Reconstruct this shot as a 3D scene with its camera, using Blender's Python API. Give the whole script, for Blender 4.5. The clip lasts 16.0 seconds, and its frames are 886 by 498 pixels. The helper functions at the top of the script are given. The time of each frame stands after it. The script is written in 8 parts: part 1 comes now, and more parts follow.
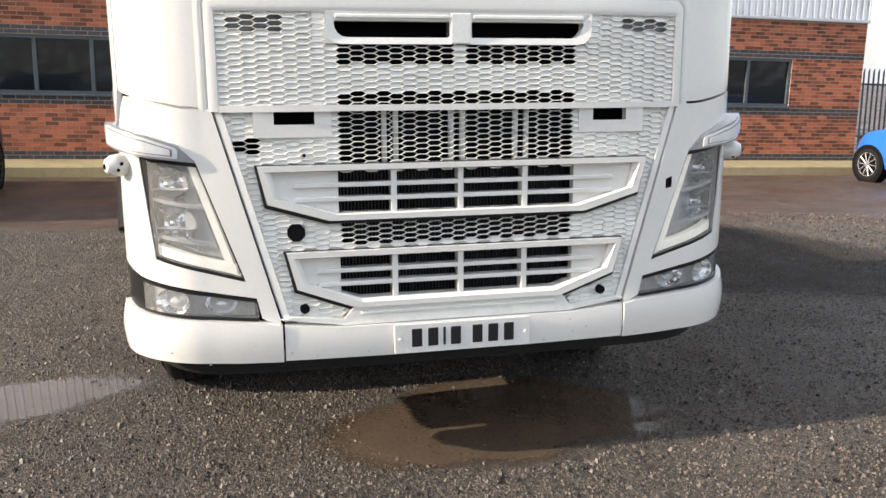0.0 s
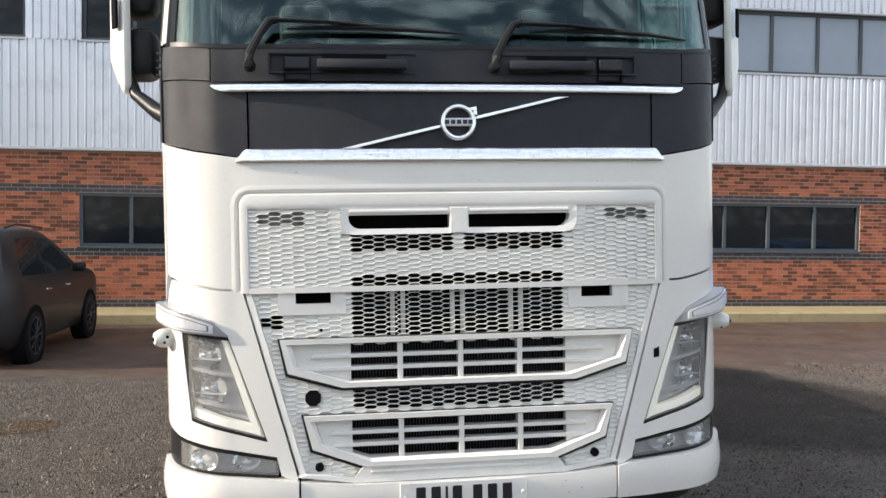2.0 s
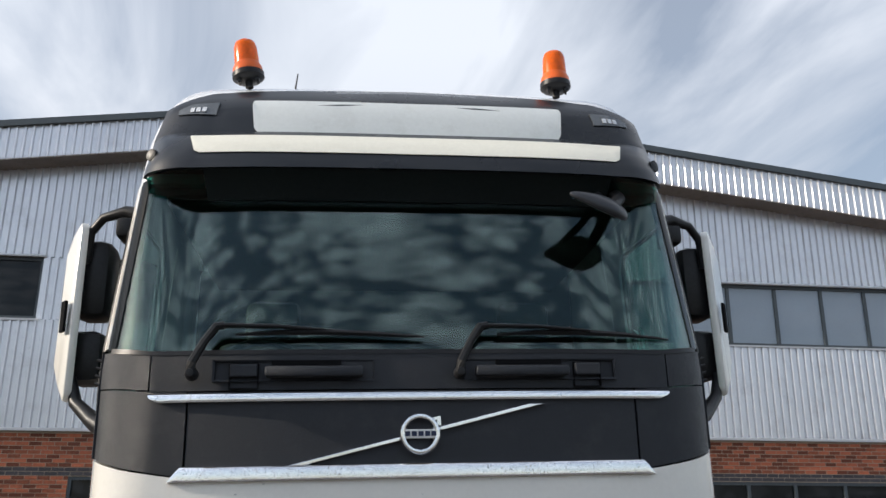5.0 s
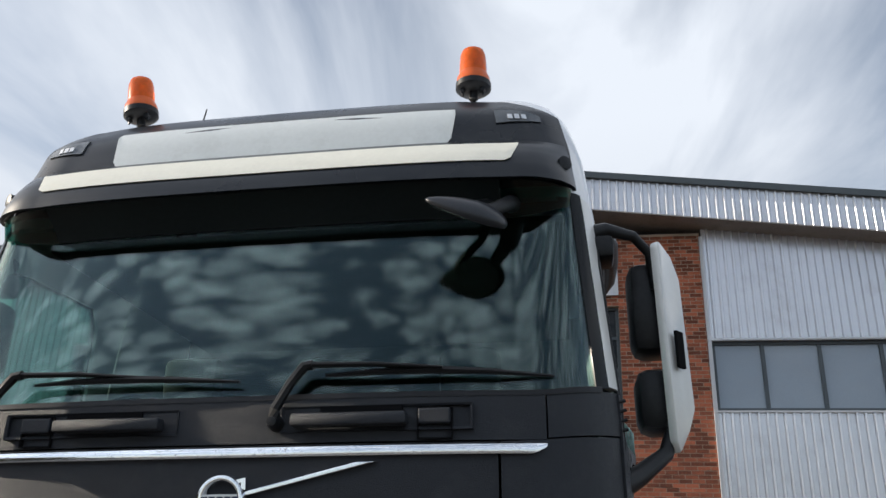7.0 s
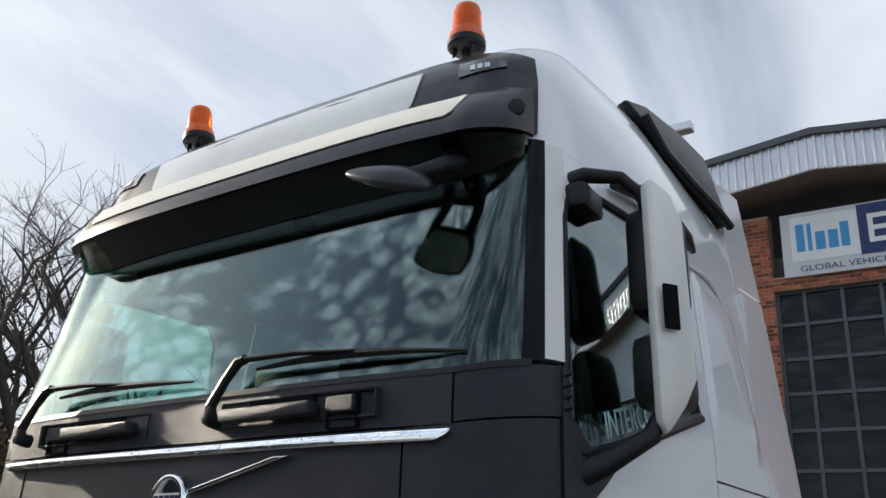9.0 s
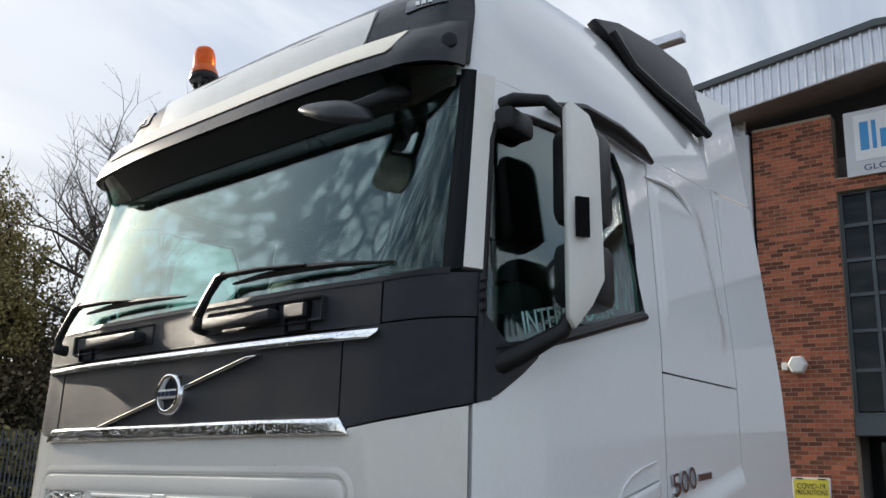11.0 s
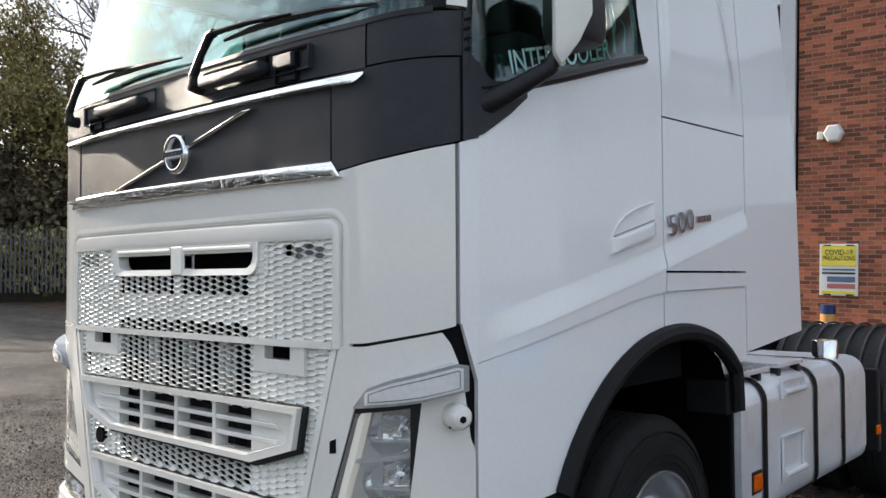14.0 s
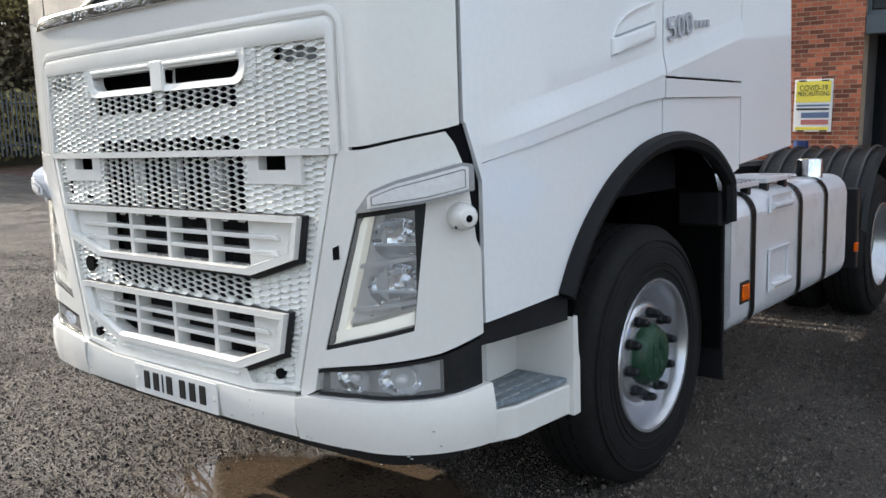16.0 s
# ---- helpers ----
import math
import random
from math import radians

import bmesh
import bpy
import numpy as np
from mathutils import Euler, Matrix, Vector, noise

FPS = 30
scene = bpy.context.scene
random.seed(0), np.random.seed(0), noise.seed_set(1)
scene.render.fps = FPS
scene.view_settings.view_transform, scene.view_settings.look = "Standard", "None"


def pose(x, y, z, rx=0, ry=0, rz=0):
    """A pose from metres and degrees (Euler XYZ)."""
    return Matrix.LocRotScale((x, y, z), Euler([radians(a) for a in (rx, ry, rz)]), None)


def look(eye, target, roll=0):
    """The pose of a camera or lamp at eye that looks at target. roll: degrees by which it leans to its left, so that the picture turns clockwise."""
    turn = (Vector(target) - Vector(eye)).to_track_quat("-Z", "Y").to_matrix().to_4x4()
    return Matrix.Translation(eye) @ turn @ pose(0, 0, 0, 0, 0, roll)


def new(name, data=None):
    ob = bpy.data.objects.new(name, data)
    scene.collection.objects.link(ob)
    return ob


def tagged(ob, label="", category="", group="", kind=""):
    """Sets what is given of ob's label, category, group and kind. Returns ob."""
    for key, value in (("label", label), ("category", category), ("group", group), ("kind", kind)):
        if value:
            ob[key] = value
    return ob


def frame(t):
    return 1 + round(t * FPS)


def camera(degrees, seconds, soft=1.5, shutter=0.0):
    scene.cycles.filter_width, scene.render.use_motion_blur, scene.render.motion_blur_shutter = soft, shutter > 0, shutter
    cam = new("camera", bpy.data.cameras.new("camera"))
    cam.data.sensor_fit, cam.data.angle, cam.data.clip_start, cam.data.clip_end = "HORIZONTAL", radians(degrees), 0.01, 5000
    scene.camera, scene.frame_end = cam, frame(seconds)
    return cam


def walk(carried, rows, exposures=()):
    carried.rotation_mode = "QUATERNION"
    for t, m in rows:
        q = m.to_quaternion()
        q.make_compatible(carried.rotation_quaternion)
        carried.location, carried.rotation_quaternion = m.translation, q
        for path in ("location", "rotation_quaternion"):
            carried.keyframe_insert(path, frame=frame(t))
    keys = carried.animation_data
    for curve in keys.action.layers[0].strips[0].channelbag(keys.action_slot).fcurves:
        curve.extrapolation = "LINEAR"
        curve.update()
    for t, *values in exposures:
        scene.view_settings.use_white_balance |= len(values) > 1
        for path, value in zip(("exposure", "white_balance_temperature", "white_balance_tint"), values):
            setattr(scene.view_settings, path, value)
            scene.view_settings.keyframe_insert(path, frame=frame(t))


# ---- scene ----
cam = camera(55.6, 16.0)
PATH = [
    (0, (-0.739, -2.925, 1.471), (-0.301, -1.013, 1.08), -0.3),
    (0.5, (-0.61, -3.124, 1.502), (-0.234, -1.181, 1.213), -0.6),
    (1, (-0.528, -3.265, 1.563), (-0.229, -1.299, 1.354), -0.5),
    (1.5, (-0.517, -3.323, 1.605), (-0.253, -1.345, 1.48), -0.7),
    (2, (-0.5, -3.335, 1.635), (-0.242, -1.353, 1.576), -0.9),
    (2.5, (-0.487, -3.352, 1.668), (-0.227, -1.369, 1.685), -1.3),
    (3, (-0.476, -3.366, 1.672), (-0.213, -1.388, 1.806), -1.3),
    (3.5, (-0.461, -3.367, 1.733), (-0.2, -1.398, 1.959), -1.0),
    (4, (-0.424, -3.365, 1.748), (-0.177, -1.41, 2.087), -1.2),
    (4.5, (-0.373, -3.268, 1.776), (-0.126, -1.34, 2.245), -0.7),
    (5, (-0.261, -3.067, 1.82), (-0.036, -1.162, 2.388), -1.3),
    (5.2, (-0.169, -3.024, 1.82), (0.027, -1.126, 2.417), -1.7),
    (7.3, (1.189, -2.288, 1.787), (0.838, -0.477, 2.56), 0.8),
    (7.5, (1.277, -2.191, 1.777), (0.877, -0.398, 2.568), 1.2),
    (8, (1.571, -1.94, 1.783), (0.923, -0.257, 2.646), 2.6),
    (8.5, (1.876, -1.759, 1.815), (0.998, -0.173, 2.66), 3.2),
    (8.7, (1.977, -1.731, 1.817), (1.025, -0.169, 2.626), 2.6),
    (10.8, (2.582, -1.724, 1.753), (1.387, -0.232, 2.339), 1.5),
    (11, (2.636, -1.72, 1.739), (1.422, -0.23, 2.293), 1.6),
    (11.5, (2.739, -1.671, 1.71), (1.466, -0.201, 2.177), 1.3),
    (12, (2.777, -1.652, 1.685), (1.472, -0.188, 2.073), 0.9),
    (12.5, (2.775, -1.649, 1.661), (1.454, -0.18, 1.973), 0.7),
    (13, (2.771, -1.639, 1.639), (1.438, -0.166, 1.87), 0.4),
    (13.5, (2.772, -1.633, 1.611), (1.441, -0.148, 1.762), -0.1),
    (14, (2.761, -1.631, 1.585), (1.433, -0.137, 1.654), -0.3),
    (14.5, (2.751, -1.629, 1.554), (1.423, -0.133, 1.536), -0.2),
    (15, (2.743, -1.629, 1.52), (1.428, -0.127, 1.4), -0.5),
    (15.5, (2.721, -1.633, 1.488), (1.431, -0.121, 1.271), -1.0),
    (16, (2.645, -1.645, 1.421), (1.377, -0.122, 1.15), -1.9),
]
walk(cam, [(t, look(e, g, r)) for t, e, g, r in PATH], [(0.0, 1.38, 6900, 12), (2.5, 1.20, 6800, 11), (3.5, 0.98, 6750, 11), (5.0, 0.65, 6550, 10), (8.0, 0.60, 6550, 9), (11.0, 0.66, 6600, 9), (12.5, 0.86, 6650, 10), (14.0, 1.05, 6600, 10), (15.0, 1.16, 6550, 10), (16.0, 1.36, 6500, 9)])

# ---- world and sun ----
SUN_AZ, SUN_EL = radians(3.5), radians(23)      # towards -x, turned a little to -y
to_sun = Vector((-math.cos(SUN_AZ) * math.cos(SUN_EL), -math.sin(SUN_AZ) * math.cos(SUN_EL), math.sin(SUN_EL)))
sun = new("sun", bpy.data.lights.new("sun", "SUN"))
sun.data.energy, sun.data.angle, sun.data.color = 3.0, radians(0.6), (1.0, 0.90, 0.77)
sun.matrix_world = look((0, 0, 0), -to_sun)

world = bpy.data.worlds.new("sky")
scene.world = world
world.use_nodes = True
wn, wl = world.node_tree.nodes, world.node_tree.links
wn.clear()
sky = wn.new("ShaderNodeTexSky")
sky.sky_type, sky.sun_disc = "NISHITA", False
sky.sun_elevation = SUN_EL
sky.sun_rotation = math.atan2(to_sun.x, to_sun.y)
sky.air_density, sky.dust_density = 1.0, 1.5
co = wn.new("ShaderNodeTexCoord")
# cloud deck: project the direction on to a plane overhead
sep = wn.new("ShaderNodeSeparateXYZ")
wl.new(co.outputs["Generated"], sep.inputs[0])
zc = wn.new("ShaderNodeMath"); zc.operation = "MAXIMUM"; zc.inputs[1].default_value = 0.06
wl.new(sep.outputs["Z"], zc.inputs[0])
zp = wn.new("ShaderNodeMath"); zp.operation = "ADD"; zp.inputs[1].default_value = 0.12
wl.new(zc.outputs[0], zp.inputs[0])
dv = wn.new("ShaderNodeVectorMath"); dv.operation = "DIVIDE"
cb = wn.new("ShaderNodeCombineXYZ")
for i in range(3):
    wl.new(zp.outputs[0], cb.inputs[i])
wl.new(co.outputs["Generated"], dv.inputs[0]); wl.new(cb.outputs[0], dv.inputs[1])


def wnode(kind, **inputs):
    n = wn.new(kind)
    for k, v in inputs.items():
        n.inputs[k.replace("_", " ")].default_value = v
    return n


def wmath(op, a, b):
    n = wn.new("ShaderNodeMath"); n.operation = op
    for i, v in enumerate((a, b)):
        if isinstance(v, (int, float)):
            n.inputs[i].default_value = v
        else:
            wl.new(v, n.inputs[i])
    return n.outputs[0]


def wrange(src, a, b, c, d, smooth=False):
    n = wn.new("ShaderNodeMapRange")
    n.interpolation_type = "SMOOTHSTEP" if smooth else "LINEAR"
    for i, v in enumerate((a, b, c, d)):
        n.inputs[i + 1].default_value = v
    wl.new(src, n.inputs[0])
    return n.outputs[0]


def wscaled(src, vec):
    n = wn.new("ShaderNodeVectorMath"); n.operation = "MULTIPLY"; n.inputs[1].default_value = vec
    wl.new(src, n.inputs[0])
    return n.outputs[0]


deck = dv.outputs[0]
rowed = wscaled(deck, (0.72, 1.60, 1.0))      # rows of cloud lie across
# a smooth streaked veil towards +y
veil = wnode("ShaderNodeTexNoise", Scale=1.0, Detail=7, Roughness=0.52, Distortion=0.7)
wl.new(wscaled(deck, (2.3, 0.8, 1.0)), veil.inputs["Vector"])
veil_f = wrange(veil.outputs["Fac"], 0.36, 0.64, 0.30, 1.0)
# small round broken clouds in rows towards -y
warp = wnode("ShaderNodeTexNoise", Scale=11.0, Detail=5, Roughness=0.62)
wl.new(rowed, warp.inputs["Vector"])
wv_ = wn.new("ShaderNodeVectorMath"); wv_.operation = "MULTIPLY_ADD"; wv_.inputs[1].default_value = (0.085, 0.085, 0.0)
wl.new(warp.outputs["Color"], wv_.inputs[0]); wl.new(rowed, wv_.inputs[2])
cell = wnode("ShaderNodeTexVoronoi", Scale=19.0, Randomness=0.95)
wl.new(wv_.outputs[0], cell.inputs["Vector"])
fluff = wnode("ShaderNodeTexNoise", Scale=52.0, Detail=5, Roughness=0.66)
wl.new(rowed, fluff.inputs["Vector"])
cover = wnode("ShaderNodeTexNoise", Scale=3.4, Detail=3)
wl.new(deck, cover.inputs["Vector"])
puff = wmath("ADD", wrange(cell.outputs["Distance"], 0.0, 0.80, 0.62, 0.0), wmath("MULTIPLY", fluff.outputs["Fac"], 0.85))
puff = wmath("ADD", puff, wmath("MULTIPLY", cover.outputs["Fac"], 0.85))
puff_f = wrange(puff, 0.94, 1.44, 0.06, 0.86)
side = wrange(sep.outputs["Y"], -0.25, 0.25, 1.0, 0.0, True)
cmix = wn.new("ShaderNodeMixRGB")
wl.new(side, cmix.inputs[0]); wl.new(veil_f, cmix.inputs[1]); wl.new(puff_f, cmix.inputs[2])
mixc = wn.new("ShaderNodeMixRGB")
thin = wn.new("ShaderNodeVectorMath"); thin.operation = "SCALE"; thin.inputs["Scale"].default_value = 0.58      # sky seen through high haze
wl.new(sky.outputs[0], thin.inputs[0])
wl.new(cmix.outputs[0], mixc.inputs[0]); wl.new(thin.outputs[0], mixc.inputs[1])
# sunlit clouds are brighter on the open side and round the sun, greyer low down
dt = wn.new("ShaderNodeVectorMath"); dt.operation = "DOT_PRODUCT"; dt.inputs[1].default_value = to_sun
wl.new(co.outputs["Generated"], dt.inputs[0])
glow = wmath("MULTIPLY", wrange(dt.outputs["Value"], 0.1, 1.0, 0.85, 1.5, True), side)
low = wrange(sep.outputs["Z"], 0.05, 0.5, 0.70, 1.0)
cc = wn.new("ShaderNodeVectorMath"); cc.operation = "SCALE"; cc.inputs[0].default_value = (3.72, 3.97, 4.40)
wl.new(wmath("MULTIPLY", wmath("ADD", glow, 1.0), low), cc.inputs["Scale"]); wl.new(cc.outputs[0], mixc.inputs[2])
bg = wn.new("ShaderNodeBackground"); bg.inputs[1].default_value = 0.15
wo = wn.new("ShaderNodeOutputWorld")
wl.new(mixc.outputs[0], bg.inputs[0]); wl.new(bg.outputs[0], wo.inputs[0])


# ---- materials ----
def material(name, color, rough=0.5, metal=0.0, var=0.12, scale=3.0, fine=60.0, bump=0.0, bump_scale=120.0, coat=0.0, dirt=None, dirt_amt=0.0,
             rough_var=0.0, transmission=0.0, ior=1.45, rnd=0.0, island=0.0):
    """Principled surface with colour varied at two scales, optional dirt, bump and random tone per piece."""
    m = bpy.data.materials.new(name)
    m.use_nodes = True
    nt = m.node_tree
    b = nt.nodes["Principled BSDF"]
    L = nt.links
    b.inputs["Roughness"].default_value, b.inputs["Metallic"].default_value = rough, metal
    b.inputs["Coat Weight"].default_value = coat
    b.inputs["Coat Roughness"].default_value = 0.04
    b.inputs["IOR"].default_value = ior
    b.inputs["Transmission Weight"].default_value = transmission
    tc = nt.nodes.new("ShaderNodeTexCoord")
    a = nt.nodes.new("ShaderNodeTexNoise"); a.inputs["Scale"].default_value = scale; a.inputs["Detail"].default_value = 6
    f = nt.nodes.new("ShaderNodeTexNoise"); f.inputs["Scale"].default_value = fine; f.inputs["Detail"].default_value = 3
    L.new(tc.outputs["Object"], a.inputs["Vector"]); L.new(tc.outputs["Object"], f.inputs["Vector"])
    ad = nt.nodes.new("ShaderNodeMath"); ad.operation = "ADD"
    L.new(a.outputs["Fac"], ad.inputs[0]); L.new(f.outputs["Fac"], ad.inputs[1])
    last = ad.outputs[0]
    if rnd or island:
        src = nt.nodes.new("ShaderNodeObjectInfo").outputs["Random"] if rnd else nt.nodes.new("ShaderNodeNewGeometry").outputs["Random Per Island"]
        k = nt.nodes.new("ShaderNodeMath"); k.operation = "MULTIPLY_ADD"; k.inputs[1].default_value = 2.0 * (rnd or island); L.new(src, k.inputs[0]); L.new(last, k.inputs[2])
        sb = nt.nodes.new("ShaderNodeMath"); sb.operation = "SUBTRACT"; sb.inputs[1].default_value = (rnd or island); L.new(k.outputs[0], sb.inputs[0])
        last = sb.outputs[0]
    mr = nt.nodes.new("ShaderNodeMapRange"); mr.inputs[1].default_value, mr.inputs[2].default_value = 0.5, 1.5
    mr.inputs[3].default_value, mr.inputs[4].default_value = 1 - var * 2, 1 + var * 2
    L.new(last, mr.inputs[0])
    cm = nt.nodes.new("ShaderNodeVectorMath"); cm.operation = "SCALE"; cm.inputs[0].default_value = color[:3]
    L.new(mr.outputs[0], cm.inputs["Scale"])
    col = cm.outputs[0]
    if dirt:
        dn = nt.nodes.new("ShaderNodeTexNoise"); dn.inputs["Scale"].default_value = scale * 2.3; dn.inputs["Detail"].default_value = 9; dn.inputs["Roughness"].default_value = 0.7
        L.new(tc.outputs["Object"], dn.inputs["Vector"])
        dr = nt.nodes.new("ShaderNodeMapRange"); dr.inputs[1].default_value, dr.inputs[2].default_value, dr.inputs[3].default_value, dr.inputs[4].default_value = 0.52, 0.75, 0, dirt_amt
        L.new(dn.outputs["Fac"], dr.inputs[0])
        dm = nt.nodes.new("ShaderNodeMixRGB"); dm.inputs[2].default_value = (*dirt, 1)
        L.new(dr.outputs[0], dm.inputs[0]); L.new(col, dm.inputs[1])
        col = dm.outputs[0]
    L.new(col, b.inputs["Base Color"])
    if rough_var:
        rr = nt.nodes.new("ShaderNodeMapRange"); rr.inputs[1].default_value, rr.inputs[2].default_value = 0.3, 0.7
        rr.inputs[3].default_value, rr.inputs[4].default_value = max(0.02, rough - rough_var), min(1, rough + rough_var)
        L.new(a.outputs["Fac"], rr.inputs[0]); L.new(rr.outputs[0], b.inputs["Roughness"])
    if bump:
        bn = nt.nodes.new("ShaderNodeTexNoise"); bn.inputs["Scale"].default_value = bump_scale; bn.inputs["Detail"].default_value = 4
        L.new(tc.outputs["Object"], bn.inputs["Vector"])
        bp = nt.nodes.new("ShaderNodeBump"); bp.inputs["Strength"].default_value = bump; bp.inputs["Distance"].default_value = 0.01
        L.new(bn.outputs["Fac"], bp.inputs["Height"]); L.new(bp.outputs[0], b.inputs["Normal"])
    return m


def glass(name, tint, rough=0.0, strength=1.0, haze=0.0, graze=0.62):
    """A thin pane: tinted see-through with a Fresnel gloss, and the haze of weathered plastic."""
    m = bpy.data.materials.new(name)
    m.use_nodes = True
    nt = m.node_tree
    nt.nodes.clear()
    out = nt.nodes.new("ShaderNodeOutputMaterial")
    tr = nt.nodes.new("ShaderNodeBsdfTransparent"); tr.inputs[0].default_value = (*tint, 1)
    gl = nt.nodes.new("ShaderNodeBsdfGlossy"); gl.inputs["Roughness"].default_value = rough
    lw = nt.nodes.new("ShaderNodeLayerWeight"); lw.inputs[0].default_value = 0.5
    pw = nt.nodes.new("ShaderNodeMath"); pw.operation = "POWER"; pw.inputs[1].default_value = 2.6
    nt.links.new(lw.outputs["Facing"], pw.inputs[0])
    mu = nt.nodes.new("ShaderNodeMath"); mu.operation = "MULTIPLY_ADD"; mu.inputs[1].default_value, mu.inputs[2].default_value = graze, 0.04 * strength; mu.use_clamp = True
    nt.links.new(pw.outputs[0], mu.inputs[0])
    ms = nt.nodes.new("ShaderNodeMixShader")
    nt.links.new(mu.outputs[0], ms.inputs[0]); nt.links.new(tr.outputs[0], ms.inputs[1]); nt.links.new(gl.outputs[0], ms.inputs[2])
    last = ms.outputs[0]
    if haze:
        df = nt.nodes.new("ShaderNodeBsdfDiffuse"); df.inputs[0].default_value = (0.75, 0.75, 0.72, 1)
        hz = nt.nodes.new("ShaderNodeMixShader"); hz.inputs[0].default_value = haze
        nt.links.new(last, hz.inputs[1]); nt.links.new(df.outputs[0], hz.inputs[2])
        last = hz.outputs[0]
    nt.links.new(last, out.inputs[0])
    return m


WHITE = material("white_lorry_paint", (0.77, 0.758, 0.72), 0.22, var=0.02, scale=1.2, coat=0.7, dirt=(0.52, 0.51, 0.48), dirt_amt=0.16, rough_var=0.05)
WHITE_DOOR = material("white_door_paint", (0.84, 0.85, 0.86), 0.26, var=0.02, scale=1.0, coat=0.9, dirt=(0.6, 0.6, 0.6), dirt_amt=0.1)
GRILLE = material("brushed_on_white_paint", (0.83, 0.825, 0.785), 0.38, var=0.03, scale=6, coat=0.25, bump=0.12, bump_scale=70, dirt=(0.5, 0.48, 0.43), dirt_amt=0.25)
CREAM = material("cream_plastic", (0.80, 0.78, 0.68), 0.4, var=0.03, scale=4, dirt=(0.6, 0.58, 0.5), dirt_amt=0.2)
for _m in (WHITE, WHITE_DOOR):     # deep clear lacquer
    _b = _m.node_tree.nodes["Principled BSDF"]
    _b.inputs["Coat Weight"].default_value, _b.inputs["Coat IOR"].default_value, _b.inputs["Coat Roughness"].default_value = 0.75, 1.55, 0.015
    _b.inputs["Specular IOR Level"].default_value = 0.3
DARK = material("charcoal_plastic", (0.0225, 0.0255, 0.032), 0.42, var=0.16, scale=3, fine=300, bump=0.38, bump_scale=420, rough_var=0.14, dirt=(0.060, 0.061, 0.064), dirt_amt=0.35)
DARK.node_tree.nodes["Principled BSDF"].inputs["Specular IOR Level"].default_value = 0.36
ROOFDARK = material("dark_gloss_roof_paint", (0.008, 0.0100, 0.014), 0.30, var=0.12, scale=3, fine=200, coat=0.12, rough_var=0.06)
BLACK = material("black_plastic", (0.014, 0.0145, 0.016), 0.38, var=0.2, bump=0.1, bump_scale=200)
BLACK.node_tree.nodes["Principled BSDF"].inputs["Specular IOR Level"].default_value = 0.3
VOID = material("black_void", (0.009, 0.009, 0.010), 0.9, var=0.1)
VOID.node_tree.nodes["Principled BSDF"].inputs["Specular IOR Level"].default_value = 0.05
RUBBER = material("tyre_rubber", (0.012, 0.0118, 0.012), 0.7, var=0.25, scale=8, bump=0.15, dirt=(0.026, 0.024, 0.023), dirt_amt=0.4)
RUBBER.node_tree.nodes["Principled BSDF"].inputs["Specular IOR Level"].default_value = 0.2
CHROME = material("chrome", (0.85, 0.86, 0.88), 0.08, metal=1.0, var=0.03, scale=10, rough_var=0.05, bump=0.03, bump_scale=30)
ALLOY = material("brushed_aluminium_tank", (0.80, 0.81, 0.84), 0.34, metal=0.45, var=0.06, scale=2.5, fine=90, rough_var=0.1, dirt=(0.35, 0.34, 0.33), dirt_amt=0.35)
STEEL_WHITE = material("silver_painted_steel", (0.60, 0.61, 0.64), 0.26, metal=0.8, var=0.08, dirt=(0.25, 0.23, 0.2), dirt_amt=0.4)
HUBGREEN = material("faded_green_hub_paint", (0.016, 0.055, 0.030), 0.45, var=0.25, scale=14, dirt=(0.02, 0.02, 0.02), dirt_amt=0.6)
AMBER = material("amber_lens", (0.92, 0.15, 0.004), 0.22, var=0.10, scale=30, transmission=0.3)
AMBER.node_tree.nodes["Principled BSDF"].inputs["Specular IOR Level"].default_value = 0.25
AMBER_SOLID = material("amber_plastic", (0.72, 0.12, 0.012), 0.3, var=0.06)
LAMPLENS = glass("clear_lamp_lens", (0.96, 0.97, 0.98), 0.02, 0.8, haze=0.09)
DAYLIGHT = material("lit_daytime_light", (0.88, 0.87, 0.80), 0.3, var=0.02)
DAYLIGHT.node_tree.nodes["Principled BSDF"].inputs["Emission Color"].default_value = (1.0, 0.95, 0.80, 1)
DAYLIGHT.node_tree.nodes["Principled BSDF"].inputs["Emission Strength"].default_value = 0.12
HOUSING = material("lamp_housing_silver", (0.76, 0.77, 0.79), 0.22, metal=0.3, var=0.08)
LAMPGREY = material("grey_lamp_reflector", (0.46, 0.46, 0.46), 0.30, metal=0.4, var=0.10)
SCREEN = glass("green_tinted_windscreen", (0.62, 0.78, 0.72), 0.0, 1.15)
SCREEN.node_tree.nodes["Glossy BSDF"].inputs[0].default_value = (0.84, 0.97, 1.0, 1)
SIDEGLASS = glass("tinted_side_glass", (0.60, 0.78, 0.74), 0.0, 1.2, graze=0.95)
TRIM = material("grey_cab_trim", (0.30, 0.32, 0.32), 0.8, var=0.1, scale=6)
DASH = material("dark_dashboard", (0.02, 0.02, 0.022), 0.7, var=0.15)
PLATE = material("white_number_plate", (0.72, 0.72, 0.70), 0.3, var=0.03, coat=0.5, dirt=(0.3, 0.28, 0.25), dirt_amt=0.35)
INK = material("black_print", (0.012, 0.012, 0.014), 0.4, var=0.05)
WHITEPANEL = material("stained_white_sign_panel", (0.70, 0.73, 0.72), 0.3, var=0.03, scale=3, dirt=(0.48, 0.49, 0.46), dirt_amt=0.4, coat=0.4)
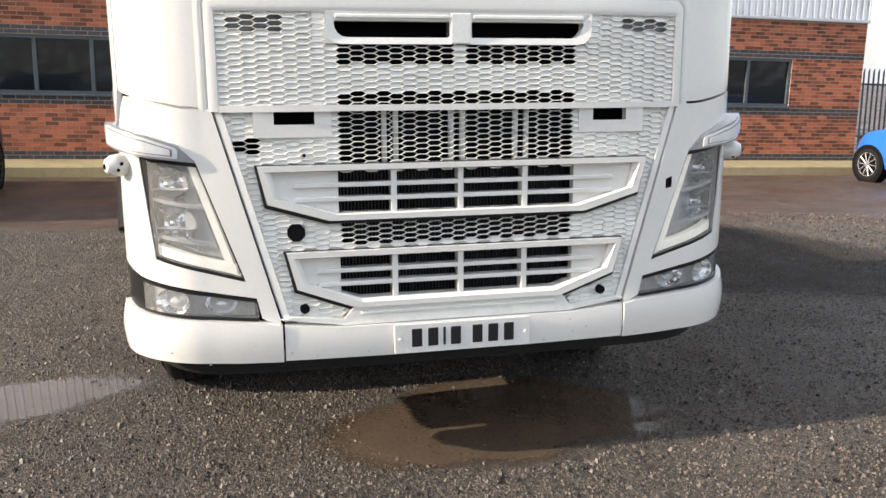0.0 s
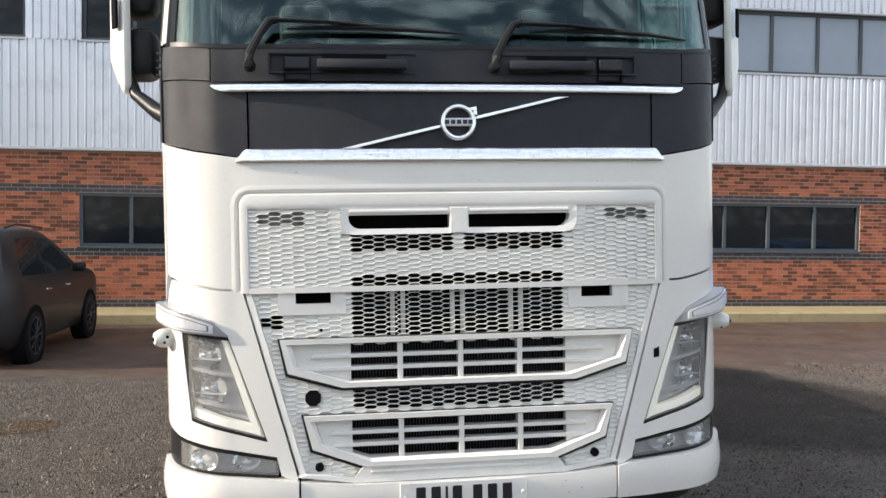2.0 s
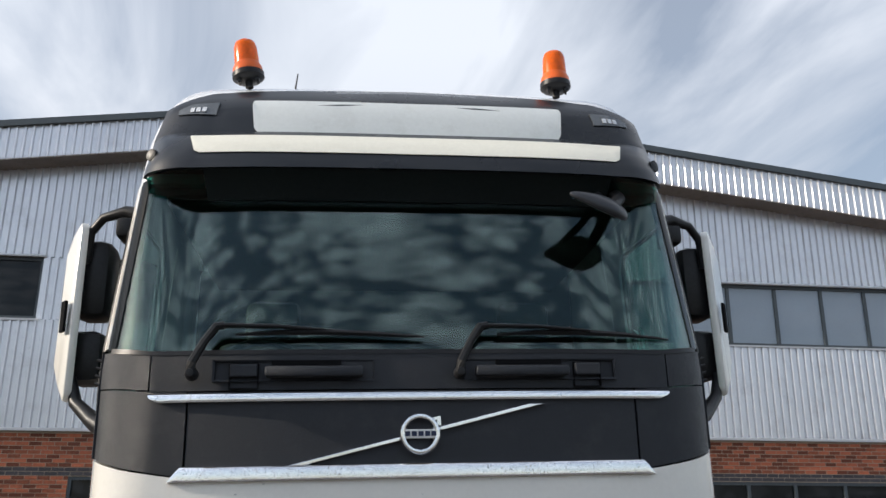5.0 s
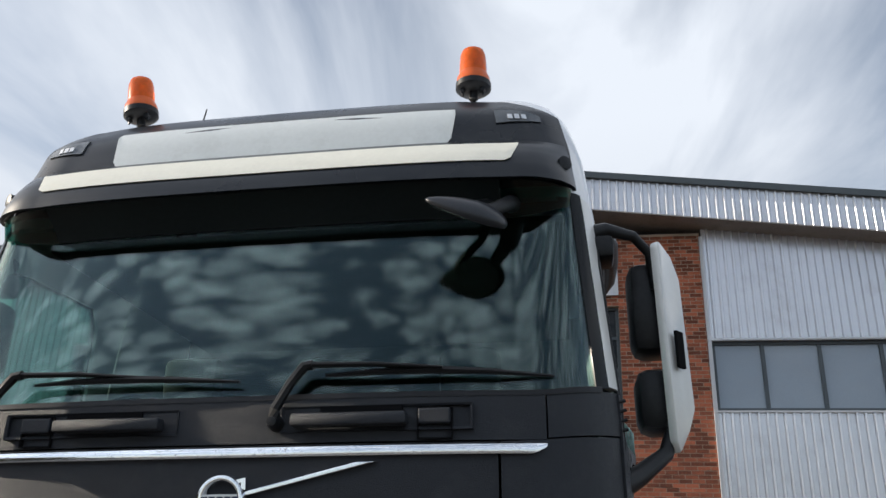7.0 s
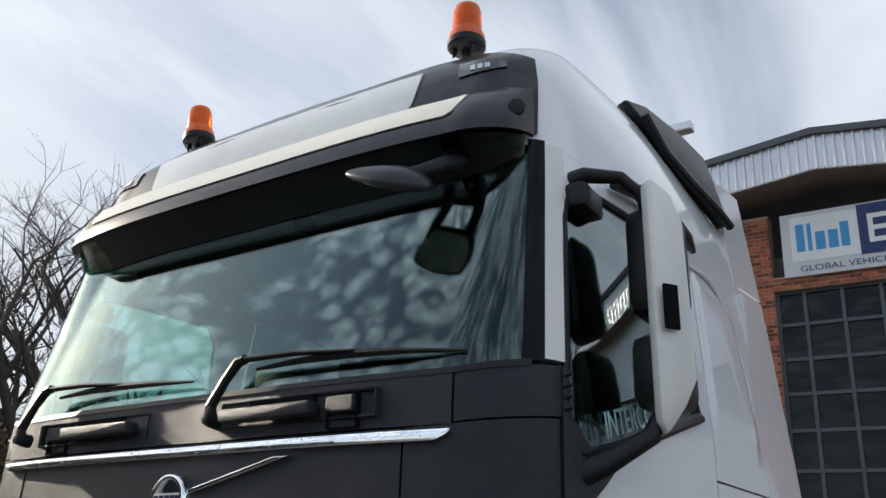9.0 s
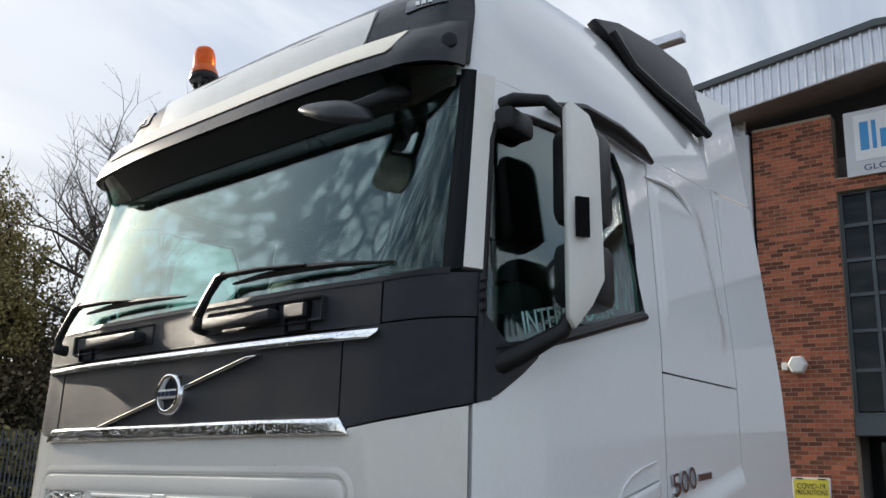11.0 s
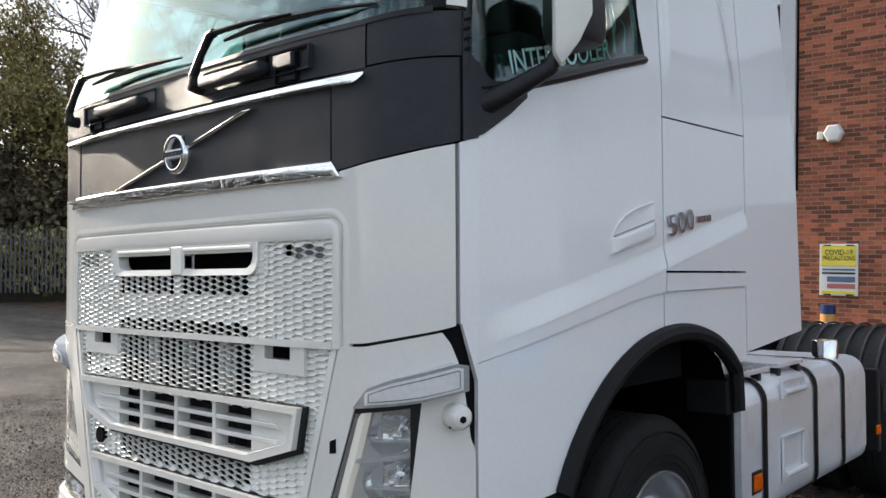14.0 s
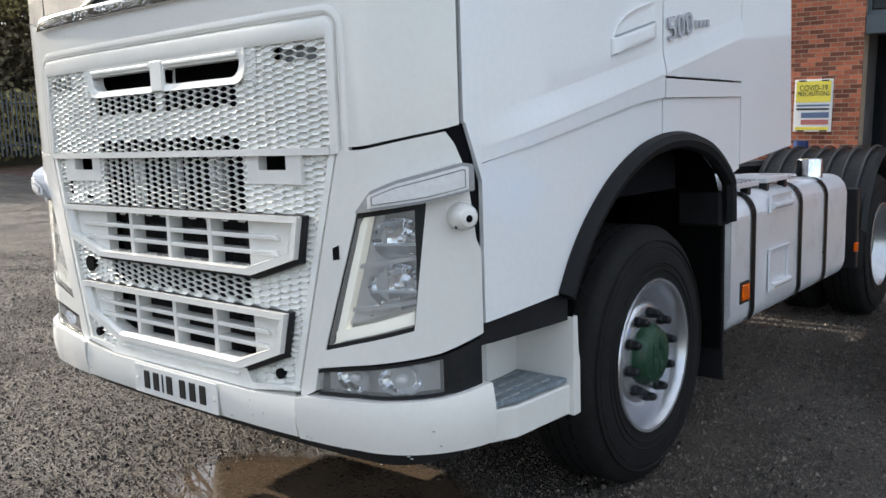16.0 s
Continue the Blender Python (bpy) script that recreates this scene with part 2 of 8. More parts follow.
STICKER = material("pale_turquoise_sticker", (0.45, 0.72, 0.70), 0.5, var=0.03)
BADGE = material("badge_chrome", (0.48, 0.49, 0.52), 0.14, metal=1.0, var=0.05)
NAVY = material("navy_enamel", (0.01, 0.02, 0.06), 0.3, var=0.05)
GLOSSBAND = material("black_ceramic_glass_band", (0.006, 0.008, 0.009), 0.12, var=0.1)
GLOSSBAND.node_tree.nodes["Principled BSDF"].inputs["Specular IOR Level"].default_value = 0.16
VISOR = glass("teal_visor_plastic", (0.16, 0.42, 0.38), 0.03, 1.0)
BRIM = material("black_brim_plastic", (0.014, 0.019, 0.020), 0.30, var=0.1)
BRIM.node_tree.nodes["Principled BSDF"].inputs["Specular IOR Level"].default_value = 0.2


# ---- mesh helpers ----
def mesh_of(name, verts, faces, smooth=False):
    me = bpy.data.meshes.new(name)
    me.from_pydata([tuple(v) for v in verts], [], faces)
    me.validate()
    me.update()
    if smooth:
        for p in me.polygons:
            p.use_smooth = True
    return me


def part(name, data, mat, parent=None, label="", smooth=None):
    """Links a bmesh or mesh as one object under a thing or a part."""
    if isinstance(data, bmesh.types.BMesh):
        bmesh.ops.recalc_face_normals(data, faces=data.faces)
        me = bpy.data.meshes.new(name)
        data.to_mesh(me)
        data.free()
    else:
        me = data
    if smooth is not None:
        for p in me.polygons:
            p.use_smooth = smooth
        if smooth:
            me.set_sharp_from_angle(angle=radians(38))
    me.materials.append(mat)
    ob = new(name, me)
    if parent is not None:
        ob.parent = parent
    if label:
        tagged(ob, label)
    return ob


def thing(name, label, category, group="", kind="", at=None):
    ob = new(name)
    ob.empty_display_size = 0.2
    if at is not None:
        ob.matrix_world = at
    return tagged(ob, label, category, group, kind)


def box(bm, x0, x1, y0, y1, z0, z1, bevel=0.0):
    r = bmesh.ops.create_cube(bm, size=1.0, matrix=Matrix.Translation(((x0 + x1) / 2, (y0 + y1) / 2, (z0 + z1) / 2)) @ Matrix.Diagonal((abs(x1 - x0), abs(y1 - y0), abs(z1 - z0), 1)))
    if bevel:
        es = list({e for v in r["verts"] for e in v.link_edges})
        bmesh.ops.bevel(bm, geom=es, offset=bevel, segments=2, affect="EDGES", profile=0.5)
    return r


def prism(bm, poly, axis, d0, d1, bevel=0.0):
    """A polygon, given in the two other axes, drawn out along axis from d0 to d1."""
    def at(p, d):
        return {"x": (d, p[0], p[1]), "y": (p[0], d, p[1]), "z": (p[0], p[1], d)}[axis]
    a = [bm.verts.new(at(p, d0)) for p in poly]
    b = [bm.verts.new(at(p, d1)) for p in poly]
    fs = [bm.faces.new(a), bm.faces.new(b[::-1])]
    n = len(poly)
    for i in range(n):
        fs.append(bm.faces.new((a[i], b[i], b[(i + 1) % n], a[(i + 1) % n])))
    if bevel:
        es = list({e for f in fs for e in f.edges})
        bmesh.ops.bevel(bm, geom=es, offset=bevel, segments=2, affect="EDGES", profile=0.5)


def tube(bm, path, radius, seg=8, flat=1.0, caps=True):
    """A tube along points; radius may be a list; flat squashes it along its second axis."""
    path = [Vector(p) for p in path]
    rad = radius if isinstance(radius, (list, tuple)) else [radius] * len(path)
    rings = []
    ref = Vector((0, 0, 1))
    for i, p in enumerate(path):
        d = (path[min(i + 1, len(path) - 1)] - path[max(i - 1, 0)]).normalized()
        s = d.cross(ref)
        if s.length < 0.05:
            s = d.cross(Vector((1, 0, 0)))
        s.normalize()
        t = s.cross(d)
        rings.append([bm.verts.new(p + (s * math.cos(2 * math.pi * k / seg) + t * math.sin(2 * math.pi * k / seg) * flat) * rad[i]) for k in range(seg)])
    for a, b in zip(rings, rings[1:]):
        for k in range(seg):
            bm.faces.new((a[k], a[(k + 1) % seg], b[(k + 1) % seg], b[k]))
    if caps:
        bm.faces.new(rings[0][::-1]); bm.faces.new(rings[-1])


def lathe(bm, prof, centre, axis="x", seg=48, close=False, caps=True):
    """Turns a profile of (along, radius) about an axis."""
    rings = []
    for a, r in prof:
        ring = []
        for k in range(seg):
            t = 2 * math.pi * k / seg
            c, s = r * math.cos(t), r * math.sin(t)
            v = {"x": (a, c, s), "y": (c, a, s), "z": (c, s, a)}[axis]
            ring.append(bm.verts.new(Vector(centre) + Vector(v)))
        rings.append(ring)
    pairs = list(zip(rings, rings[1:])) + ([(rings[-1], rings[0])] if close else [])
    for a, b in pairs:
        for k in range(seg):
            bm.faces.new((a[k], a[(k + 1) % seg], b[(k + 1) % seg], b[k]))
    if not close and caps:
        for ring, flip in ((rings[0], True), (rings[-1], False)):
            if (ring[0].co - ring[seg // 2].co).length > 1e-4:
                bm.faces.new(ring[::-1] if flip else ring)


def lettering(name, text, size, mat, parent, m, depth=0.002, label="", width=None):
    """Text as a mesh with Blender's built-in font, centred on its pose."""
    cu = bpy.data.curves.new(name, "FONT")
    cu.body, cu.size, cu.extrude, cu.align_x, cu.align_y = text, size, depth, "CENTER", "CENTER"
    tmp = new(name + "_curve", cu)
    bpy.context.view_layer.update()
    me = bpy.data.meshes.new_from_object(tmp.evaluated_get(bpy.context.evaluated_depsgraph_get()))
    bpy.data.objects.remove(tmp)
    if width:
        xs = [v.co.x for v in me.vertices]
        k = width / (max(xs) - min(xs))
        for v in me.vertices:
            v.co.x *= k
    me.transform(m)
    me.materials.clear()
    return part(name, me, mat, parent, label)


def interp(x, xs, ys):
    return float(np.interp(x, xs, ys))


def line(*pts):
    xs, ys = [p[0] for p in pts], [p[1] for p in pts]
    return lambda u: float(np.interp(u, xs, ys))


# ---- cab surface: plan curve by arc length u from the middle of the front, lofted over z ----
_pl = [(u, 0.02 + 0.03 * (u / 0.9) ** 4) for u in np.linspace(0, 0.9, 46)]
_pl += [(0.9 + 0.3 * math.sin(a), 0.35 - 0.3 * math.cos(a)) for a in np.linspace(0, radians(84), 31)[1:]]
for y in np.linspace(0.3186, 2.4, 90)[1:]:
    s = min(1.0, (y - 0.3186) / 0.98)
    _pl.append((1.1984 + 0.0515 * s * (2 - s), y))
_pl = np.array(_pl)
_ul = np.concatenate([[0], np.cumsum(np.hypot(*np.diff(_pl, axis=0).T))])
USIDE = 1.3723 - 0.35      # u = USIDE + y on the side
RZ = [2.33, 3.05, 3.30, 3.45, 3.56, 3.64, 3.72, 3.79, 3.83, 3.85, 3.856]
RY = [0.0, 0.21, 0.205, 0.24, 0.34, 0.46, 0.68, 0.95, 1.15, 1.4, 1.6]
RX = [1.0, 0.960, 0.942, 0.915, 0.885, 0.855, 0.825, 0.79, 0.72, 0.54, 0.25]


def S(u, z, d=0.0):
    """A place on the cab's skin at arc length u and height z, d metres out from it."""
    a = abs(u)
    x, y = np.interp(a, _ul, _pl[:, 0]), np.interp(a, _ul, _pl[:, 1])
    e = 0.02
    x2, y2 = np.interp(a + e, _ul, _pl[:, 0]), np.interp(a + e, _ul, _pl[:, 1])
    x1, y1 = np.interp(max(a - e, 0), _ul, _pl[:, 0]), np.interp(max(a - e, 0), _ul, _pl[:, 1])
    tx, ty = x2 - x1, y2 - y1
    n = math.hypot(tx, ty)
    nx, ny = ty / n, -tx / n
    x, y = x + nx * d, y + ny * d
    if z > 2.33:
        x *= np.interp(z, RZ, RX)
        w = min(1.0, max(0.0, 1 - (y - 0.05) / 1.9))
        k = min(1.0, max(0.0, (a - 0.90) / 0.32))      # the pillars stand steeper than the screen
        w *= 1 - k * k * (3 - 2 * k) * np.interp(z, [3.06, 3.34], [0.42, 0.08])
        y += np.interp(z, RZ, RY) * w
    return Vector((math.copysign(x, u) if a > 0 else 0.0, y, z))


def patch(bm, us, zlo, zhi, d=0.0, th=0.02, nz=2, dz=None):
    """A thick sheet over the cab's skin between the curves zlo(u) and zhi(u)."""
    zlo = zlo if callable(zlo) else (lambda u, k=zlo: k)
    zhi = zhi if callable(zhi) else (lambda u, k=zhi: k)
    out, inn = [], []
    for u in us:
        co, ci = [], []
        for j in range(nz + 1):
            z = zlo(u) + (zhi(u) - zlo(u)) * j / nz
            dd = d(u, z) if callable(d) else d
            co.append(bm.verts.new(S(u, z, dd))); ci.append(bm.verts.new(S(u, z, dd - th)))
        out.append(co); inn.append(ci)
    n = len(us)
    def quad(a, b, c, e):
        try:
            bm.faces.new((a, b, c, e))
        except ValueError:
            pass
    for i in range(n - 1):
        for j in range(nz):
            quad(out[i][j], out[i + 1][j], out[i + 1][j + 1], out[i][j + 1])
            quad(inn[i][j], inn[i][j + 1], inn[i + 1][j + 1], inn[i + 1][j])
        quad(out[i][0], inn[i][0], inn[i + 1][0], out[i + 1][0])
        quad(out[i][nz], out[i + 1][nz], inn[i + 1][nz], inn[i][nz])
    for j in range(nz):
        quad(out[0][j], out[0][j + 1], inn[0][j + 1], inn[0][j])
        quad(out[-1][j], inn[-1][j], inn[-1][j + 1], out[-1][j + 1])


def span(a, b, step=0.03, extra=()):
    n = max(1, int(math.ceil(abs(b - a) / step)))
    v = sorted(set([round(a + (b - a) * i / n, 5) for i in range(n + 1)] + [round(e, 5) for e in extra if min(a, b) < e < max(a, b)]))
    return v


def skin(name, mat, parent, u0, u1, zlo, zhi, d=0.0, th=0.02, nz=2, extra=(), label="", both=False, step=0.03):
    bm = bmesh.new()
    patch(bm, span(u0, u1, step, extra), zlo, zhi, d, th, nz)
    ob = part(name, bm, mat, parent, label, smooth=True)
    if both:
        bm = bmesh.new()
        f0 = zlo if not callable(zlo) else (lambda u: zlo(-u))
        f1 = zhi if not callable(zhi) else (lambda u: zhi(-u))
        patch(bm, [-u for u in span(u0, u1, step, extra)][::-1], f0, f1, (lambda u, z: d(-u, z)) if callable(d) else d, th, nz)
        part(name, bm, mat, parent, label, smooth=True)
    return ob


FINS = material("dark_radiator_fins", (0.020, 0.020, 0.022), 0.5, var=0.2)
GUARD = material("grey_black_mudguard", (0.020, 0.021, 0.023), 0.38, var=0.2, scale=5, dirt=(0.05, 0.05, 0.05), dirt_amt=0.4)
TURNGREY = material("grey_clear_lamp_plastic", (0.34, 0.35, 0.37), 0.15, metal=0.3, var=0.1, coat=0.8)
TREAD = material("worn_blue_grey_tread", (0.20, 0.24, 0.27), 0.6, var=0.25, scale=12, dirt=(0.05, 0.05, 0.05), dirt_amt=0.6)
MIRRORSHELL = material("dark_grey_mirror_shell", (0.024, 0.026, 0.031), 0.32, var=0.1)
# lining colour darkened to hold the shade inside the cab
CABIN = material("shaded_cab_lining", (0.030, 0.033, 0.034), 0.85, var=0.15, scale=5)
FLARE = material("black_arch_rubber", (0.012, 0.0122, 0.0135), 0.6, var=0.2, scale=6, bump=0.1)
FLARE.node_tree.nodes["Principled BSDF"].inputs["Specular IOR Level"].default_value = 0.2
HOUSINGGREY = material("grey_mirror_shell", (0.16, 0.165, 0.17), 0.4, var=0.08)

# ---- the lorry ----
lorry = thing("lorry", "white tractor lorry cab with charcoal front panel and painted honeycomb grille", "lorry")


def front_y(x):
    return 0.02 + 0.03 * (min(abs(x), 0.9) / 0.9) ** 4


# black sheet inside the body, coloured for the dark seen through the openings
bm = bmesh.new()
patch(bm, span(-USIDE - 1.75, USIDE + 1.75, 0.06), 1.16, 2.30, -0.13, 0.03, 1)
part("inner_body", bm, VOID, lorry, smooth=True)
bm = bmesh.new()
# black sheet for the dark behind the lower grille, with the radiator box
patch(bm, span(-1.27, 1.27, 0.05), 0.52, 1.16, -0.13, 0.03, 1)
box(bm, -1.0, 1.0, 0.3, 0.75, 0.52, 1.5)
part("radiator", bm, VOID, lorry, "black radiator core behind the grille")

bm = bmesh.new()
for i in range(75):
    x = -0.46 + i * 0.0125
    box(bm, x - 0.0022, x + 0.0022, 0.100, 0.118, 0.68, 1.18)
tagged(part("fin_pack", bm, FINS, lorry, "dark upright radiator fins"), kind="stuff")
for x in (-0.244, 0.001, 0.245):
    for o in (-0.024, 0.018):
        bm = bmesh.new()
        box(bm, x + o - 0.009, x + o + 0.009, 0.058, 0.075, 1.165, 1.375, 0.003)
        part("grille_upright", bm, GRILLE, lorry, "white upright behind the mesh")

# upper front panel, in white
tops = line((0, 1.902), (0.84, 1.904), (0.90, 1.912), (1.05, 1.936), (1.235, 1.976))
pan_lo = line((0, 1.772), (0.8735, 1.772), (0.8740, 1.392), (0.95, 1.394), (1.19, 1.436), (1.235, 1.447))
bm = bmesh.new()
patch(bm, span(-1.232, 1.232, 0.03, (-0.8735, -0.8740, 0.8735, 0.8740)), lambda u: pan_lo(abs(u)), lambda u: tops(abs(u)), 0.004, 0.03, 6)
part("front_panel", bm, WHITE, lorry, "white upper front panel", smooth=True)
# moulded frame round the flap, rounded at its upper corners, in a groove of the panel
def flap_outline(n_side=10, n_arc=9, n_top=40):
    """Matching (inner, outer, outward) places up one side, round the corner, along the top and down."""
    ui, zi, uo, zo, r = 0.8325, 1.7035, 0.866, 1.764, 0.046
    rows = []
    for k in range(n_side):
        f = k / n_side
        rows.append(((ui, 1.374 + (zi - 1.374) * f), (uo, 1.374 + (zo - r - 1.374) * f), (1, 0)))
    for k in range(n_arc):
        a = math.pi / 2 * k / (n_arc - 1)
        rows.append(((ui, zi), (uo - r + r * math.cos(a), zo - r + r * math.sin(a)), (math.cos(a), math.sin(a))))
    for k in range(1, n_top):
        x = 1 - k / n_top
        rows.append(((ui * x, zi), ((uo - r) * x, zo), (0, 1)))
    mirrored = [((-a[0], a[1]), (-b[0], b[1]), (-c[0], c[1])) for a, b, c in rows[::-1]]
    return rows + [((0, zi), (0, zo), (0, 1))] + mirrored


bm = bmesh.new()
sections = []
for (a, b, o) in flap_outline():
    ring_ = []
    for f, out, d in ((0, 0, -0.012), (0, 0, 0.007), (0.06, 0, 0.0095), (0.3, 0, 0.0105), (0.80, 0, 0.0105), (0.93, 0, 0.009), (1, 0, 0.004), (1, 0.001, -0.0035), (1, 0.005, -0.0035), (1, 0.008, 0.002), (1, 0.013, 0.0062), (1, 0.020, 0.0066), (1, 0.034, 0.0046), (1, 0.034, -0.010)):
        u, z = a[0] + (b[0] - a[0]) * f + o[0] * out, a[1] + (b[1] - a[1]) * f + o[1] * out
        ring_.append(bm.verts.new(S(u, z, d)))
    sections.append(ring_)
for p_, q_ in zip(sections, sections[1:]):
    for k in range(len(p_) - 1):
        if (p_[k].co - q_[k].co).length > 1e-6:
            bm.faces.new((p_[k], p_[k + 1], q_[k + 1], q_[k]))
        else:
            bm.faces.new((p_[k], p_[k + 1], q_[k + 1]))
bmesh.ops.recalc_face_normals(bm, faces=bm.faces)
part("flap_frame", bm, WHITE, lorry, "white moulded frame round the grille flap", smooth=True)
# strips added behind the panel joint: white for the sunlit offside, black for nearside shade
joint_lo, joint_hi = line((0.87, 1.37), (0.95, 1.376), (1.19, 1.418)), line((0.87, 1.40), (0.95, 1.402), (1.19, 1.444))
skin("joint_backing", WHITE, lorry, -1.185, -0.87, lambda u: joint_lo(-u), lambda u: joint_hi(-u), -0.012, 0.02, 1)
skin("joint_backing", BLACK, lorry, 0.87, 1.185, joint_lo, joint_hi, -0.045, 0.02, 1, label="black strip added for the shade in the panel joint")
skin("flap_lower_lip", WHITE, lorry, -0.832, 0.832, 1.372, 1.394, 0.010, 0.02, 1)


def honeycomb(name, inside, is_open, lim, zmin, zmax, y_of, depth=0.0085, cw=0.0455, rh=0.0195):
    """A moulded mesh of long hexagons; blind cells get a sloping floor, open ones a hole."""
    V, Fc = [], []
    hw, fw, hh = cw * 2 / 3, cw / 3, rh / 2
    hexa = [(-hw, 0), (-fw, -hh), (fw, -hh), (hw, 0), (fw, hh), (-fw, hh)]
    rnd = random.Random(4)
    ni = int(0.95 / cw)
    for i in range(-ni, ni + 1):
        for j in range(int((zmax - zmin) / rh) + 2):
            cx, cz = i * cw, zmin + j * rh + (rh / 2 if i % 2 else 0)
            if not inside(cx, cz):
                continue
            op = is_open(cx, cz)
            k = 0.87 if op else 0.87 + rnd.uniform(-0.05, 0.02)
            def cl(x, z):
                z = min(max(z, zmin), zmax)
                return (min(max(x, -lim(z)), lim(z)), z)
            o = [cl(cx + a, cz + b) for a, b in hexa]
            q = [cl(cx + a * (k + 0.08), cz + b * k) for a, b in hexa]
            sl = rnd.uniform(0.6, 1.4)
            b0 = len(V)
            for x, z in o:
                V.append((x, y_of(x), z))
            for x, z in q:
                V.append((x, y_of(x) + 0.0015, z))
            for (x, z), (a, b) in zip(q, hexa):
                V.append((x, y_of(x) + (depth * (1 + 0.45 * sl * b / hh - 0.25 * a / hw) if not op else 0.014), z))
            for e in range(6):
                f = (e + 1) % 6
                Fc.append((b0 + e, b0 + f, b0 + 6 + f, b0 + 6 + e))
                Fc.append((b0 + 6 + e, b0 + 6 + f, b0 + 12 + f, b0 + 12 + e))
            if not op:
                Fc.append(tuple(b0 + 12 + e for e in range(6)))
    me = bpy.data.meshes.new(name)
    me.from_pydata(V, [], Fc)
    me.update()
    return tagged(part(name, me, GRILLE, lorry, "white painted honeycomb grille mesh"), kind="stuff")


def rects(*rs):
    return lambda x, z: any(a <= x <= b and c <= z <= d for a, b, c, d in rs)


slots = rects((-0.455, 0.475, 1.600, 1.72))
up = honeycomb("upper_grille_mesh", lambda x, z: abs(x) < 0.85 and not (slots(x, z)), rects((-0.432, -0.035, 1.535, 1.62), (0.04, 0.445, 1.535, 1.62), (-0.432, 0.445, 1.392, 1.436), (-0.78, -0.60, 1.645, 1.692), (0.62, 0.785, 1.650, 1.692)),
               lambda z: 0.833, 1.392, 1.704, lambda x: front_y(x) - 0.006)
seam_u = lambda z: 0.652 + (z - 0.615) / 3.663
ug_out = [(-0.717, 1.19), (0.717, 1.19), (0.688, 1.058), (0.475, 0.994), (-0.475, 0.994), (-0.688, 1.058)]
ug_in = [(-0.672, 1.166), (0.672, 1.166), (0.648, 1.076), (0.445, 1.018), (-0.445, 1.018), (-0.648, 1.076)]
lg_out = [(-0.63, 0.884), (0.63, 0.884), (0.597, 0.752), (0.388, 0.674), (-0.388, 0.674), (-0.597, 0.752)]
lg_in = [(-0.586, 0.858), (0.586, 0.858), (0.558, 0.768), (0.37, 0.706), (-0.37, 0.706), (-0.558, 0.768)]


def in_poly(p, x, z, m=0.0):
    """Whether (x, z) lies in a convex polygon given clockwise, by a margin m."""
    for (ax, az), (bx, bz) in zip(p, p[1:] + p[:1]):
        ex, ez = bx - ax, bz - az
        n = math.hypot(ex, ez)
        if (ez * (x - ax) - ex * (z - az)) / n < m:
            return False
    return True


plates = rects((-0.715, -0.462, 1.290, 1.40), (0.462, 0.705, 1.290, 1.40))
honeycomb("lower_grille_mesh", lambda x, z: abs(x) < seam_u(z) + 0.02 and not plates(x, z) and not in_poly(ug_out, x, z, 0.025) and not in_poly(lg_out, x, z, 0.025) and (z > 0.675 or abs(x) > 0.43),
          rects((-0.437, 0.445, 1.196, 1.40), (-0.437, 0.445, 0.90, 0.985), (-0.79, -0.715, 1.235, 1.28)), lambda z: seam_u(z) - 0.006, 0.632, 1.372, lambda x: front_y(x) + 0.004)


def ring(bm, outer, inner, y0, y1, slope=0.0):
    n = len(outer)
    A = [bm.verts.new((x, y0, z)) for x, z in outer]
    B = [bm.verts.new((x, y0 + slope, z)) for x, z in inner]
    C = [bm.verts.new((x, y1, z)) for x, z in outer]
    D = [bm.verts.new((x, y1, z)) for x, z in inner]
    for i in range(n):
        k = (i + 1) % n
        for q in ((A[i], A[k], B[k], B[i]), (A[k], A[i], C[i], C[k]), (B[i], B[k], D[k], D[i]), (C[i], D[i], D[k], C[k])):
            bm.faces.new(q)


def shrink(poly, d):
    cx, cz = sum(p[0] for p in poly) / len(poly), sum(p[1] for p in poly) / len(poly)
    return [(x - d * math.copysign(1, x - cx), z - d * 0.8 * math.copysign(1, z - cz)) for x, z in poly]


def gap_shade_ring(outer, inner, yo, parent):
    # black ring, set low, draws the dark gap round and under the insert
    bm = bmesh.new()
    ring(bm, [(x, z - 0.006) for x, z in shrink(outer, -0.010)], shrink(outer, 0.01), yo, yo + 0.02)
    part("seal", bm, BLACK, parent, "black ring for the shaded gap round the insert")


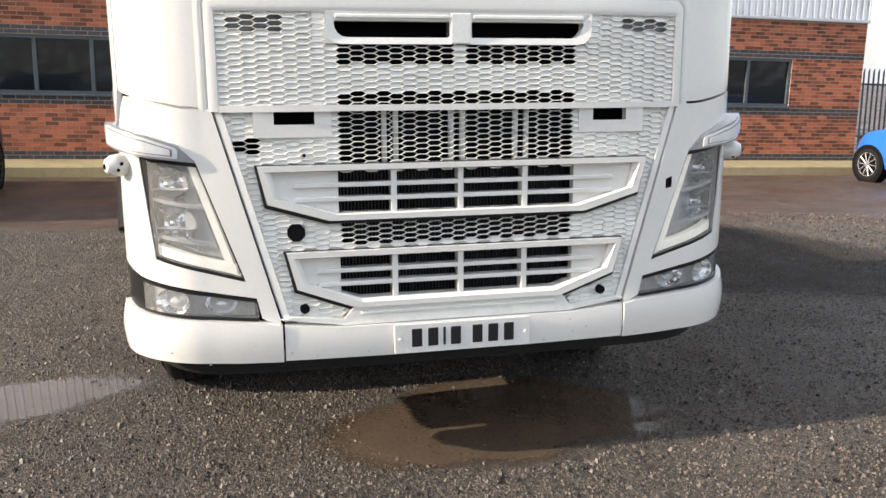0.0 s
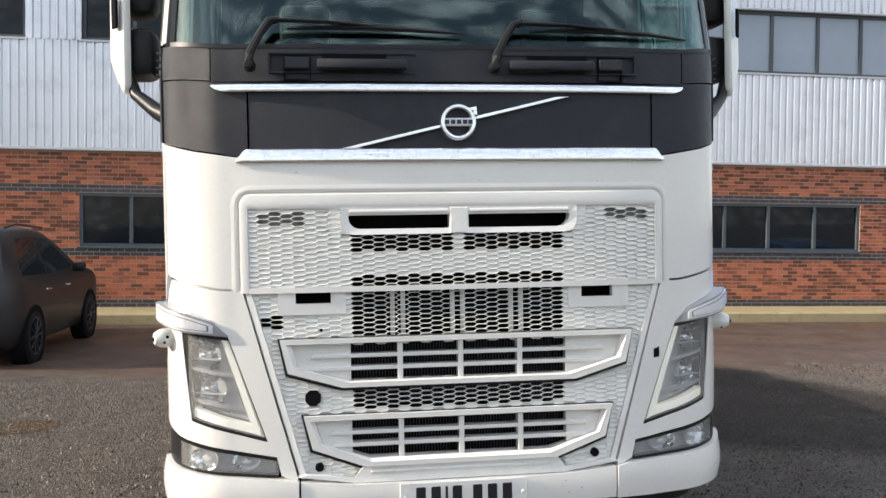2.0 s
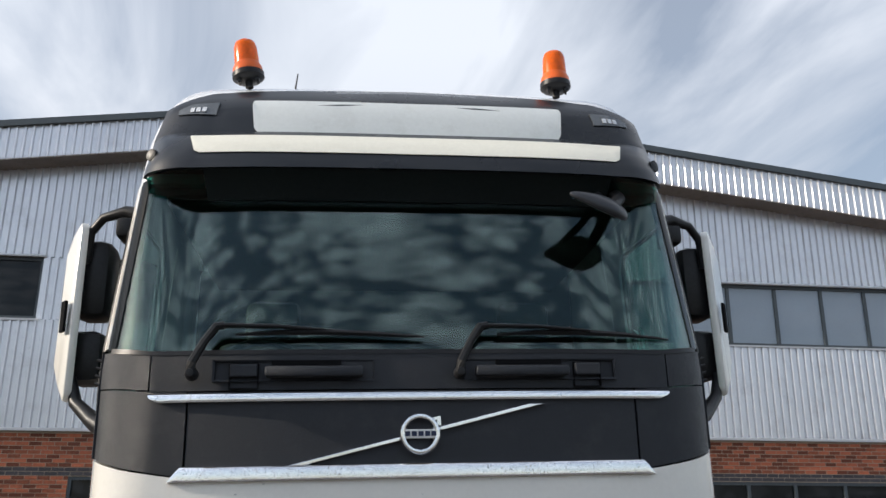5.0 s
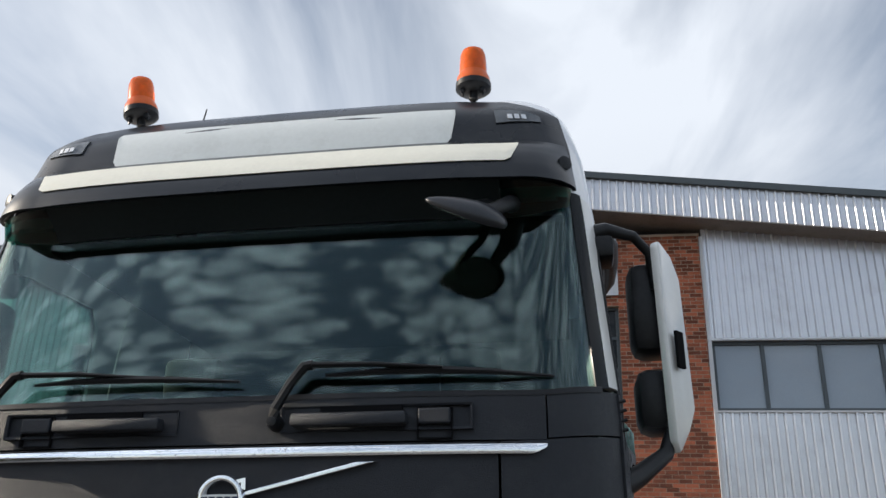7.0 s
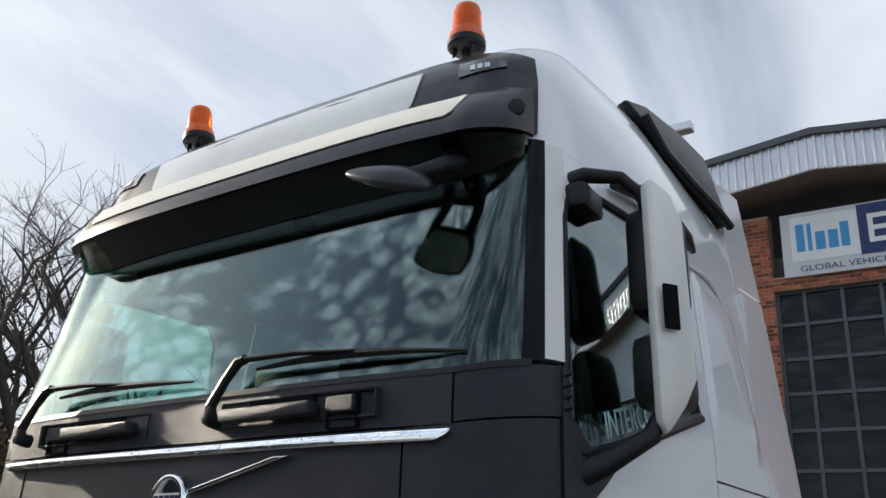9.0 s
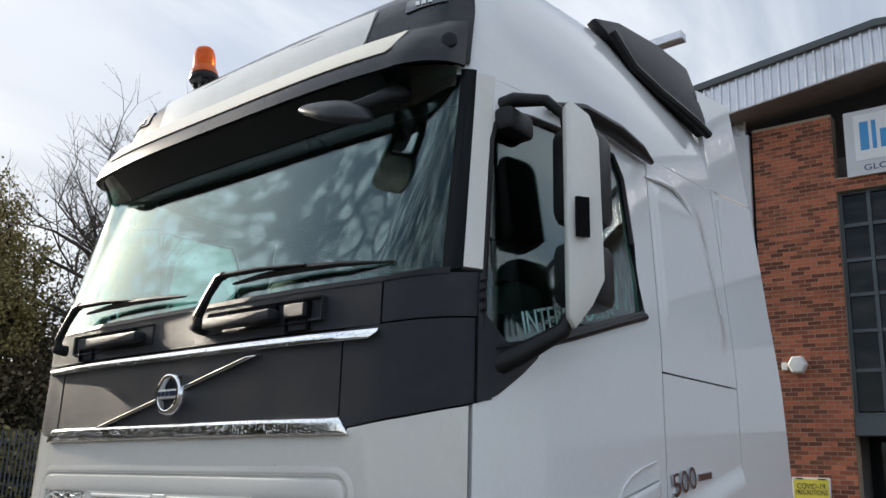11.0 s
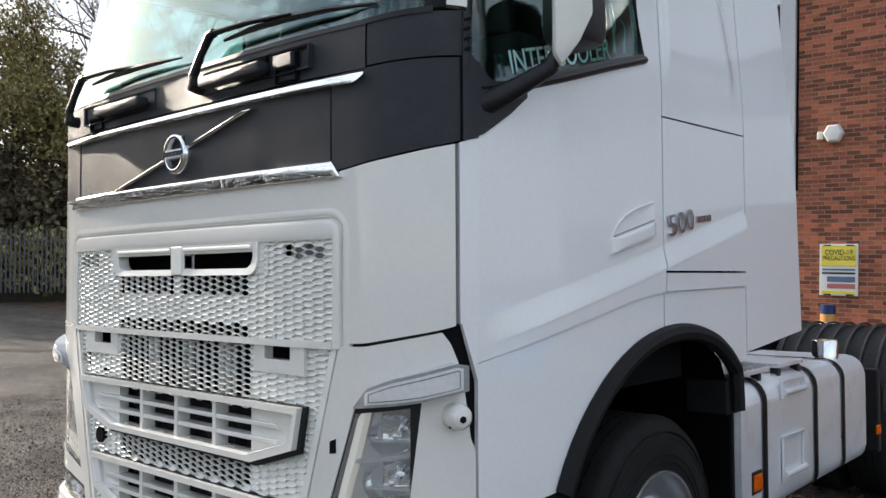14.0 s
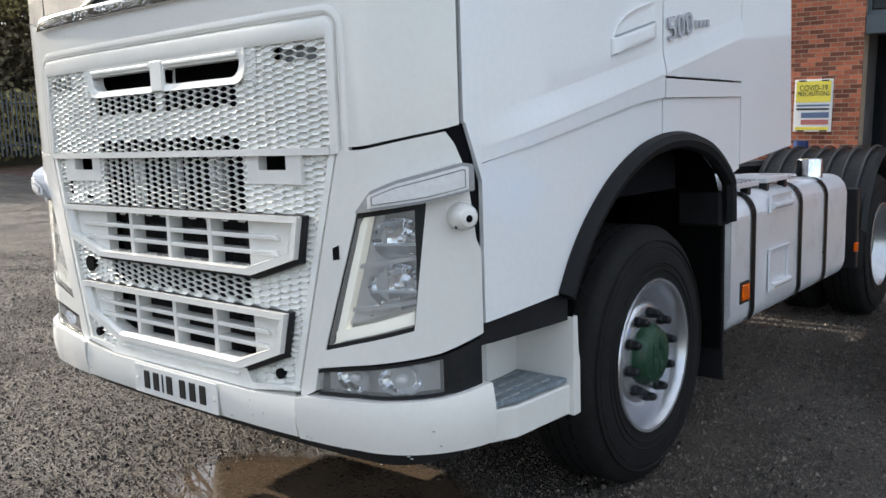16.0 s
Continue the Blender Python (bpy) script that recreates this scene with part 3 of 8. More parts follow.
def insert(name, outer, inner, z0, z1, bars, yo, reach):
    bm = bmesh.new()
    mid = shrink(outer, 0.024)
    ring(bm, outer, mid, yo - 0.020, yo + 0.05)
    ring(bm, mid, inner, yo - 0.0205, yo + 0.05, 0.018)
    fr = part(name, bm, WHITE, lorry, "white painted grille insert with bars")
    for s in (-1, 1):
        bm = bmesh.new()
        a, c, low = inner[1], inner[2], inner[3]
        zz = low[1] + (c[1] - low[1]) * max(0.0, 0.44 - low[0]) / (c[0] - low[0])
        prism(bm, [(s * 0.44, z1 + 0.006), (s * (a[0] + 0.006), z1 + 0.006), (s * (c[0] + 0.006), c[1]), (s * 0.44, zz - 0.004)], "y", yo + 0.012, yo + 0.05)
        part("blank_panel", bm, WHITE, fr)
    for x in (-0.244, 0.001, 0.245):
        bm = bmesh.new()
        box(bm, x - 0.011, x + 0.011, yo - 0.004, yo + 0.05, z0 - 0.01, z1 + 0.004, 0.003)
        part("upright_bar", bm, WHITE, fr)
    for z in bars:
        bm = bmesh.new()
        prism(bm, [(-reach, z - 0.008), (reach, z - 0.008), (reach - 0.012, z + 0.008), (-reach + 0.012, z + 0.008)], "y", yo - 0.001, yo + 0.05, 0.003)
        part("cross_bar", bm, WHITE, fr)
    gap_shade_ring(outer, inner, yo + 0.001, fr)
    return fr


insert("upper_grille_insert", ug_out, ug_in, 1.018, 1.166, (1.117, 1.067), 0.015, 0.60)
insert("lower_grille_insert", lg_out, lg_in, 0.708, 0.858, (0.809, 0.760), 0.015, 0.53)

# slotted handle grips in the flap
def rounded(x0, x1, z0, z1, radii, n=5):
    """A rectangle with corner radii (lower left, lower right, upper right, upper left)."""
    pts = []
    for (cx, cz, sx, sz, a0), r in zip(((x0, z0, 1, 1, 180), (x1, z0, -1, 1, 270), (x1, z1, -1, -1, 0), (x0, z1, 1, -1, 90)), radii):
        for k in range(n):
            t = math.radians(a0 + 90 * k / (n - 1))
            pts.append((cx + sx * r + r * math.cos(t), cz + sz * r + r * math.sin(t)))
    return pts


for x0, x1, cut in ((-0.470, -0.030, -1), (0.034, 0.490, 1)):
    a0, a1 = (x0 + 0.030, x1 - 0.008) if cut < 0 else (x0 + 0.008, x1 - 0.030)
    rr = (0.045, 0.005, 0.005, 0.006) if cut < 0 else (0.005, 0.045, 0.006, 0.005)
    bm = bmesh.new()
    ring(bm, rounded(x0, x1, 1.598, 1.706, (0.05, 0.003, 0.003, 0.003) if cut < 0 else (0.003, 0.05, 0.003, 0.003)), rounded(a0, a1, 1.620, 1.676, rr), 0.011, 0.06, 0.005)
    sl = part("grip_slot", bm, GRILLE, lorry, "white slotted grip in the grille flap")
    bm = bmesh.new()
    ring(bm, rounded(x0 - 0.045, x1 + 0.045, 1.6005, 1.7035, (0.003,) * 4), rounded(a0, a1, 1.621, 1.675, rr), 0.021, 0.05, 0.0)
    part("slot_surround", bm, GRILLE, sl)
    bm = bmesh.new()
    box(bm, a0 + 0.004, a1 - 0.004, 0.007, 0.03, 1.684, 1.697, 0.003)
    part("slot_lip", bm, GRILLE, sl)
for x0, x1 in ((-0.81, -0.58), (0.60, 0.81)):
    bm = bmesh.new()
    box(bm, x0, x1, 0.062, 0.075, 1.63, 1.70, 0.003)
    part("mesh_backing", bm, TRIM, lorry, "grey duct behind the open mesh")
bm = bmesh.new()
box(bm, -0.034, 0.038, 0.008, 0.05, 1.600, 1.704, 0.004)
part("slot_bridge", bm, GRILLE, lorry)
# plain backing behind the lower bar
bm = bmesh.new()
box(bm, -0.60, 0.60, 0.046, 0.056, 0.610, 0.690)
part("bar_backing", bm, GRILLE, lorry)

# plain plates with square sockets beside the mesh
for x0, x1, s0, s1 in ((-0.71, -0.468, -0.653, -0.515), (0.468, 0.70, 0.511, 0.643)):
    bm = bmesh.new()
    ring(bm, [(x0 - 0.012, 1.284), (x1 + 0.012, 1.284), (x1 + 0.012, 1.40), (x0 - 0.012, 1.40)], [(s0, 1.328), (s1, 1.328), (s1, 1.398), (s0, 1.398)], 0.026, 0.06, 0.0)
    part("socket_plate", bm, WHITE, lorry)
# seam frame down the sides of the lower grille, and plain lower bar
for s in (-1, 1):
    bm = bmesh.new()
    for i in range(12):
        z0, z1 = 0.632 + i * 0.0632, 0.632 + (i + 1) * 0.0632
        a, b = seam_u(z0), seam_u(z1)
        vs = [(s * (a - 0.034), z0), (s * (a - 0.011), z0), (s * (b - 0.011), z1), (s * (b - 0.034), z1)]
        A = [bm.verts.new((x, front_y(x) - 0.004, z)) for x, z in vs]
        B = [bm.verts.new((x, front_y(x) + 0.03, z)) for x, z in vs]
        bm.faces.new(A); bm.faces.new(B[::-1])
        for k in range(4):
            bm.faces.new((A[k], B[k], B[(k + 1) % 4], A[(k + 1) % 4]))
    part("grille_border", bm, GRILLE, lorry)
bm = bmesh.new()
prism(bm, [(-0.66, 0.640), (-0.43, 0.607), (0.43, 0.607), (0.66, 0.640), (0.62, 0.650), (0.43, 0.628), (0.40, 0.672), (-0.40, 0.672), (-0.43, 0.628), (-0.62, 0.650)], "y", 0.012, 0.05, 0.003)
part("grille_lower_bar", bm, GRILLE, lorry)
bm = bmesh.new()
box(bm, -0.37, 0.37, 0.004, 0.03, 0.645, 0.655, 0.003)
part("lower_rib", bm, GRILLE, lorry)
# round tow holes, sensor sockets: black discs stand for their shaded depth
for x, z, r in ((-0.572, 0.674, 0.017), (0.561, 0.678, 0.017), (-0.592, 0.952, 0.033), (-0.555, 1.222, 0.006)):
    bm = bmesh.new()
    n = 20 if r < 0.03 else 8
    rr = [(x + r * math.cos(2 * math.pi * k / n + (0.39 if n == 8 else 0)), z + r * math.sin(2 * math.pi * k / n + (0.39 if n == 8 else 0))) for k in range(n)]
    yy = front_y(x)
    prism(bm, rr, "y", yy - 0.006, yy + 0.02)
    part("socket", bm, VOID, lorry, "black disc for the dark inside a grille socket")

# lower corner panels round the lamps
# black square laid on the panel for the shade of a hole
skin("sensor_socket", VOID, lorry, 0.824, 0.848, line((0.824, 1.062), (0.848, 1.066)), line((0.824, 1.098), (0.848, 1.108)), 0.0085, 0.004, 1, label="black square for the dark inside a socket")
seam_z = lambda u: 0.615 + (u - 0.652) * 3.663
hl_lo = line((0.772, 0.782), (1.085, 0.866), (1.131, 1.232))
hl_hi = line((0.772, 0.782), (0.920, 1.203), (1.131, 1.232))
cor_top = line((0.652, 0.615), (0.860, 1.384), (0.95, 1.384), (1.19, 1.428), (1.215, 1.395), (1.236, 1.345), (1.258, 1.25), (1.276, 1.12), (1.295, 1.08))
cor_bot = line((0.652, 0.612), (0.722, 0.648), (0.738, 0.722), (1.16, 0.798), (1.29, 0.842))
for s in (1, -1):
    m = (lambda f: (lambda u: f(abs(u))))
    U = lambda a, b, ex=(): span(a, b, 0.025, ex) if s > 0 else [-q for q in span(a, b, 0.025, ex)][::-1]
    bm = bmesh.new()
    patch(bm, U(0.658, 0.772, (0.722, 0.738)), m(cor_bot), m(cor_top), 0.006, 0.03, 3)
    patch(bm, U(0.772, 1.131, (0.920, 1.085)), m(cor_bot), m(hl_lo), 0.006, 0.03, 3)
    patch(bm, U(0.772, 1.131, (0.860, 0.920)), m(hl_hi), m(cor_top), 0.006, 0.03, 3)
    patch(bm, U(1.131, 1.292, (1.19, 1.215, 1.236, 1.247, 1.258, 1.267, 1.276)), m(cor_bot), m(cor_top), 0.006, 0.03, 3)
    bmesh.ops.remove_doubles(bm, verts=bm.verts, dist=0.0004)
    part("lamp_panel", bm, WHITE, lorry, "white corner panel round the headlamp", smooth=True)
    # headlamp
    bm = bmesh.new()
    patch(bm, U(0.776, 1.128, (0.920, 1.085)), m(lambda u: hl_lo(u) + 0.003), m(lambda u: hl_hi(u) - 0.003), -0.075, 0.01, 3)
    lamp = part("headlamp", bm, LAMPGREY, lorry, "clear headlamp with white light strip and chrome reflectors", smooth=True)
    bm = bmesh.new()
    # dark bezel round the lens
    for f0, f1, ex in ((hl_lo, lambda u: hl_lo(u) + 0.013, (1.085,)), (lambda u: hl_hi(u) - 0.015, hl_hi, (0.92,))):
        patch(bm, U(0.776, 1.1295, ex), m(f0), m(f1), 0.001, 0.02, 1)
    patch(bm, U(1.098, 1.1295), m(hl_lo), m(hl_hi), 0.001, 0.02, 2)
    part("bezel", bm, BLACK, lamp, smooth=True)
    bm = bmesh.new()
    patch(bm, U(1.092, 1.131), m(lambda u: max(hl_lo(u), 0.866 + (u - 1.085) * 8.0)), m(lambda u: min(hl_hi(u), 0.96 + (u - 1.085) * 9.0)), -0.026, 0.03, 4)
    part("outer_wall", bm, BLACK, lamp, smooth=True)
    bm = bmesh.new()
    patch(bm, U(0.792, 0.955, (0.918,)), m(lambda u: max(hl_lo(u) + 0.015, 0.80 + (u - 0.825) * 3.12)), m(lambda u: min(hl_hi(u) - 0.016, 0.80 + (u - 0.797) * 3.05)), -0.012, 0.03, 4)
    patch(bm, U(0.805, 1.085), m(lambda u: hl_lo(u) + 0.016), m(lambda u: hl_lo(u) + 0.050), -0.012, 0.03, 2)
    part("light_strip", bm, DAYLIGHT, lamp, "white daytime light strip", smooth=True)
    # two deep chrome bowls, each cut open towards the middle of the lorry, with its bulb shield
    for zc, uc, r in ((1.126, 1.045, 0.064), (0.990, 1.030, 0.070)):
        c, c2 = S(s * uc, zc, -0.074), S(s * uc, zc, 0.05)
        ax = (c2 - c).normalized()
        rot = ax.to_track_quat("Z", "Y").to_matrix().to_4x4()
        at = Matrix.Translation(c) @ rot @ Matrix.Diagonal((1.3, 1.0, 1, 1))
        bm = bmesh.new()
        lathe(bm, [(0.044, r), (0.032, r * 0.92), (0.016, r * 0.74), (0.005, r * 0.45), (0.0, r * 0.16)], (0, 0, 0), "z", 14, caps=False)
        bm.transform(at)
        part("reflector", bm, CHROME, lamp, "faceted chrome reflector bowl")
        bm = bmesh.new()
        lathe(bm, [(0.0, r * 0.15), (0.034, r * 0.17), (0.046, r * 0.14), (0.050, 0.001)], (0, 0, 0), "z", 14)
        bm.transform(Matrix.Translation(c) @ rot)
        part("bulb_cap", bm, CHROME, lamp, smooth=True)
        bm = bmesh.new()
        box(bm, -r * 1.15, r * 1.15, -r * 0.30, -r * 0.22, 0.012, 0.046, 0.004)
        bm.transform(Matrix.Translation(c) @ rot)
        part("reflector_shelf", bm, LAMPGREY, lamp)
    bm = bmesh.new()
    for k in range(9):
        for j in range(3):
            uu = 0.925 + k * 0.013
            patch(bm, U(uu, uu + 0.009), m(lambda u, j=j: 0.893 + j * 0.014 + 0.25 * (u - 0.925)), m(lambda u, j=j: 0.903 + j * 0.014 + 0.25 * (u - 0.925)), -0.03 - 0.004 * ((k + j) % 2), 0.02, 1)
    tagged(part("prism_block", bm, CHROME, lamp, "ribbed chrome block"), kind="stuff")
    for zc in (1.052, 0.925):
        bm = bmesh.new()
        patch(bm, U(0.905 if zc > 1 else 0.87, 1.10), m(lambda u, k=zc: k - 0.010 + 0.16 * (u - 0.93)), m(lambda u, k=zc: k + 0.003 + 0.16 * (u - 0.93)), -0.016, 0.05, 1)
        part("divider", bm, LAMPGREY, lamp, smooth=True)
    # plain silver blank between the light strip and the bowls
    bm = bmesh.new()
    patch(bm, U(0.845, 0.985, (0.92,)), m(lambda u: hl_lo(u) + 0.062), m(lambda u: min(hl_hi(u) - 0.014, max(hl_lo(u) + 0.066, 0.80 + (u - 0.835) * 3.20 - 0.004))), lambda u, z: -0.030 - 0.25 * max(0, abs(u) - 0.9), 0.006, 3)
    part("lamp_mask", bm, LAMPGREY, lamp, smooth=True)
    bm = bmesh.new()
    patch(bm, U(0.785, 1.098, (0.920, 1.085)), m(lambda u: min(hl_lo(u) + 0.013, hl_hi(u) - 0.016)), m(lambda u: hl_hi(u) - 0.015), 0.002, 0.003, 3)
    lens = part("lens", bm, LAMPLENS, lamp, smooth=True)
    lens.visible_shadow = False
    # turn lamp above it
    ind_lo = line((0.918, 1.203), (1.131, 1.236), (1.262, 1.268))
    ind_hi = line((0.918, 1.206), (0.98, 1.268), (1.06, 1.300), (1.216, 1.342), (1.262, 1.333))
    dd = lambda u, z: 0.010 + 0.045 * min(1, max(0, (abs(u) - 0.93) / 0.14))
    bm = bmesh.new()
    patch(bm, U(0.92, 1.248, (0.98, 1.06, 1.216)), m(ind_lo), m(ind_hi), dd, 0.07, 2)
    turn = part("turn_lamp", bm, TURNGREY, lorry, "clear wrap-round turn lamp", smooth=True)
    for ins, lift, mt, nm in ((0.010, 0.003, HOUSING, "lens_border"), (0.018, 0.005, HOUSINGGREY, "lens_line"), (0.0215, 0.007, HOUSING, "lens")):
        bm = bmesh.new()
        patch(bm, U(0.955 + ins * 1.7, 1.242 - ins, (0.98, 1.06, 1.216)), m(lambda u: min(ind_lo(u) + ins * 0.8, ind_hi(u) - ins - 0.006)), m(lambda u: max(ind_hi(u) - ins, ind_lo(u) + ins * 0.8 + 0.002)), lambda u, z: dd(u, z) + lift, 0.006, 1)
        part(nm, bm, mt, turn, "white ribbed lens" if nm == "lens" else "", smooth=True)
    # camera knob
    bm = bmesh.new()
    lathe(bm, [(-0.01, 0.040), (0.03, 0.040), (0.052, 0.036), (0.070, 0.024), (0.076, 0.001)], (0, 0, 0), "z", 20)
    c = S(s * 1.225, 1.190, 0.0)
    bm.transform(Matrix.Translation(c) @ (S(s * 1.225, 1.19, 0.1) - c).to_track_quat("Z", "Y").to_matrix().to_4x4())
    knob = part("marker_cap", bm, WHITE, lorry, "chipped white round marker cap", smooth=True)
    bm = bmesh.new()
    bmesh.ops.create_uvsphere(bm, u_segments=10, v_segments=6, radius=0.012)
    bm.transform(Matrix.Translation(S(s * 1.225, 1.188, 0.068)))
    part("cap_screw", bm, VOID, knob)
    cr = random.Random(5)
    kc = S(s * 1.225, 1.190, 0.0)
    kq = (S(s * 1.225, 1.19, 0.1) - kc).to_track_quat("Z", "Y").to_matrix().to_4x4()
    bm = bmesh.new()
    for k in range(3):
        t_, h_ = cr.uniform(0, 6.28), cr.uniform(0.01, 0.05)
        rr_ = 0.039 if h_ < 0.03 else 0.039 - 0.2 * (h_ - 0.03)
        bmesh.ops.create_icosphere(bm, subdivisions=1, radius=cr.uniform(0.004, 0.008), matrix=Matrix.Translation(kc) @ kq @ Matrix.Translation((rr_ * math.cos(t_), rr_ * math.sin(t_), h_)) @ Matrix.Diagonal((0.5, 1, 1, 1)))
    tagged(part("paint_chips", bm, VOID, knob, "bare black paint chips"), kind="stuff")
    # fog lamp
    fg_lo = line((0.712, 0.637), (1.17, 0.672), (1.29, 0.672))
    fg_hi = line((0.712, 0.640), (0.735, 0.716), (1.165, 0.790), (1.29, 0.83))
    bm = bmesh.new()
    patch(bm, U(0.716, 1.288, (0.735, 1.165)), m(fg_lo), m(fg_hi), -0.05, 0.01, 2)
    fog = part("fog_lamp", bm, BLACK, lorry, "clear fog lamp in a black bezel", smooth=True)
    bm = bmesh.new()
    patch(bm, U(1.165, 1.288), m(lambda u: fg_lo(u) + 0.002), m(lambda u: fg_hi(u) - 0.002), 0.0, 0.05, 1)
    for f0, f1 in ((fg_lo, lambda u: fg_lo(u) + 0.010), (lambda u: fg_hi(u) - 0.010, fg_hi)):
        patch(bm, U(0.735, 1.165), m(f0), m(f1), 0.002, 0.05, 1)
    part("bezel", bm, BLACK, fog, smooth=True)
    for uc, r in ((0.865, 0.046), (1.035, 0.050)):
        zc = 0.700 + 0.06 * (uc - 0.8)
        c = S(s * uc, zc, -0.045)
        at = Matrix.Translation(c) @ (S(s * uc, zc, 0.1) - c).to_track_quat("Z", "Y").to_matrix().to_4x4() @ Matrix.Diagonal((1.35, 0.92, 1, 1))
        bm = bmesh.new()
        lathe(bm, [(0.038, r), (0.024, r * 0.9), (0.010, r * 0.66), (0.002, r * 0.3), (0.0, r * 0.1)], (0, 0, 0), "z", 18, caps=False)
        bm.transform(at)
        part("reflector", bm, CHROME, fog, "chrome reflector bowl")
        bm = bmesh.new()
        lathe(bm, [(0.0, 0.012), (0.024, 0.014), (0.030, 0.010), (0.032, 0.001)], (0, 0, 0), "z", 14)
        bm.transform(at)
        part("bulb_cap", bm, HOUSING, fog, smooth=True)
    bm = bmesh.new()
    patch(bm, U(0.75, 1.16), m(lambda u: fg_lo(u) + 0.006), m(lambda u: fg_hi(u) - 0.006), -0.034, 0.004, 1)
    part("backing", bm, LAMPGREY, fog, smooth=True)
    bm = bmesh.new()
    patch(bm, U(0.735, 1.165), m(lambda u: fg_lo(u) + 0.010), m(lambda u: fg_hi(u) - 0.010), -0.001, 0.003, 1)
    lens = part("lens", bm, LAMPLENS, fog, smooth=True)
    lens.visible_shadow = False
    # corner of the bumper
    b_lo = line((0.61, 0.484), (0.80, 0.488), (1.0, 0.498), (1.31, 0.512))
    b_hi = line((0.61, 0.612), (0.70, 0.632), (1.17, 0.668), (1.29, 0.690), (1.31, 0.690))
    bulge = lambda u, z: 0.012 + 0.020 * math.sin(math.pi * min(1, max(0, (z - 0.47) / 0.24)))
    bm = bmesh.new()
    patch(bm, U(0.652, 1.312), m(b_lo), m(b_hi), bulge, 0.05, 6)
    part("bumper_corner", bm, WHITE, lorry, "white bumper corner", smooth=True)

bm = bmesh.new()
patch(bm, span(-0.645, 0.645, 0.04), line((-0.645, 0.490), (-0.27, 0.486), (0.27, 0.486), (0.645, 0.490)), line((-0.645, 0.622), (-0.43, 0.604), (0.43, 0.604), (0.645, 0.622)), lambda u, z: 0.012 + 0.014 * math.sin(math.pi * min(1, max(0, (z - 0.46) / 0.2))), 0.05, 6)
part("bumper_middle", bm, WHITE, lorry, "white bumper with number plate recess", smooth=True)
bm = bmesh.new()
patch(bm, span(-1.25, 1.25, 0.05), line((-1.25, 0.45), (-0.9, 0.415), (0.9, 0.415), (1.25, 0.45)), 0.50, -0.085, 0.05, 2)
part("bumper_lip", bm, BLACK, lorry, "black plastic lip under the bumper", smooth=True)
bm = bmesh.new()
box(bm, -0.256, 0.264, -0.016, -0.008, 0.491, 0.602, 0.003)
plate = part("number_plate", bm, PLATE, lorry, "white number plate with black character bars")
xx = -0.197
for i, w in enumerate((0.05, 0.05, 0.014, 0.05, 0.05, 0.05, 0.05)):
    if i == 4:
        xx += 0.022
    bm = bmesh.new()
    box(bm, xx + 0.1 * w, xx + 0.9 * w, -0.0185, -0.010, 0.514, 0.584, 0.004)
    part("character_bar", bm, INK, plate)
    xx += w + 0.011
for x in (-0.235, 0.245):
    bm = bmesh.new()
    lathe(bm, [(-0.021, 0.001), (-0.020, 0.006), (-0.014, 0.007)], (x, 0, 0.545), "y", 12)
    part("plate_screw", bm, WHITE, plate)

# paint chips along the bumper and the flap
cr = random.Random(17)
bm = bmesh.new()
for k in range(36):
    u = cr.uniform(-1.15, 1.15)
    z, d = (cr.choice((cr.uniform(0.492, 0.505), cr.uniform(0.50, 0.60))), 0.034) if k < 26 else (cr.uniform(1.78, 1.88), 0.0048)
    if k < 26 and abs(u) < 0.30:
        continue
    if k < 26 and abs(u) < 0.645:
        d = 0.027
    w, h = cr.uniform(0.0015, 0.005), cr.uniform(0.001, 0.004)
    patch(bm, [u - w, u + w], z, z + h, d, 0.004, 1)
tagged(part("paint_chips", bm, TRIM, lorry, "small grey paint chips"), kind="stuff")

# charcoal band over the white panel
dk_lo = line((0, 1.90), (0.84, 1.907), (0.90, 1.915), (1.05, 1.940), (1.24, 1.980), (1.30, 2.0))
skin("emblem_panel", DARK, lorry, -0.820, 0.820, 1.906, 2.200, 0.0, 0.03, 2, label="charcoal textured front panel")
skin("dark_corner_panel", DARK, lorry, 0.828, 1.250, lambda u: dk_lo(abs(u)) + 0.003, line((0.82, 2.20), (0.96, 2.205), (1.25, 2.232)), 0.002, 0.03, 2, both=True, label="charcoal textured corner panel")
skin("scuttle_panel", DARK, lorry, -0.962, 0.962, 2.205, 2.335, 0.004, 0.03, 2, label="charcoal panel under the windscreen")
skin("scuttle_corner", DARK, lorry, 0.968, 1.262, line((0.96, 2.210), (1.25, 2.238)), line((0.96, 2.338), (1.27, 2.375)), 0.003, 0.03, 2, both=True, label="charcoal corner under the windscreen")
for s in (-1, 1):
    for i in range(4):
        a, b = S(s * 1.262, 2.255 + i * 0.03, 0.004), S(s * 1.275, 2.262 + i * 0.03, 0.022)
        bm = bmesh.new()
        tube(bm, [a, b], 0.006, 6)
        part("vent_fin", bm, BLACK, lorry)
# chrome strips, nearly upright with a rolled upper edge
strip_d = lambda u, z, d: d - 1.5 * (z - 1.897) ** 2 - 60.0 * max(0.0, z - 1.930) ** 2 - 30.0 * max(0.0, 1.894 - z) ** 2
bm = bmesh.new()
patch(bm, span(-0.962, 0.962, 0.04, (-0.955, 0.955)), line((-0.962, 2.186), (-0.94, 2.164), (0.94, 2.164), (0.962, 2.186)), 2.192, lambda u, z: 0.016 - 9.0 * (z - 2.175) ** 2, 0.02, 7)
part("upper_chrome_strip", bm, CHROME, lorry, "chrome strip with water drops", smooth=True)
bm = bmesh.new()
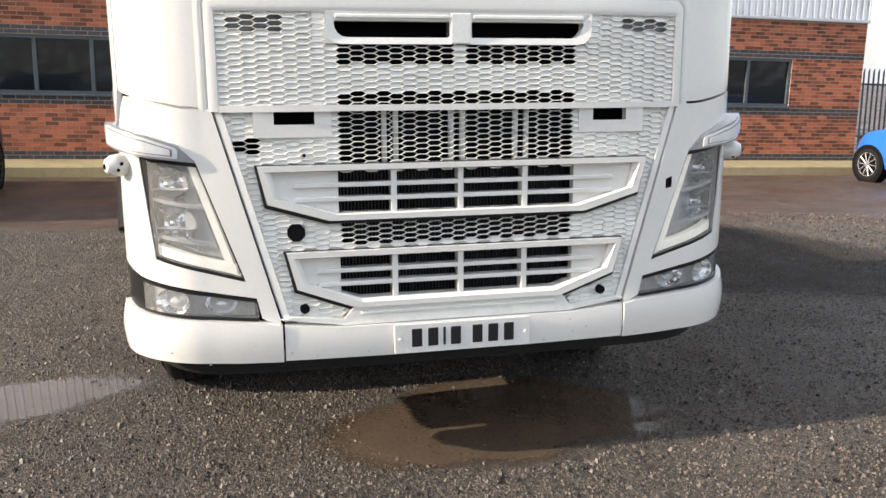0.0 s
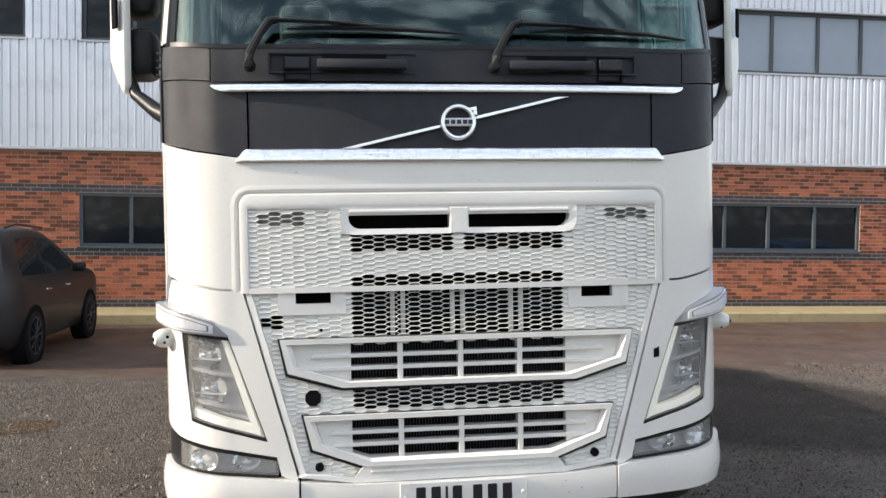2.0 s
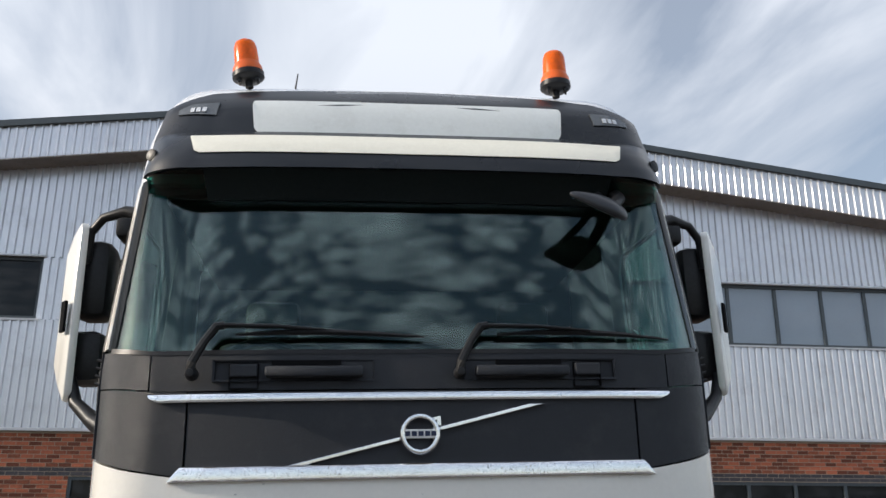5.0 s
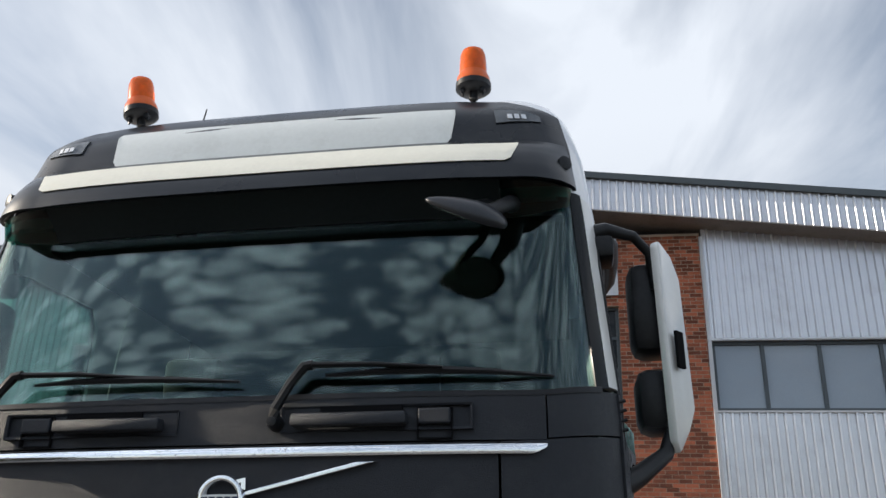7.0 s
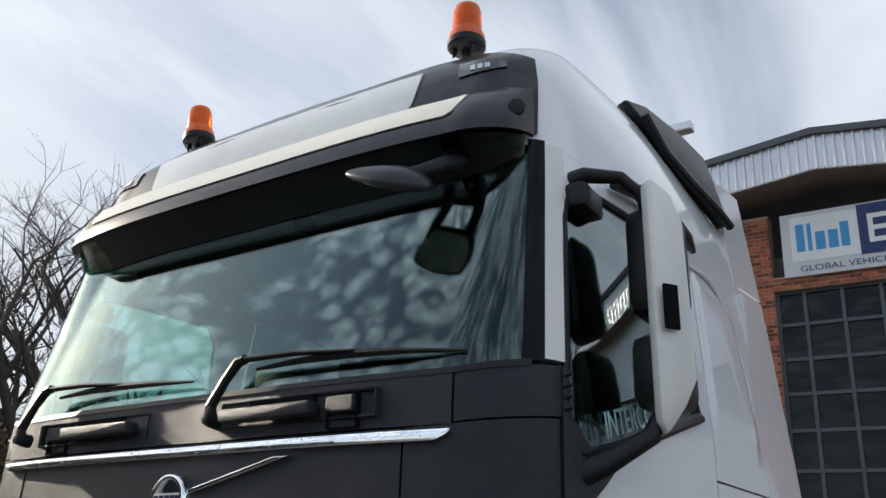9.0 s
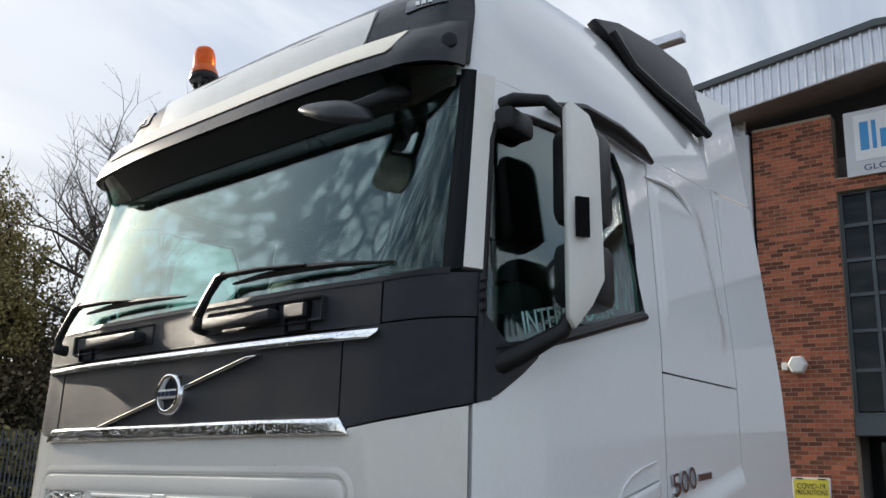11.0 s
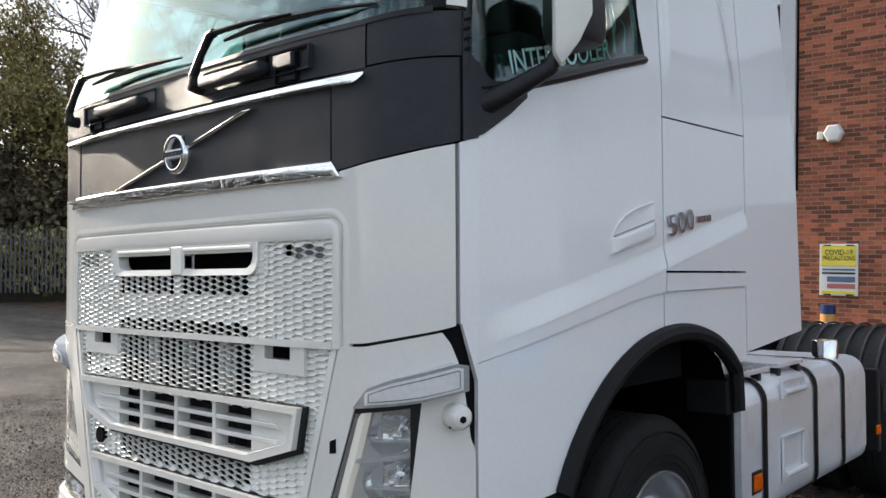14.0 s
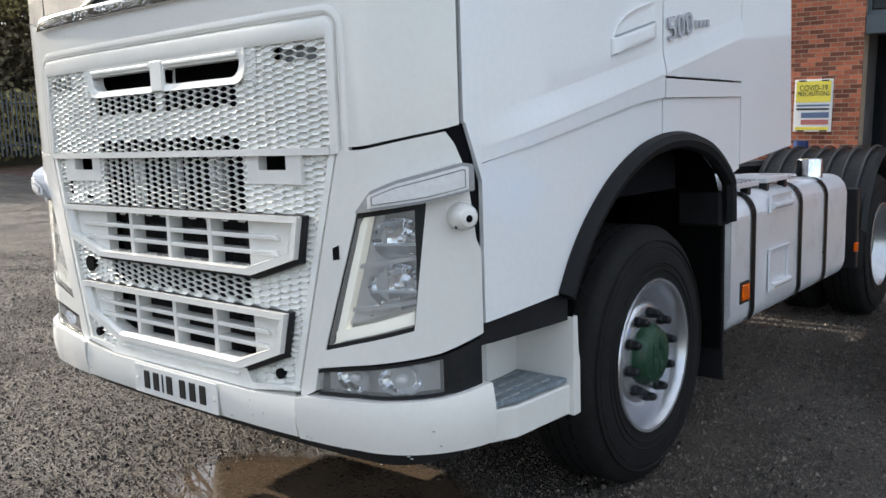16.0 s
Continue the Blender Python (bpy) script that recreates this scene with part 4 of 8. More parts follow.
patch(bm, span(-0.872, 0.872, 0.04, (-0.84, 0.84)), 1.888, line((-0.872, 1.894), (-0.835, 1.940), (0.835, 1.940), (0.872, 1.894)), lambda u, z: strip_d(u, z, 0.019), 0.03, 13)
part("lower_chrome_strip", bm, CHROME, lorry, "broad chrome strip with water drops", smooth=True)
# beaded water on the chrome and the windscreen
DROPS = material("water_drops", (0.80, 0.84, 0.86), 0.04, var=0.05, transmission=0.8, ior=1.33)


def drops(name, n, u_range, z_range, d, rr, seed, parent):
    rnd = random.Random(seed)
    V, Fc = [], []
    for _ in range(n):
        u, z = rnd.uniform(*u_range), rnd.uniform(*z_range)
        dd = d(u, z) if callable(d) else d
        c, o = S(u, z, dd), S(u, z, dd + 0.01)
        ax = (o - c).normalized()
        t = ax.cross(Vector((0, 0, 1))).normalized()
        w = t.cross(ax)
        r = rnd.uniform(*rr) * (1.6 if rnd.random() > 0.93 else 1.0)
        b0 = len(V)
        for k in range(5):
            a = 2 * math.pi * k / 5
            V.append(c + (t * math.cos(a) + w * math.sin(a)) * r)
        for k in range(5):
            a = 2 * math.pi * (k + 0.5) / 5
            V.append(c + (t * math.cos(a) + w * math.sin(a)) * r * 0.55 + ax * r * 0.55)
        V.append(c + ax * r * 0.7)
        for k in range(5):
            q = (k + 1) % 5
            Fc += [(b0 + k, b0 + q, b0 + 5 + k), (b0 + q, b0 + 5 + q, b0 + 5 + k), (b0 + 5 + k, b0 + 5 + q, b0 + 10)]
    tagged(part(name, mesh_of(name, V, Fc, True), DROPS, parent, "beads of rain water"), kind="stuff")


drops("water_film", 1000, (-0.84, 0.84), (1.892, 1.936), lambda u, z: strip_d(u, z, 0.0195), (0.0009, 0.0024), 31, lorry)
drops("water_film", 450, (-0.94, 0.94), (2.166, 2.190), lambda u, z: 0.0165 - 9.0 * (z - 2.175) ** 2, (0.0009, 0.0022), 32, lorry)
drops("water_film", 90, (-1.15, 1.15), (2.38, 3.02), 0.0004, (0.0009, 0.0018), 33, lorry)
# emblem: plain ring, band and diagonal
bm = bmesh.new()
for a, b in (((-0.440, 1.938), (-0.050, 2.030)), ((0.058, 2.055), (0.440, 2.146))):
    h = 0.030      # ends cut level with the strips
    prism(bm, [(a[0] - h, a[1]), (a[0] + h, a[1]), (b[0] + h, b[1]), (b[0] - h, b[1])], "y", 0.004, 0.024, 0.003)
part("emblem_bar", bm, CHROME, lorry, "chrome diagonal bar")
bm = bmesh.new()
lathe(bm, [(0.006, 0.050), (-0.006, 0.056), (-0.008, 0.063), (-0.006, 0.070), (0.004, 0.077), (0.022, 0.077), (0.022, 0.050)], (0.004, 0, 2.042), "y", 40, close=True)
prism(bm, [(0.045, 2.098), (0.078, 2.105), (0.080, 2.070), (0.066, 2.075), (0.066, 2.092), (0.052, 2.088)], "y", -0.002, 0.02)
emb = part("emblem", bm, CHROME, lorry, "round chrome emblem", smooth=True)
bm = bmesh.new()
box(bm, -0.058, 0.066, -0.006, 0.018, 2.026, 2.058, 0.003)
part("emblem_band", bm, PLATE, emb, "pale band with dark bars")
bm = bmesh.new()
for x in (-0.042, -0.018, 0.006, 0.030, 0.052):
    box(bm, x - 0.009, x + 0.009, -0.0085, -0.004, 2.034, 2.051)
part("emblem_bars", bm, NAVY, emb)
# step holds and flaps under the windscreen
for x0, flip in ((-0.68, 1), (0.69, -1)):
    q = lambda a, b: (x0 + flip * a, x0 + flip * b)
    bm = bmesh.new()
    a, b = q(-0.06, 0.52)
    ring(bm, [(min(a, b), 2.235), (max(a, b), 2.235), (max(a, b), 2.312), (min(a, b), 2.312)], [(min(a, b) + 0.008, 2.243), (max(a, b) - 0.008, 2.243), (max(a, b) - 0.008, 2.306), (min(a, b) + 0.008, 2.306)], 0.012, 0.03, 0.004)
    hold = part("step_hold", bm, DARK, lorry, "charcoal step hold under the windscreen")
    a, b = q(0.13, 0.48)
    bm = bmesh.new()
    box(bm, min(a, b), max(a, b), -0.040, 0.012, 2.246, 2.284, 0.010)
    part("grip", bm, DARK, hold, smooth=True)
    a, b = q(0.15, 0.40)
    bm = bmesh.new()
    box(bm, min(a, b), max(a, b), 0.008, 0.02, 2.284, 2.310)
    part("recess", bm, VOID, hold)
    a, b = q(0.0, 0.105)
    bm = bmesh.new()
    ring(bm, [(min(a, b), 2.208), (max(a, b), 2.208), (max(a, b), 2.300), (min(a, b), 2.300)], [(min(a, b) + 0.004, 2.212), (max(a, b) - 0.004, 2.212), (max(a, b) - 0.004, 2.296), (min(a, b) + 0.004, 2.296)], 0.010, 0.03)
    part("flap_gap", bm, VOID, hold)
    bm = bmesh.new()
    box(bm, min(a, b) + 0.004, max(a, b) - 0.004, -0.004, 0.03, 2.25, 2.296, 0.006)
    part("flap", bm, DARK, hold)

# windscreen, gaskets, pillars
skin("windscreen", SCREEN, lorry, -1.145, 1.145, line((-1.145, 2.372), (-0.96, 2.345), (0.96, 2.345), (1.145, 2.372)), 3.06, 0.0, 0.005, 10, label="green tinted windscreen with beaded water").visible_shadow = False
skin("windscreen_gasket", GLOSSBAND, lorry, 1.140, 1.204, line((1.14, 2.370), (1.204, 2.380)), 3.10, 0.004, 0.03, 8, both=True)
bm = bmesh.new()
patch(bm, span(-1.165, 1.165, 0.04), line((-1.165, 2.360), (-0.96, 2.335), (0.96, 2.335), (1.165, 2.360)), line((-1.165, 2.380), (-0.96, 2.352), (0.96, 2.352), (1.165, 2.380)), 0.006, 0.02, 1)
part("windscreen_seal", bm, BLACK, lorry, smooth=True)

# doors and sides; y positions along the flank become u by USIDE
Y = lambda y: USIDE + y
win_lo = line((Y(0.20), 2.12), (Y(0.30), 2.15), (Y(0.49), 2.195), (Y(1.19), 2.412), (Y(1.2), 2.412))
win_hi = line((1.278, 2.845), (1.290, 2.90), (1.315, 2.945), (1.360, 2.972), (Y(0.46), 2.995), (Y(0.80), 3.022), (Y(1.03), 3.032), (Y(1.10), 2.95), (Y(1.20), 2.412))
W0, W1 = 1.278, Y(1.195)
_ap = [(0.24, 0.866), (0.655, 0.900), (0.72, 1.02), (0.82, 1.14), (0.98, 1.268), (1.20, 1.360), (1.46, 1.388), (1.72, 1.350), (1.88, 1.270), (1.98, 1.190)]
_sm = _ap[1:]
for _ in range(3):     # corner cutting
    q = [_sm[0]]
    for (a0, b0), (a1, b1) in zip(_sm, _sm[1:]):
        q += [(0.75 * a0 + 0.25 * a1, 0.75 * b0 + 0.25 * b1), (0.25 * a0 + 0.75 * a1, 0.25 * b0 + 0.75 * b1)]
    _sm = q + [_sm[-1]]
arch_pts = [_ap[0]] + _sm
arch = line(*[(Y(y), z) for y, z in arch_pts], (Y(2.20), 1.243))
AX = [Y(y) for y, z in arch_pts[::3]] + [Y(0.655), Y(0.68), Y(1.98)]
cr1 = line((1.24, 1.450), (1.762, 1.570), (2.368, 1.707), (Y(2.2), 1.907))
cr2 = line((1.24, 1.324), (1.30, 1.333), (1.76, 1.427), (2.094, 1.495), (2.20, 1.511), (2.368, 1.527), (Y(2.2), 1.542))
roofline = line((1.24, 3.075), (Y(0.5), 3.085), (Y(1.3), 3.128), (Y(2.0), 3.182), (Y(2.2), 3.20))
hatch_hi = line((Y(1.34), 2.203), (Y(2.2), 2.224))
for s in (1, -1):
    m = (lambda f: (lambda u: f(abs(u))) if callable(f) else f)
    U = lambda a, b, ex=(), st=0.05: span(a, b, st, ex) if s > 0 else [-q for q in span(a, b, st, ex)][::-1]
    fade = lambda u: min(1, max(0, (abs(u) - 1.30) / 0.25))
    # two body creases: a ledge under cr1, an undercut lip at cr2
    d_low = lambda u, z: 0.003
    d_mid = lambda u, z: 0.004 + fade(u) * (0.010 + 0.006 * (z - cr2(abs(u))) / max(0.05, cr1(abs(u)) - cr2(abs(u))))
    d_led = lambda u, z: 0.004 + fade(u) * 0.0145 * (lambda q: q * q * (3 - 2 * q))(min(1, max(0, (cr1(abs(u)) - z) / 0.09)))
    bm = bmesh.new()
    patch(bm, U(1.304, Y(1.335), AX), m(arch), m(lambda u: max(arch(u) + 0.01, cr2(u))), d_low, 0.03, 4)
    patch(bm, U(1.304, Y(1.335), AX), m(lambda u: max(arch(u) + 0.012, cr2(u) + 0.002)), m(lambda u: cr1(u) - 0.09), d_mid, 0.03, 3)
    patch(bm, U(1.304, Y(1.335), AX), m(lambda u: cr1(u) - 0.09), m(cr1), d_led, 0.03, 7)
    patch(bm, U(1.252, 1.304), m(lambda u: 1.449 - (u - 1.252) * 3.2), 1.452, 0.004, 0.03, 2)
    patch(bm, U(1.246, 1.312), 1.452, m(lambda u: dk_lo(u) - 0.002), 0.004, 0.03, 3)
    patch(bm, U(1.312, Y(1.335), AX), m(cr1), m(lambda u: min(win_lo(u), 2.002 + (u - 1.30) * 1.05) if u < Y(0.5) else (win_lo(u) if u < W1 else 2.412)), 0.004, 0.03, 8)
    patch(bm, U(W1, Y(1.335)), 2.412, m(roofline), 0.004, 0.03, 8)
    patch(bm, U(W0, W1, (1.290, 1.315, 1.360, Y(0.46), Y(0.8), Y(1.03), Y(1.10))), m(win_hi), m(roofline), 0.004, 0.03, 4)
    bmesh.ops.remove_doubles(bm, verts=bm.verts, dist=0.0004)
    door = part("door", bm, WHITE_DOOR, lorry, "glossy white cab door", smooth=True)
    bm = bmesh.new()
    patch(bm, U(1.204, W0), 2.385, m(lambda u: roofline(u) + 0.012), 0.006, 0.03, 8)
    part("windscreen_pillar", bm, WHITE, lorry, "white windscreen pillar", smooth=True)
    # dark mirror foot on the door
    bm = bmesh.new()
    patch(bm, U(1.256, Y(0.50), (1.2715, 1.2725, Y(0.40)), 0.025), m(line((1.256, 1.985), (1.325, 2.010), (1.441, 2.084), (1.563, 2.179))), m(lambda u: 2.37 if u < 1.272 else max(2.245 - max(0, u - 1.285) * 0.9, win_lo(u) + 0.012)), 0.010, 0.03, 3)
    part("mirror_foot", bm, DARK, door, "charcoal mirror foot on the door", smooth=True)
    # window
    bm = bmesh.new()
    patch(bm, U(W0 + 0.002, W1, (1.290, 1.315, 1.360, Y(0.46), Y(0.8), Y(1.03), Y(1.10))), m(win_lo), m(win_hi), -0.006, 0.004, 8)
    dw = part("door_window", bm, SIDEGLASS, door, "tinted side window", smooth=True)
    dw.visible_shadow = False
    bm = bmesh.new()
    pts = [S(s * W0, z, 0.0) for z in np.linspace(2.20, 2.84, 8)] + [S(s * u, win_hi(u), 0.0) for u in (1.290, 1.315, 1.360, Y(0.46), Y(0.65), Y(0.8), Y(0.95), Y(1.03), Y(1.10), Y(1.15))]
    pts += [S(s * u, win_lo(u), 0.002) for u in (Y(1.195), Y(1.0), Y(0.8), Y(0.6), Y(0.45), Y(0.30))]
    tube(bm, pts, 0.012, 6)
    part("window_seal", bm, BLACK, door, smooth=True)
    bm = bmesh.new()
    tube(bm, [S(s * Y(y), win_lo(Y(y)) - 0.014, 0.008) for y in (0.45, 0.7, 0.95, 1.20, 1.215)], [0.014, 0.016, 0.016, 0.016, 0.012], 8)
    part("window_sill_trim", bm, BLACK, door, smooth=True)
    # handle
    # handle: a bowl with a raised lip, a grip across its foot
    hl, hh = line((Y(0.955), 1.700), (Y(1.26), 1.780)), line((Y(0.955), 1.718), (Y(0.99), 1.766), (Y(1.05), 1.806), (Y(1.13), 1.836), (Y(1.26), 1.868))
    edge = lambda u, z: max(abs(2 * (z - hl(abs(u))) / (hh(abs(u)) - hl(abs(u))) - 1), abs(2 * (abs(u) - Y(0.955)) / 0.305 - 1)) ** 5
    bm = bmesh.new()
    patch(bm, U(Y(0.955), Y(1.26), (Y(0.96), Y(1.255)), 0.012), m(hl), m(hh), lambda u, z: 0.0055 + 0.006 * edge(u, z), 0.012, 12)
    hd = part("door_handle", bm, WHITE_DOOR, door, "white pull handle in a shallow bowl", smooth=True)
    gl0, gl1 = line((Y(0.95), 1.662), (Y(1.265), 1.738)), line((Y(0.95), 1.722), (Y(1.265), 1.800))
    bulge = lambda u, z: 0.008 + 0.018 * (1 - max(abs(2 * (z - gl0(abs(u))) / (gl1(abs(u)) - gl0(abs(u))) - 1), abs(2 * (abs(u) - Y(0.95)) / 0.315 - 1)) ** 6) ** 0.5
    bm = bmesh.new()
    patch(bm, U(Y(0.95), Y(1.265), (Y(0.953), Y(1.262)), 0.012), m(gl0), m(gl1), bulge, 0.012, 12)
    part("grip", bm, WHITE_DOOR, hd, smooth=True)
    bm = bmesh.new()
    patch(bm, U(Y(0.97), Y(1.255), (), 0.03), m(lambda u: gl1(u) - 0.001), m(lambda u: gl1(u) + 0.003), 0.014, 0.006, 1)
    part("grip_gap", bm, TRIM, hd, smooth=True)
    # sleeper side: three panels with gaps between them
    bm = bmesh.new()
    patch(bm, U(Y(1.345), Y(2.127), AX), m(arch), m(cr2), d_low, 0.03, 3)
    patch(bm, U(Y(1.345), Y(2.127), AX), m(lambda u: cr2(u) + 0.002), 1.600, d_mid, 0.03, 2)
    part("lower_side_panel", bm, WHITE_DOOR, lorry, "white panel over the wheel arch", smooth=True)
    bm = bmesh.new()
    patch(bm, U(Y(1.345), Y(2.127)), 1.609, m(lambda u: cr1(u) - 0.09), d_mid, 0.03, 2)
    patch(bm, U(Y(1.345), Y(2.127)), m(lambda u: cr1(u) - 0.09), m(cr1), d_led, 0.03, 7)
    patch(bm, U(Y(1.345), Y(2.127)), m(cr1), m(lambda u: hatch_hi(u) - 0.004), 0.004, 0.03, 4)
    bmesh.ops.remove_doubles(bm, verts=bm.verts, dist=0.0004)
    hatch = part("locker_hatch", bm, WHITE_DOOR, lorry, "white side locker hatch with chrome badge", smooth=True)
    bulgy = lambda u, z: 0.004 + 0.018 * min(1, max(0, (z - 2.36) / 0.1)) * min(1, max(0, (Y(2.05) - 0.25 * max(0, z - 2.5) - abs(u)) / 0.07)) * min(1, max(0, (3.02 - z) / 0.05)) * min(1, max(0, (abs(u) - Y(1.36)) / 0.03))
    bm = bmesh.new()
    patch(bm, U(Y(1.345), Y(2.127), (Y(1.36), Y(1.39)), 0.03), m(lambda u: hatch_hi(u) + 0.004), m(roofline), bulgy, 0.03, 22)
    part("upper_side_panel", bm, WHITE_DOOR, lorry, "white sleeper side with raised moulding", smooth=True)
    # thin swage on the sleeper side
    bm = bmesh.new()
    tube(bm, [S(s * u, z, 0.012) for u, z in ((2.33, 3.022), (2.50, 3.046), (2.62, 3.052), (2.70, 3.035), (2.79, 2.985), (2.88, 2.90), (2.96, 2.79), (3.01, 2.68), (3.04, 2.55))], [0.004, 0.009, 0.010, 0.010, 0.010, 0.010, 0.010, 0.009, 0.004], 8)
    part("swage", bm, WHITE_DOOR, lorry, smooth=True)
    # rear side fairing
    def curved_sheet(ya, rear, zb, zt, nv, nw=4, th=0.025):
        """A thick sheet that follows the cab's tuck-in with height."""
        bm = bmesh.new()
        O, I = [], []
        for i in range(nv + 1):
            ro, ri = [], []
            for j in range(nw + 1):
                w = j / nw
                z = zb(w) + (zt(w) - zb(w)) * i / nv
                y = ya + (rear(z) - ya) * w
                x = 1.254 * max(interp(z, RZ, RX), 0.958 - 0.06 * (z - 3.05) if z > 3.05 else 0)
                ro.append(bm.verts.new((s * x, y, z))); ri.append(bm.verts.new((s * (x - th), y, z)))
            O.append(ro); I.append(ri)
        for i in range(nv):
            for j in range(nw):
                bm.faces.new((O[i][j], O[i][j + 1], O[i + 1][j + 1], O[i + 1][j])); bm.faces.new((I[i][j], I[i + 1][j], I[i + 1][j + 1], I[i][j + 1]))
            bm.faces.new((O[i][0], O[i + 1][0], I[i + 1][0], I[i][0])); bm.faces.new((O[i][nw], I[i][nw], I[i + 1][nw], O[i + 1][nw]))
        for j in range(nw):
            bm.faces.new((O[0][j], I[0][j], I[0][j + 1], O[0][j + 1])); bm.faces.new((O[nv][j], O[nv][j + 1], I[nv][j + 1], I[nv][j]))
        return bm

    part("side_fairing", curved_sheet(2.135, line((1.243, 2.85), (2.04, 2.80), (2.75, 2.725), (3.265, 2.70)), lambda w: 1.243 + 0.062 * w, lambda w: 3.195 + 0.07 * w, 14), WHITE_DOOR, lorry, "white side wind fairing", smooth=True)
    part("upper_side_fairing", curved_sheet(2.135, line((3.2, 2.705), (3.86, 2.60)), lambda w: 3.207 + 0.072 * w, lambda w: 3.76 + 0.09 * w, 8), WHITE_DOOR, lorry, "white upper wind fairing", smooth=True)
    # black roof-edge deflector
    bm = bmesh.new()
    top = [(1.00, 1.33, 3.845), (1.02, 1.55, 3.92), (1.06, 1.90, 3.945), (1.11, 2.14, 3.90), (1.175, 2.18, 3.60)]
    bot = [(1.055, 1.38, 3.77), (1.09, 1.52, 3.64), (1.13, 1.72, 3.58), (1.175, 2.0, 3.53), (1.195, 2.12, 3.49)]
    T = [bm.verts.new((s * x, y, z)) for x, y, z in top]
    Bo = [bm.verts.new((s * x, y, z)) for x, y, z in bot]
    Ti = [bm.verts.new((s * (x - 0.06), y + 0.02, z - 0.01)) for x, y, z in top]
    Bi = [bm.verts.new((s * (x - 0.06), y + 0.02, z)) for x, y, z in bot]
    for k in range(4):
        bm.faces.new((T[k], T[k + 1], Bo[k + 1], Bo[k])); bm.faces.new((Ti[k], Bi[k], Bi[k + 1], Ti[k + 1]))
        bm.faces.new((T[k], Ti[k], Ti[k + 1], T[k + 1])); bm.faces.new((Bo[k], Bo[k + 1], Bi[k + 1], Bi[k]))
    bm.faces.new((T[0], Bo[0], Bi[0], Ti[0])); bm.faces.new((T[4], Ti[4], Bi[4], Bo[4]))
    bmesh.ops.bevel(bm, geom=list(bm.edges), offset=0.016, segments=2, affect="EDGES", profile=0.5)
    df = part("roof_deflector", bm, BLACK, lorry, "black plastic roof-edge deflector", smooth=True)
    bm = bmesh.new()
    tube(bm, [(s * (x + 0.01), y, z) for x, y, z in bot], 0.022, 8)
    part("deflector_edge", bm, BLACK, df, smooth=True)
    # grab bar over the window
    bm = bmesh.new()
    tube(bm, [(s * 1.205, 0.62, 3.06), (s * 1.225, 0.80, 3.105), (s * 1.235, 1.05, 3.115), (s * 1.235, 1.25, 3.105), (s * 1.22, 1.40, 3.10)], [0.02, 0.035, 0.036, 0.03, 0.012], 10, 0.8)
    part("drip_trim", bm, BLACK, lorry, smooth=True)
    # wheel-arch flare
    bm = bmesh.new()
    pa = [S(s * Y(y), z - 0.012, 0.014) for y, z in arch_pts[1:]] + [Vector((s * 1.262, 1.995, 1.08)), Vector((s * 1.262, 2.0, 1.00))]
    tube(bm, pa, 0.032, 8, 1.1)
    part("arch_flare", bm, FLARE, lorry, "black rubber wheel-arch flare", smooth=True)
    # black sheet for the shade in the gap of door and lamp panel
    bm = bmesh.new()
    patch(bm, U(1.20, 1.318), m(line((1.20, 0.80), (1.318, 0.86))), m(line((1.20, 1.44), (1.318, 1.46))), -0.014, 0.02, 3)
    part("seam_rubber", bm, VOID, lorry, smooth=True)
    # black skirt between door and step
    bm = bmesh.new()
    patch(bm, U(1.25, Y(0.70)), m(line((1.25, 0.66), (Y(0.2), 0.69), (Y(0.21), 0.80), (Y(0.70), 0.80))), m(line((1.25, 0.84), (Y(0.27), 0.866), (Y(0.66), 0.897), (Y(0.70), 0.95))), -0.012, 0.02, 2)
    part("sill_cover", bm, BLACK, lorry, smooth=True)
    # step box
    bm = bmesh.new()
    prism(bm, [(s * 0.86, 0.33), (s * 1.165, 0.33), (s * 1.205, 0.42), (s * 1.225, 0.735), (s * 0.86, 0.735)], "z", 0.478, 0.580, 0.006)
    stp = part("step_box", bm, WHITE, lorry, "white entry step with worn tread")
    bm = bmesh.new()
    prism(bm, [(s * 0.86, 0.30), (s * 1.15, 0.30), (s * 1.195, 0.42), (s * 1.212, 0.70), (s * 0.86, 0.70)], "z", 0.585, 0.602, 0.003)
    part("tread", bm, TREAD, stp, "worn grey anti-slip tread")
    bm = bmesh.new()
    for i in range(7):
        for j in range(6):
            x, y = 0.90 + i * 0.045, 0.34 + j * 0.058 + (0.029 if i % 2 else 0)
            box(bm, s * (x - 0.005), s * (x + 0.005), y - 0.020, y + 0.020, 0.602, 0.606)
    tagged(part("tread_studs", bm, TRIM, stp), kind="stuff")
    bm = bmesh.new()
    prism(bm, [(0.70, 0.475), (0.742, 0.475), (0.742, 0.66), (0.728, 0.69), (0.728, 0.812), (0.70, 0.812)], "x", s * 0.95, s * 1.240, 0.003)
    part("rear_cheek", bm, WHITE, stp)
    bm = bmesh.new()
    prism(bm, [(s * 0.86, 0.24), (s * 1.12, 0.26), (s * 1.12, 0.30), (s * 1.03, 0.50), (s * 1.01, 0.72), (s * 0.86, 0.72)], "z", 0.585, 0.86)
    part("back_wall", bm, WHITE, stp)
    # mirrors
    bm = bmesh.new()
    cov = [(0.0, 2.945), (0.02, 2.972), (0.085, 2.925), (0.112, 2.84), (0.118, 2.37), (0.08, 2.29), (0.025, 2.215), (0.0, 2.25)]
    prism(bm, cov, "y", -0.018, 0.018, 0.010)
    # stand it slantwise: the front edge close to the cab, the rear edge further out
    for v in bm.verts:
        a_, n_ = v.co.x, v.co.y
        bow = 0.03 * (1 - ((v.co.z - 2.58) / 0.38) ** 2)
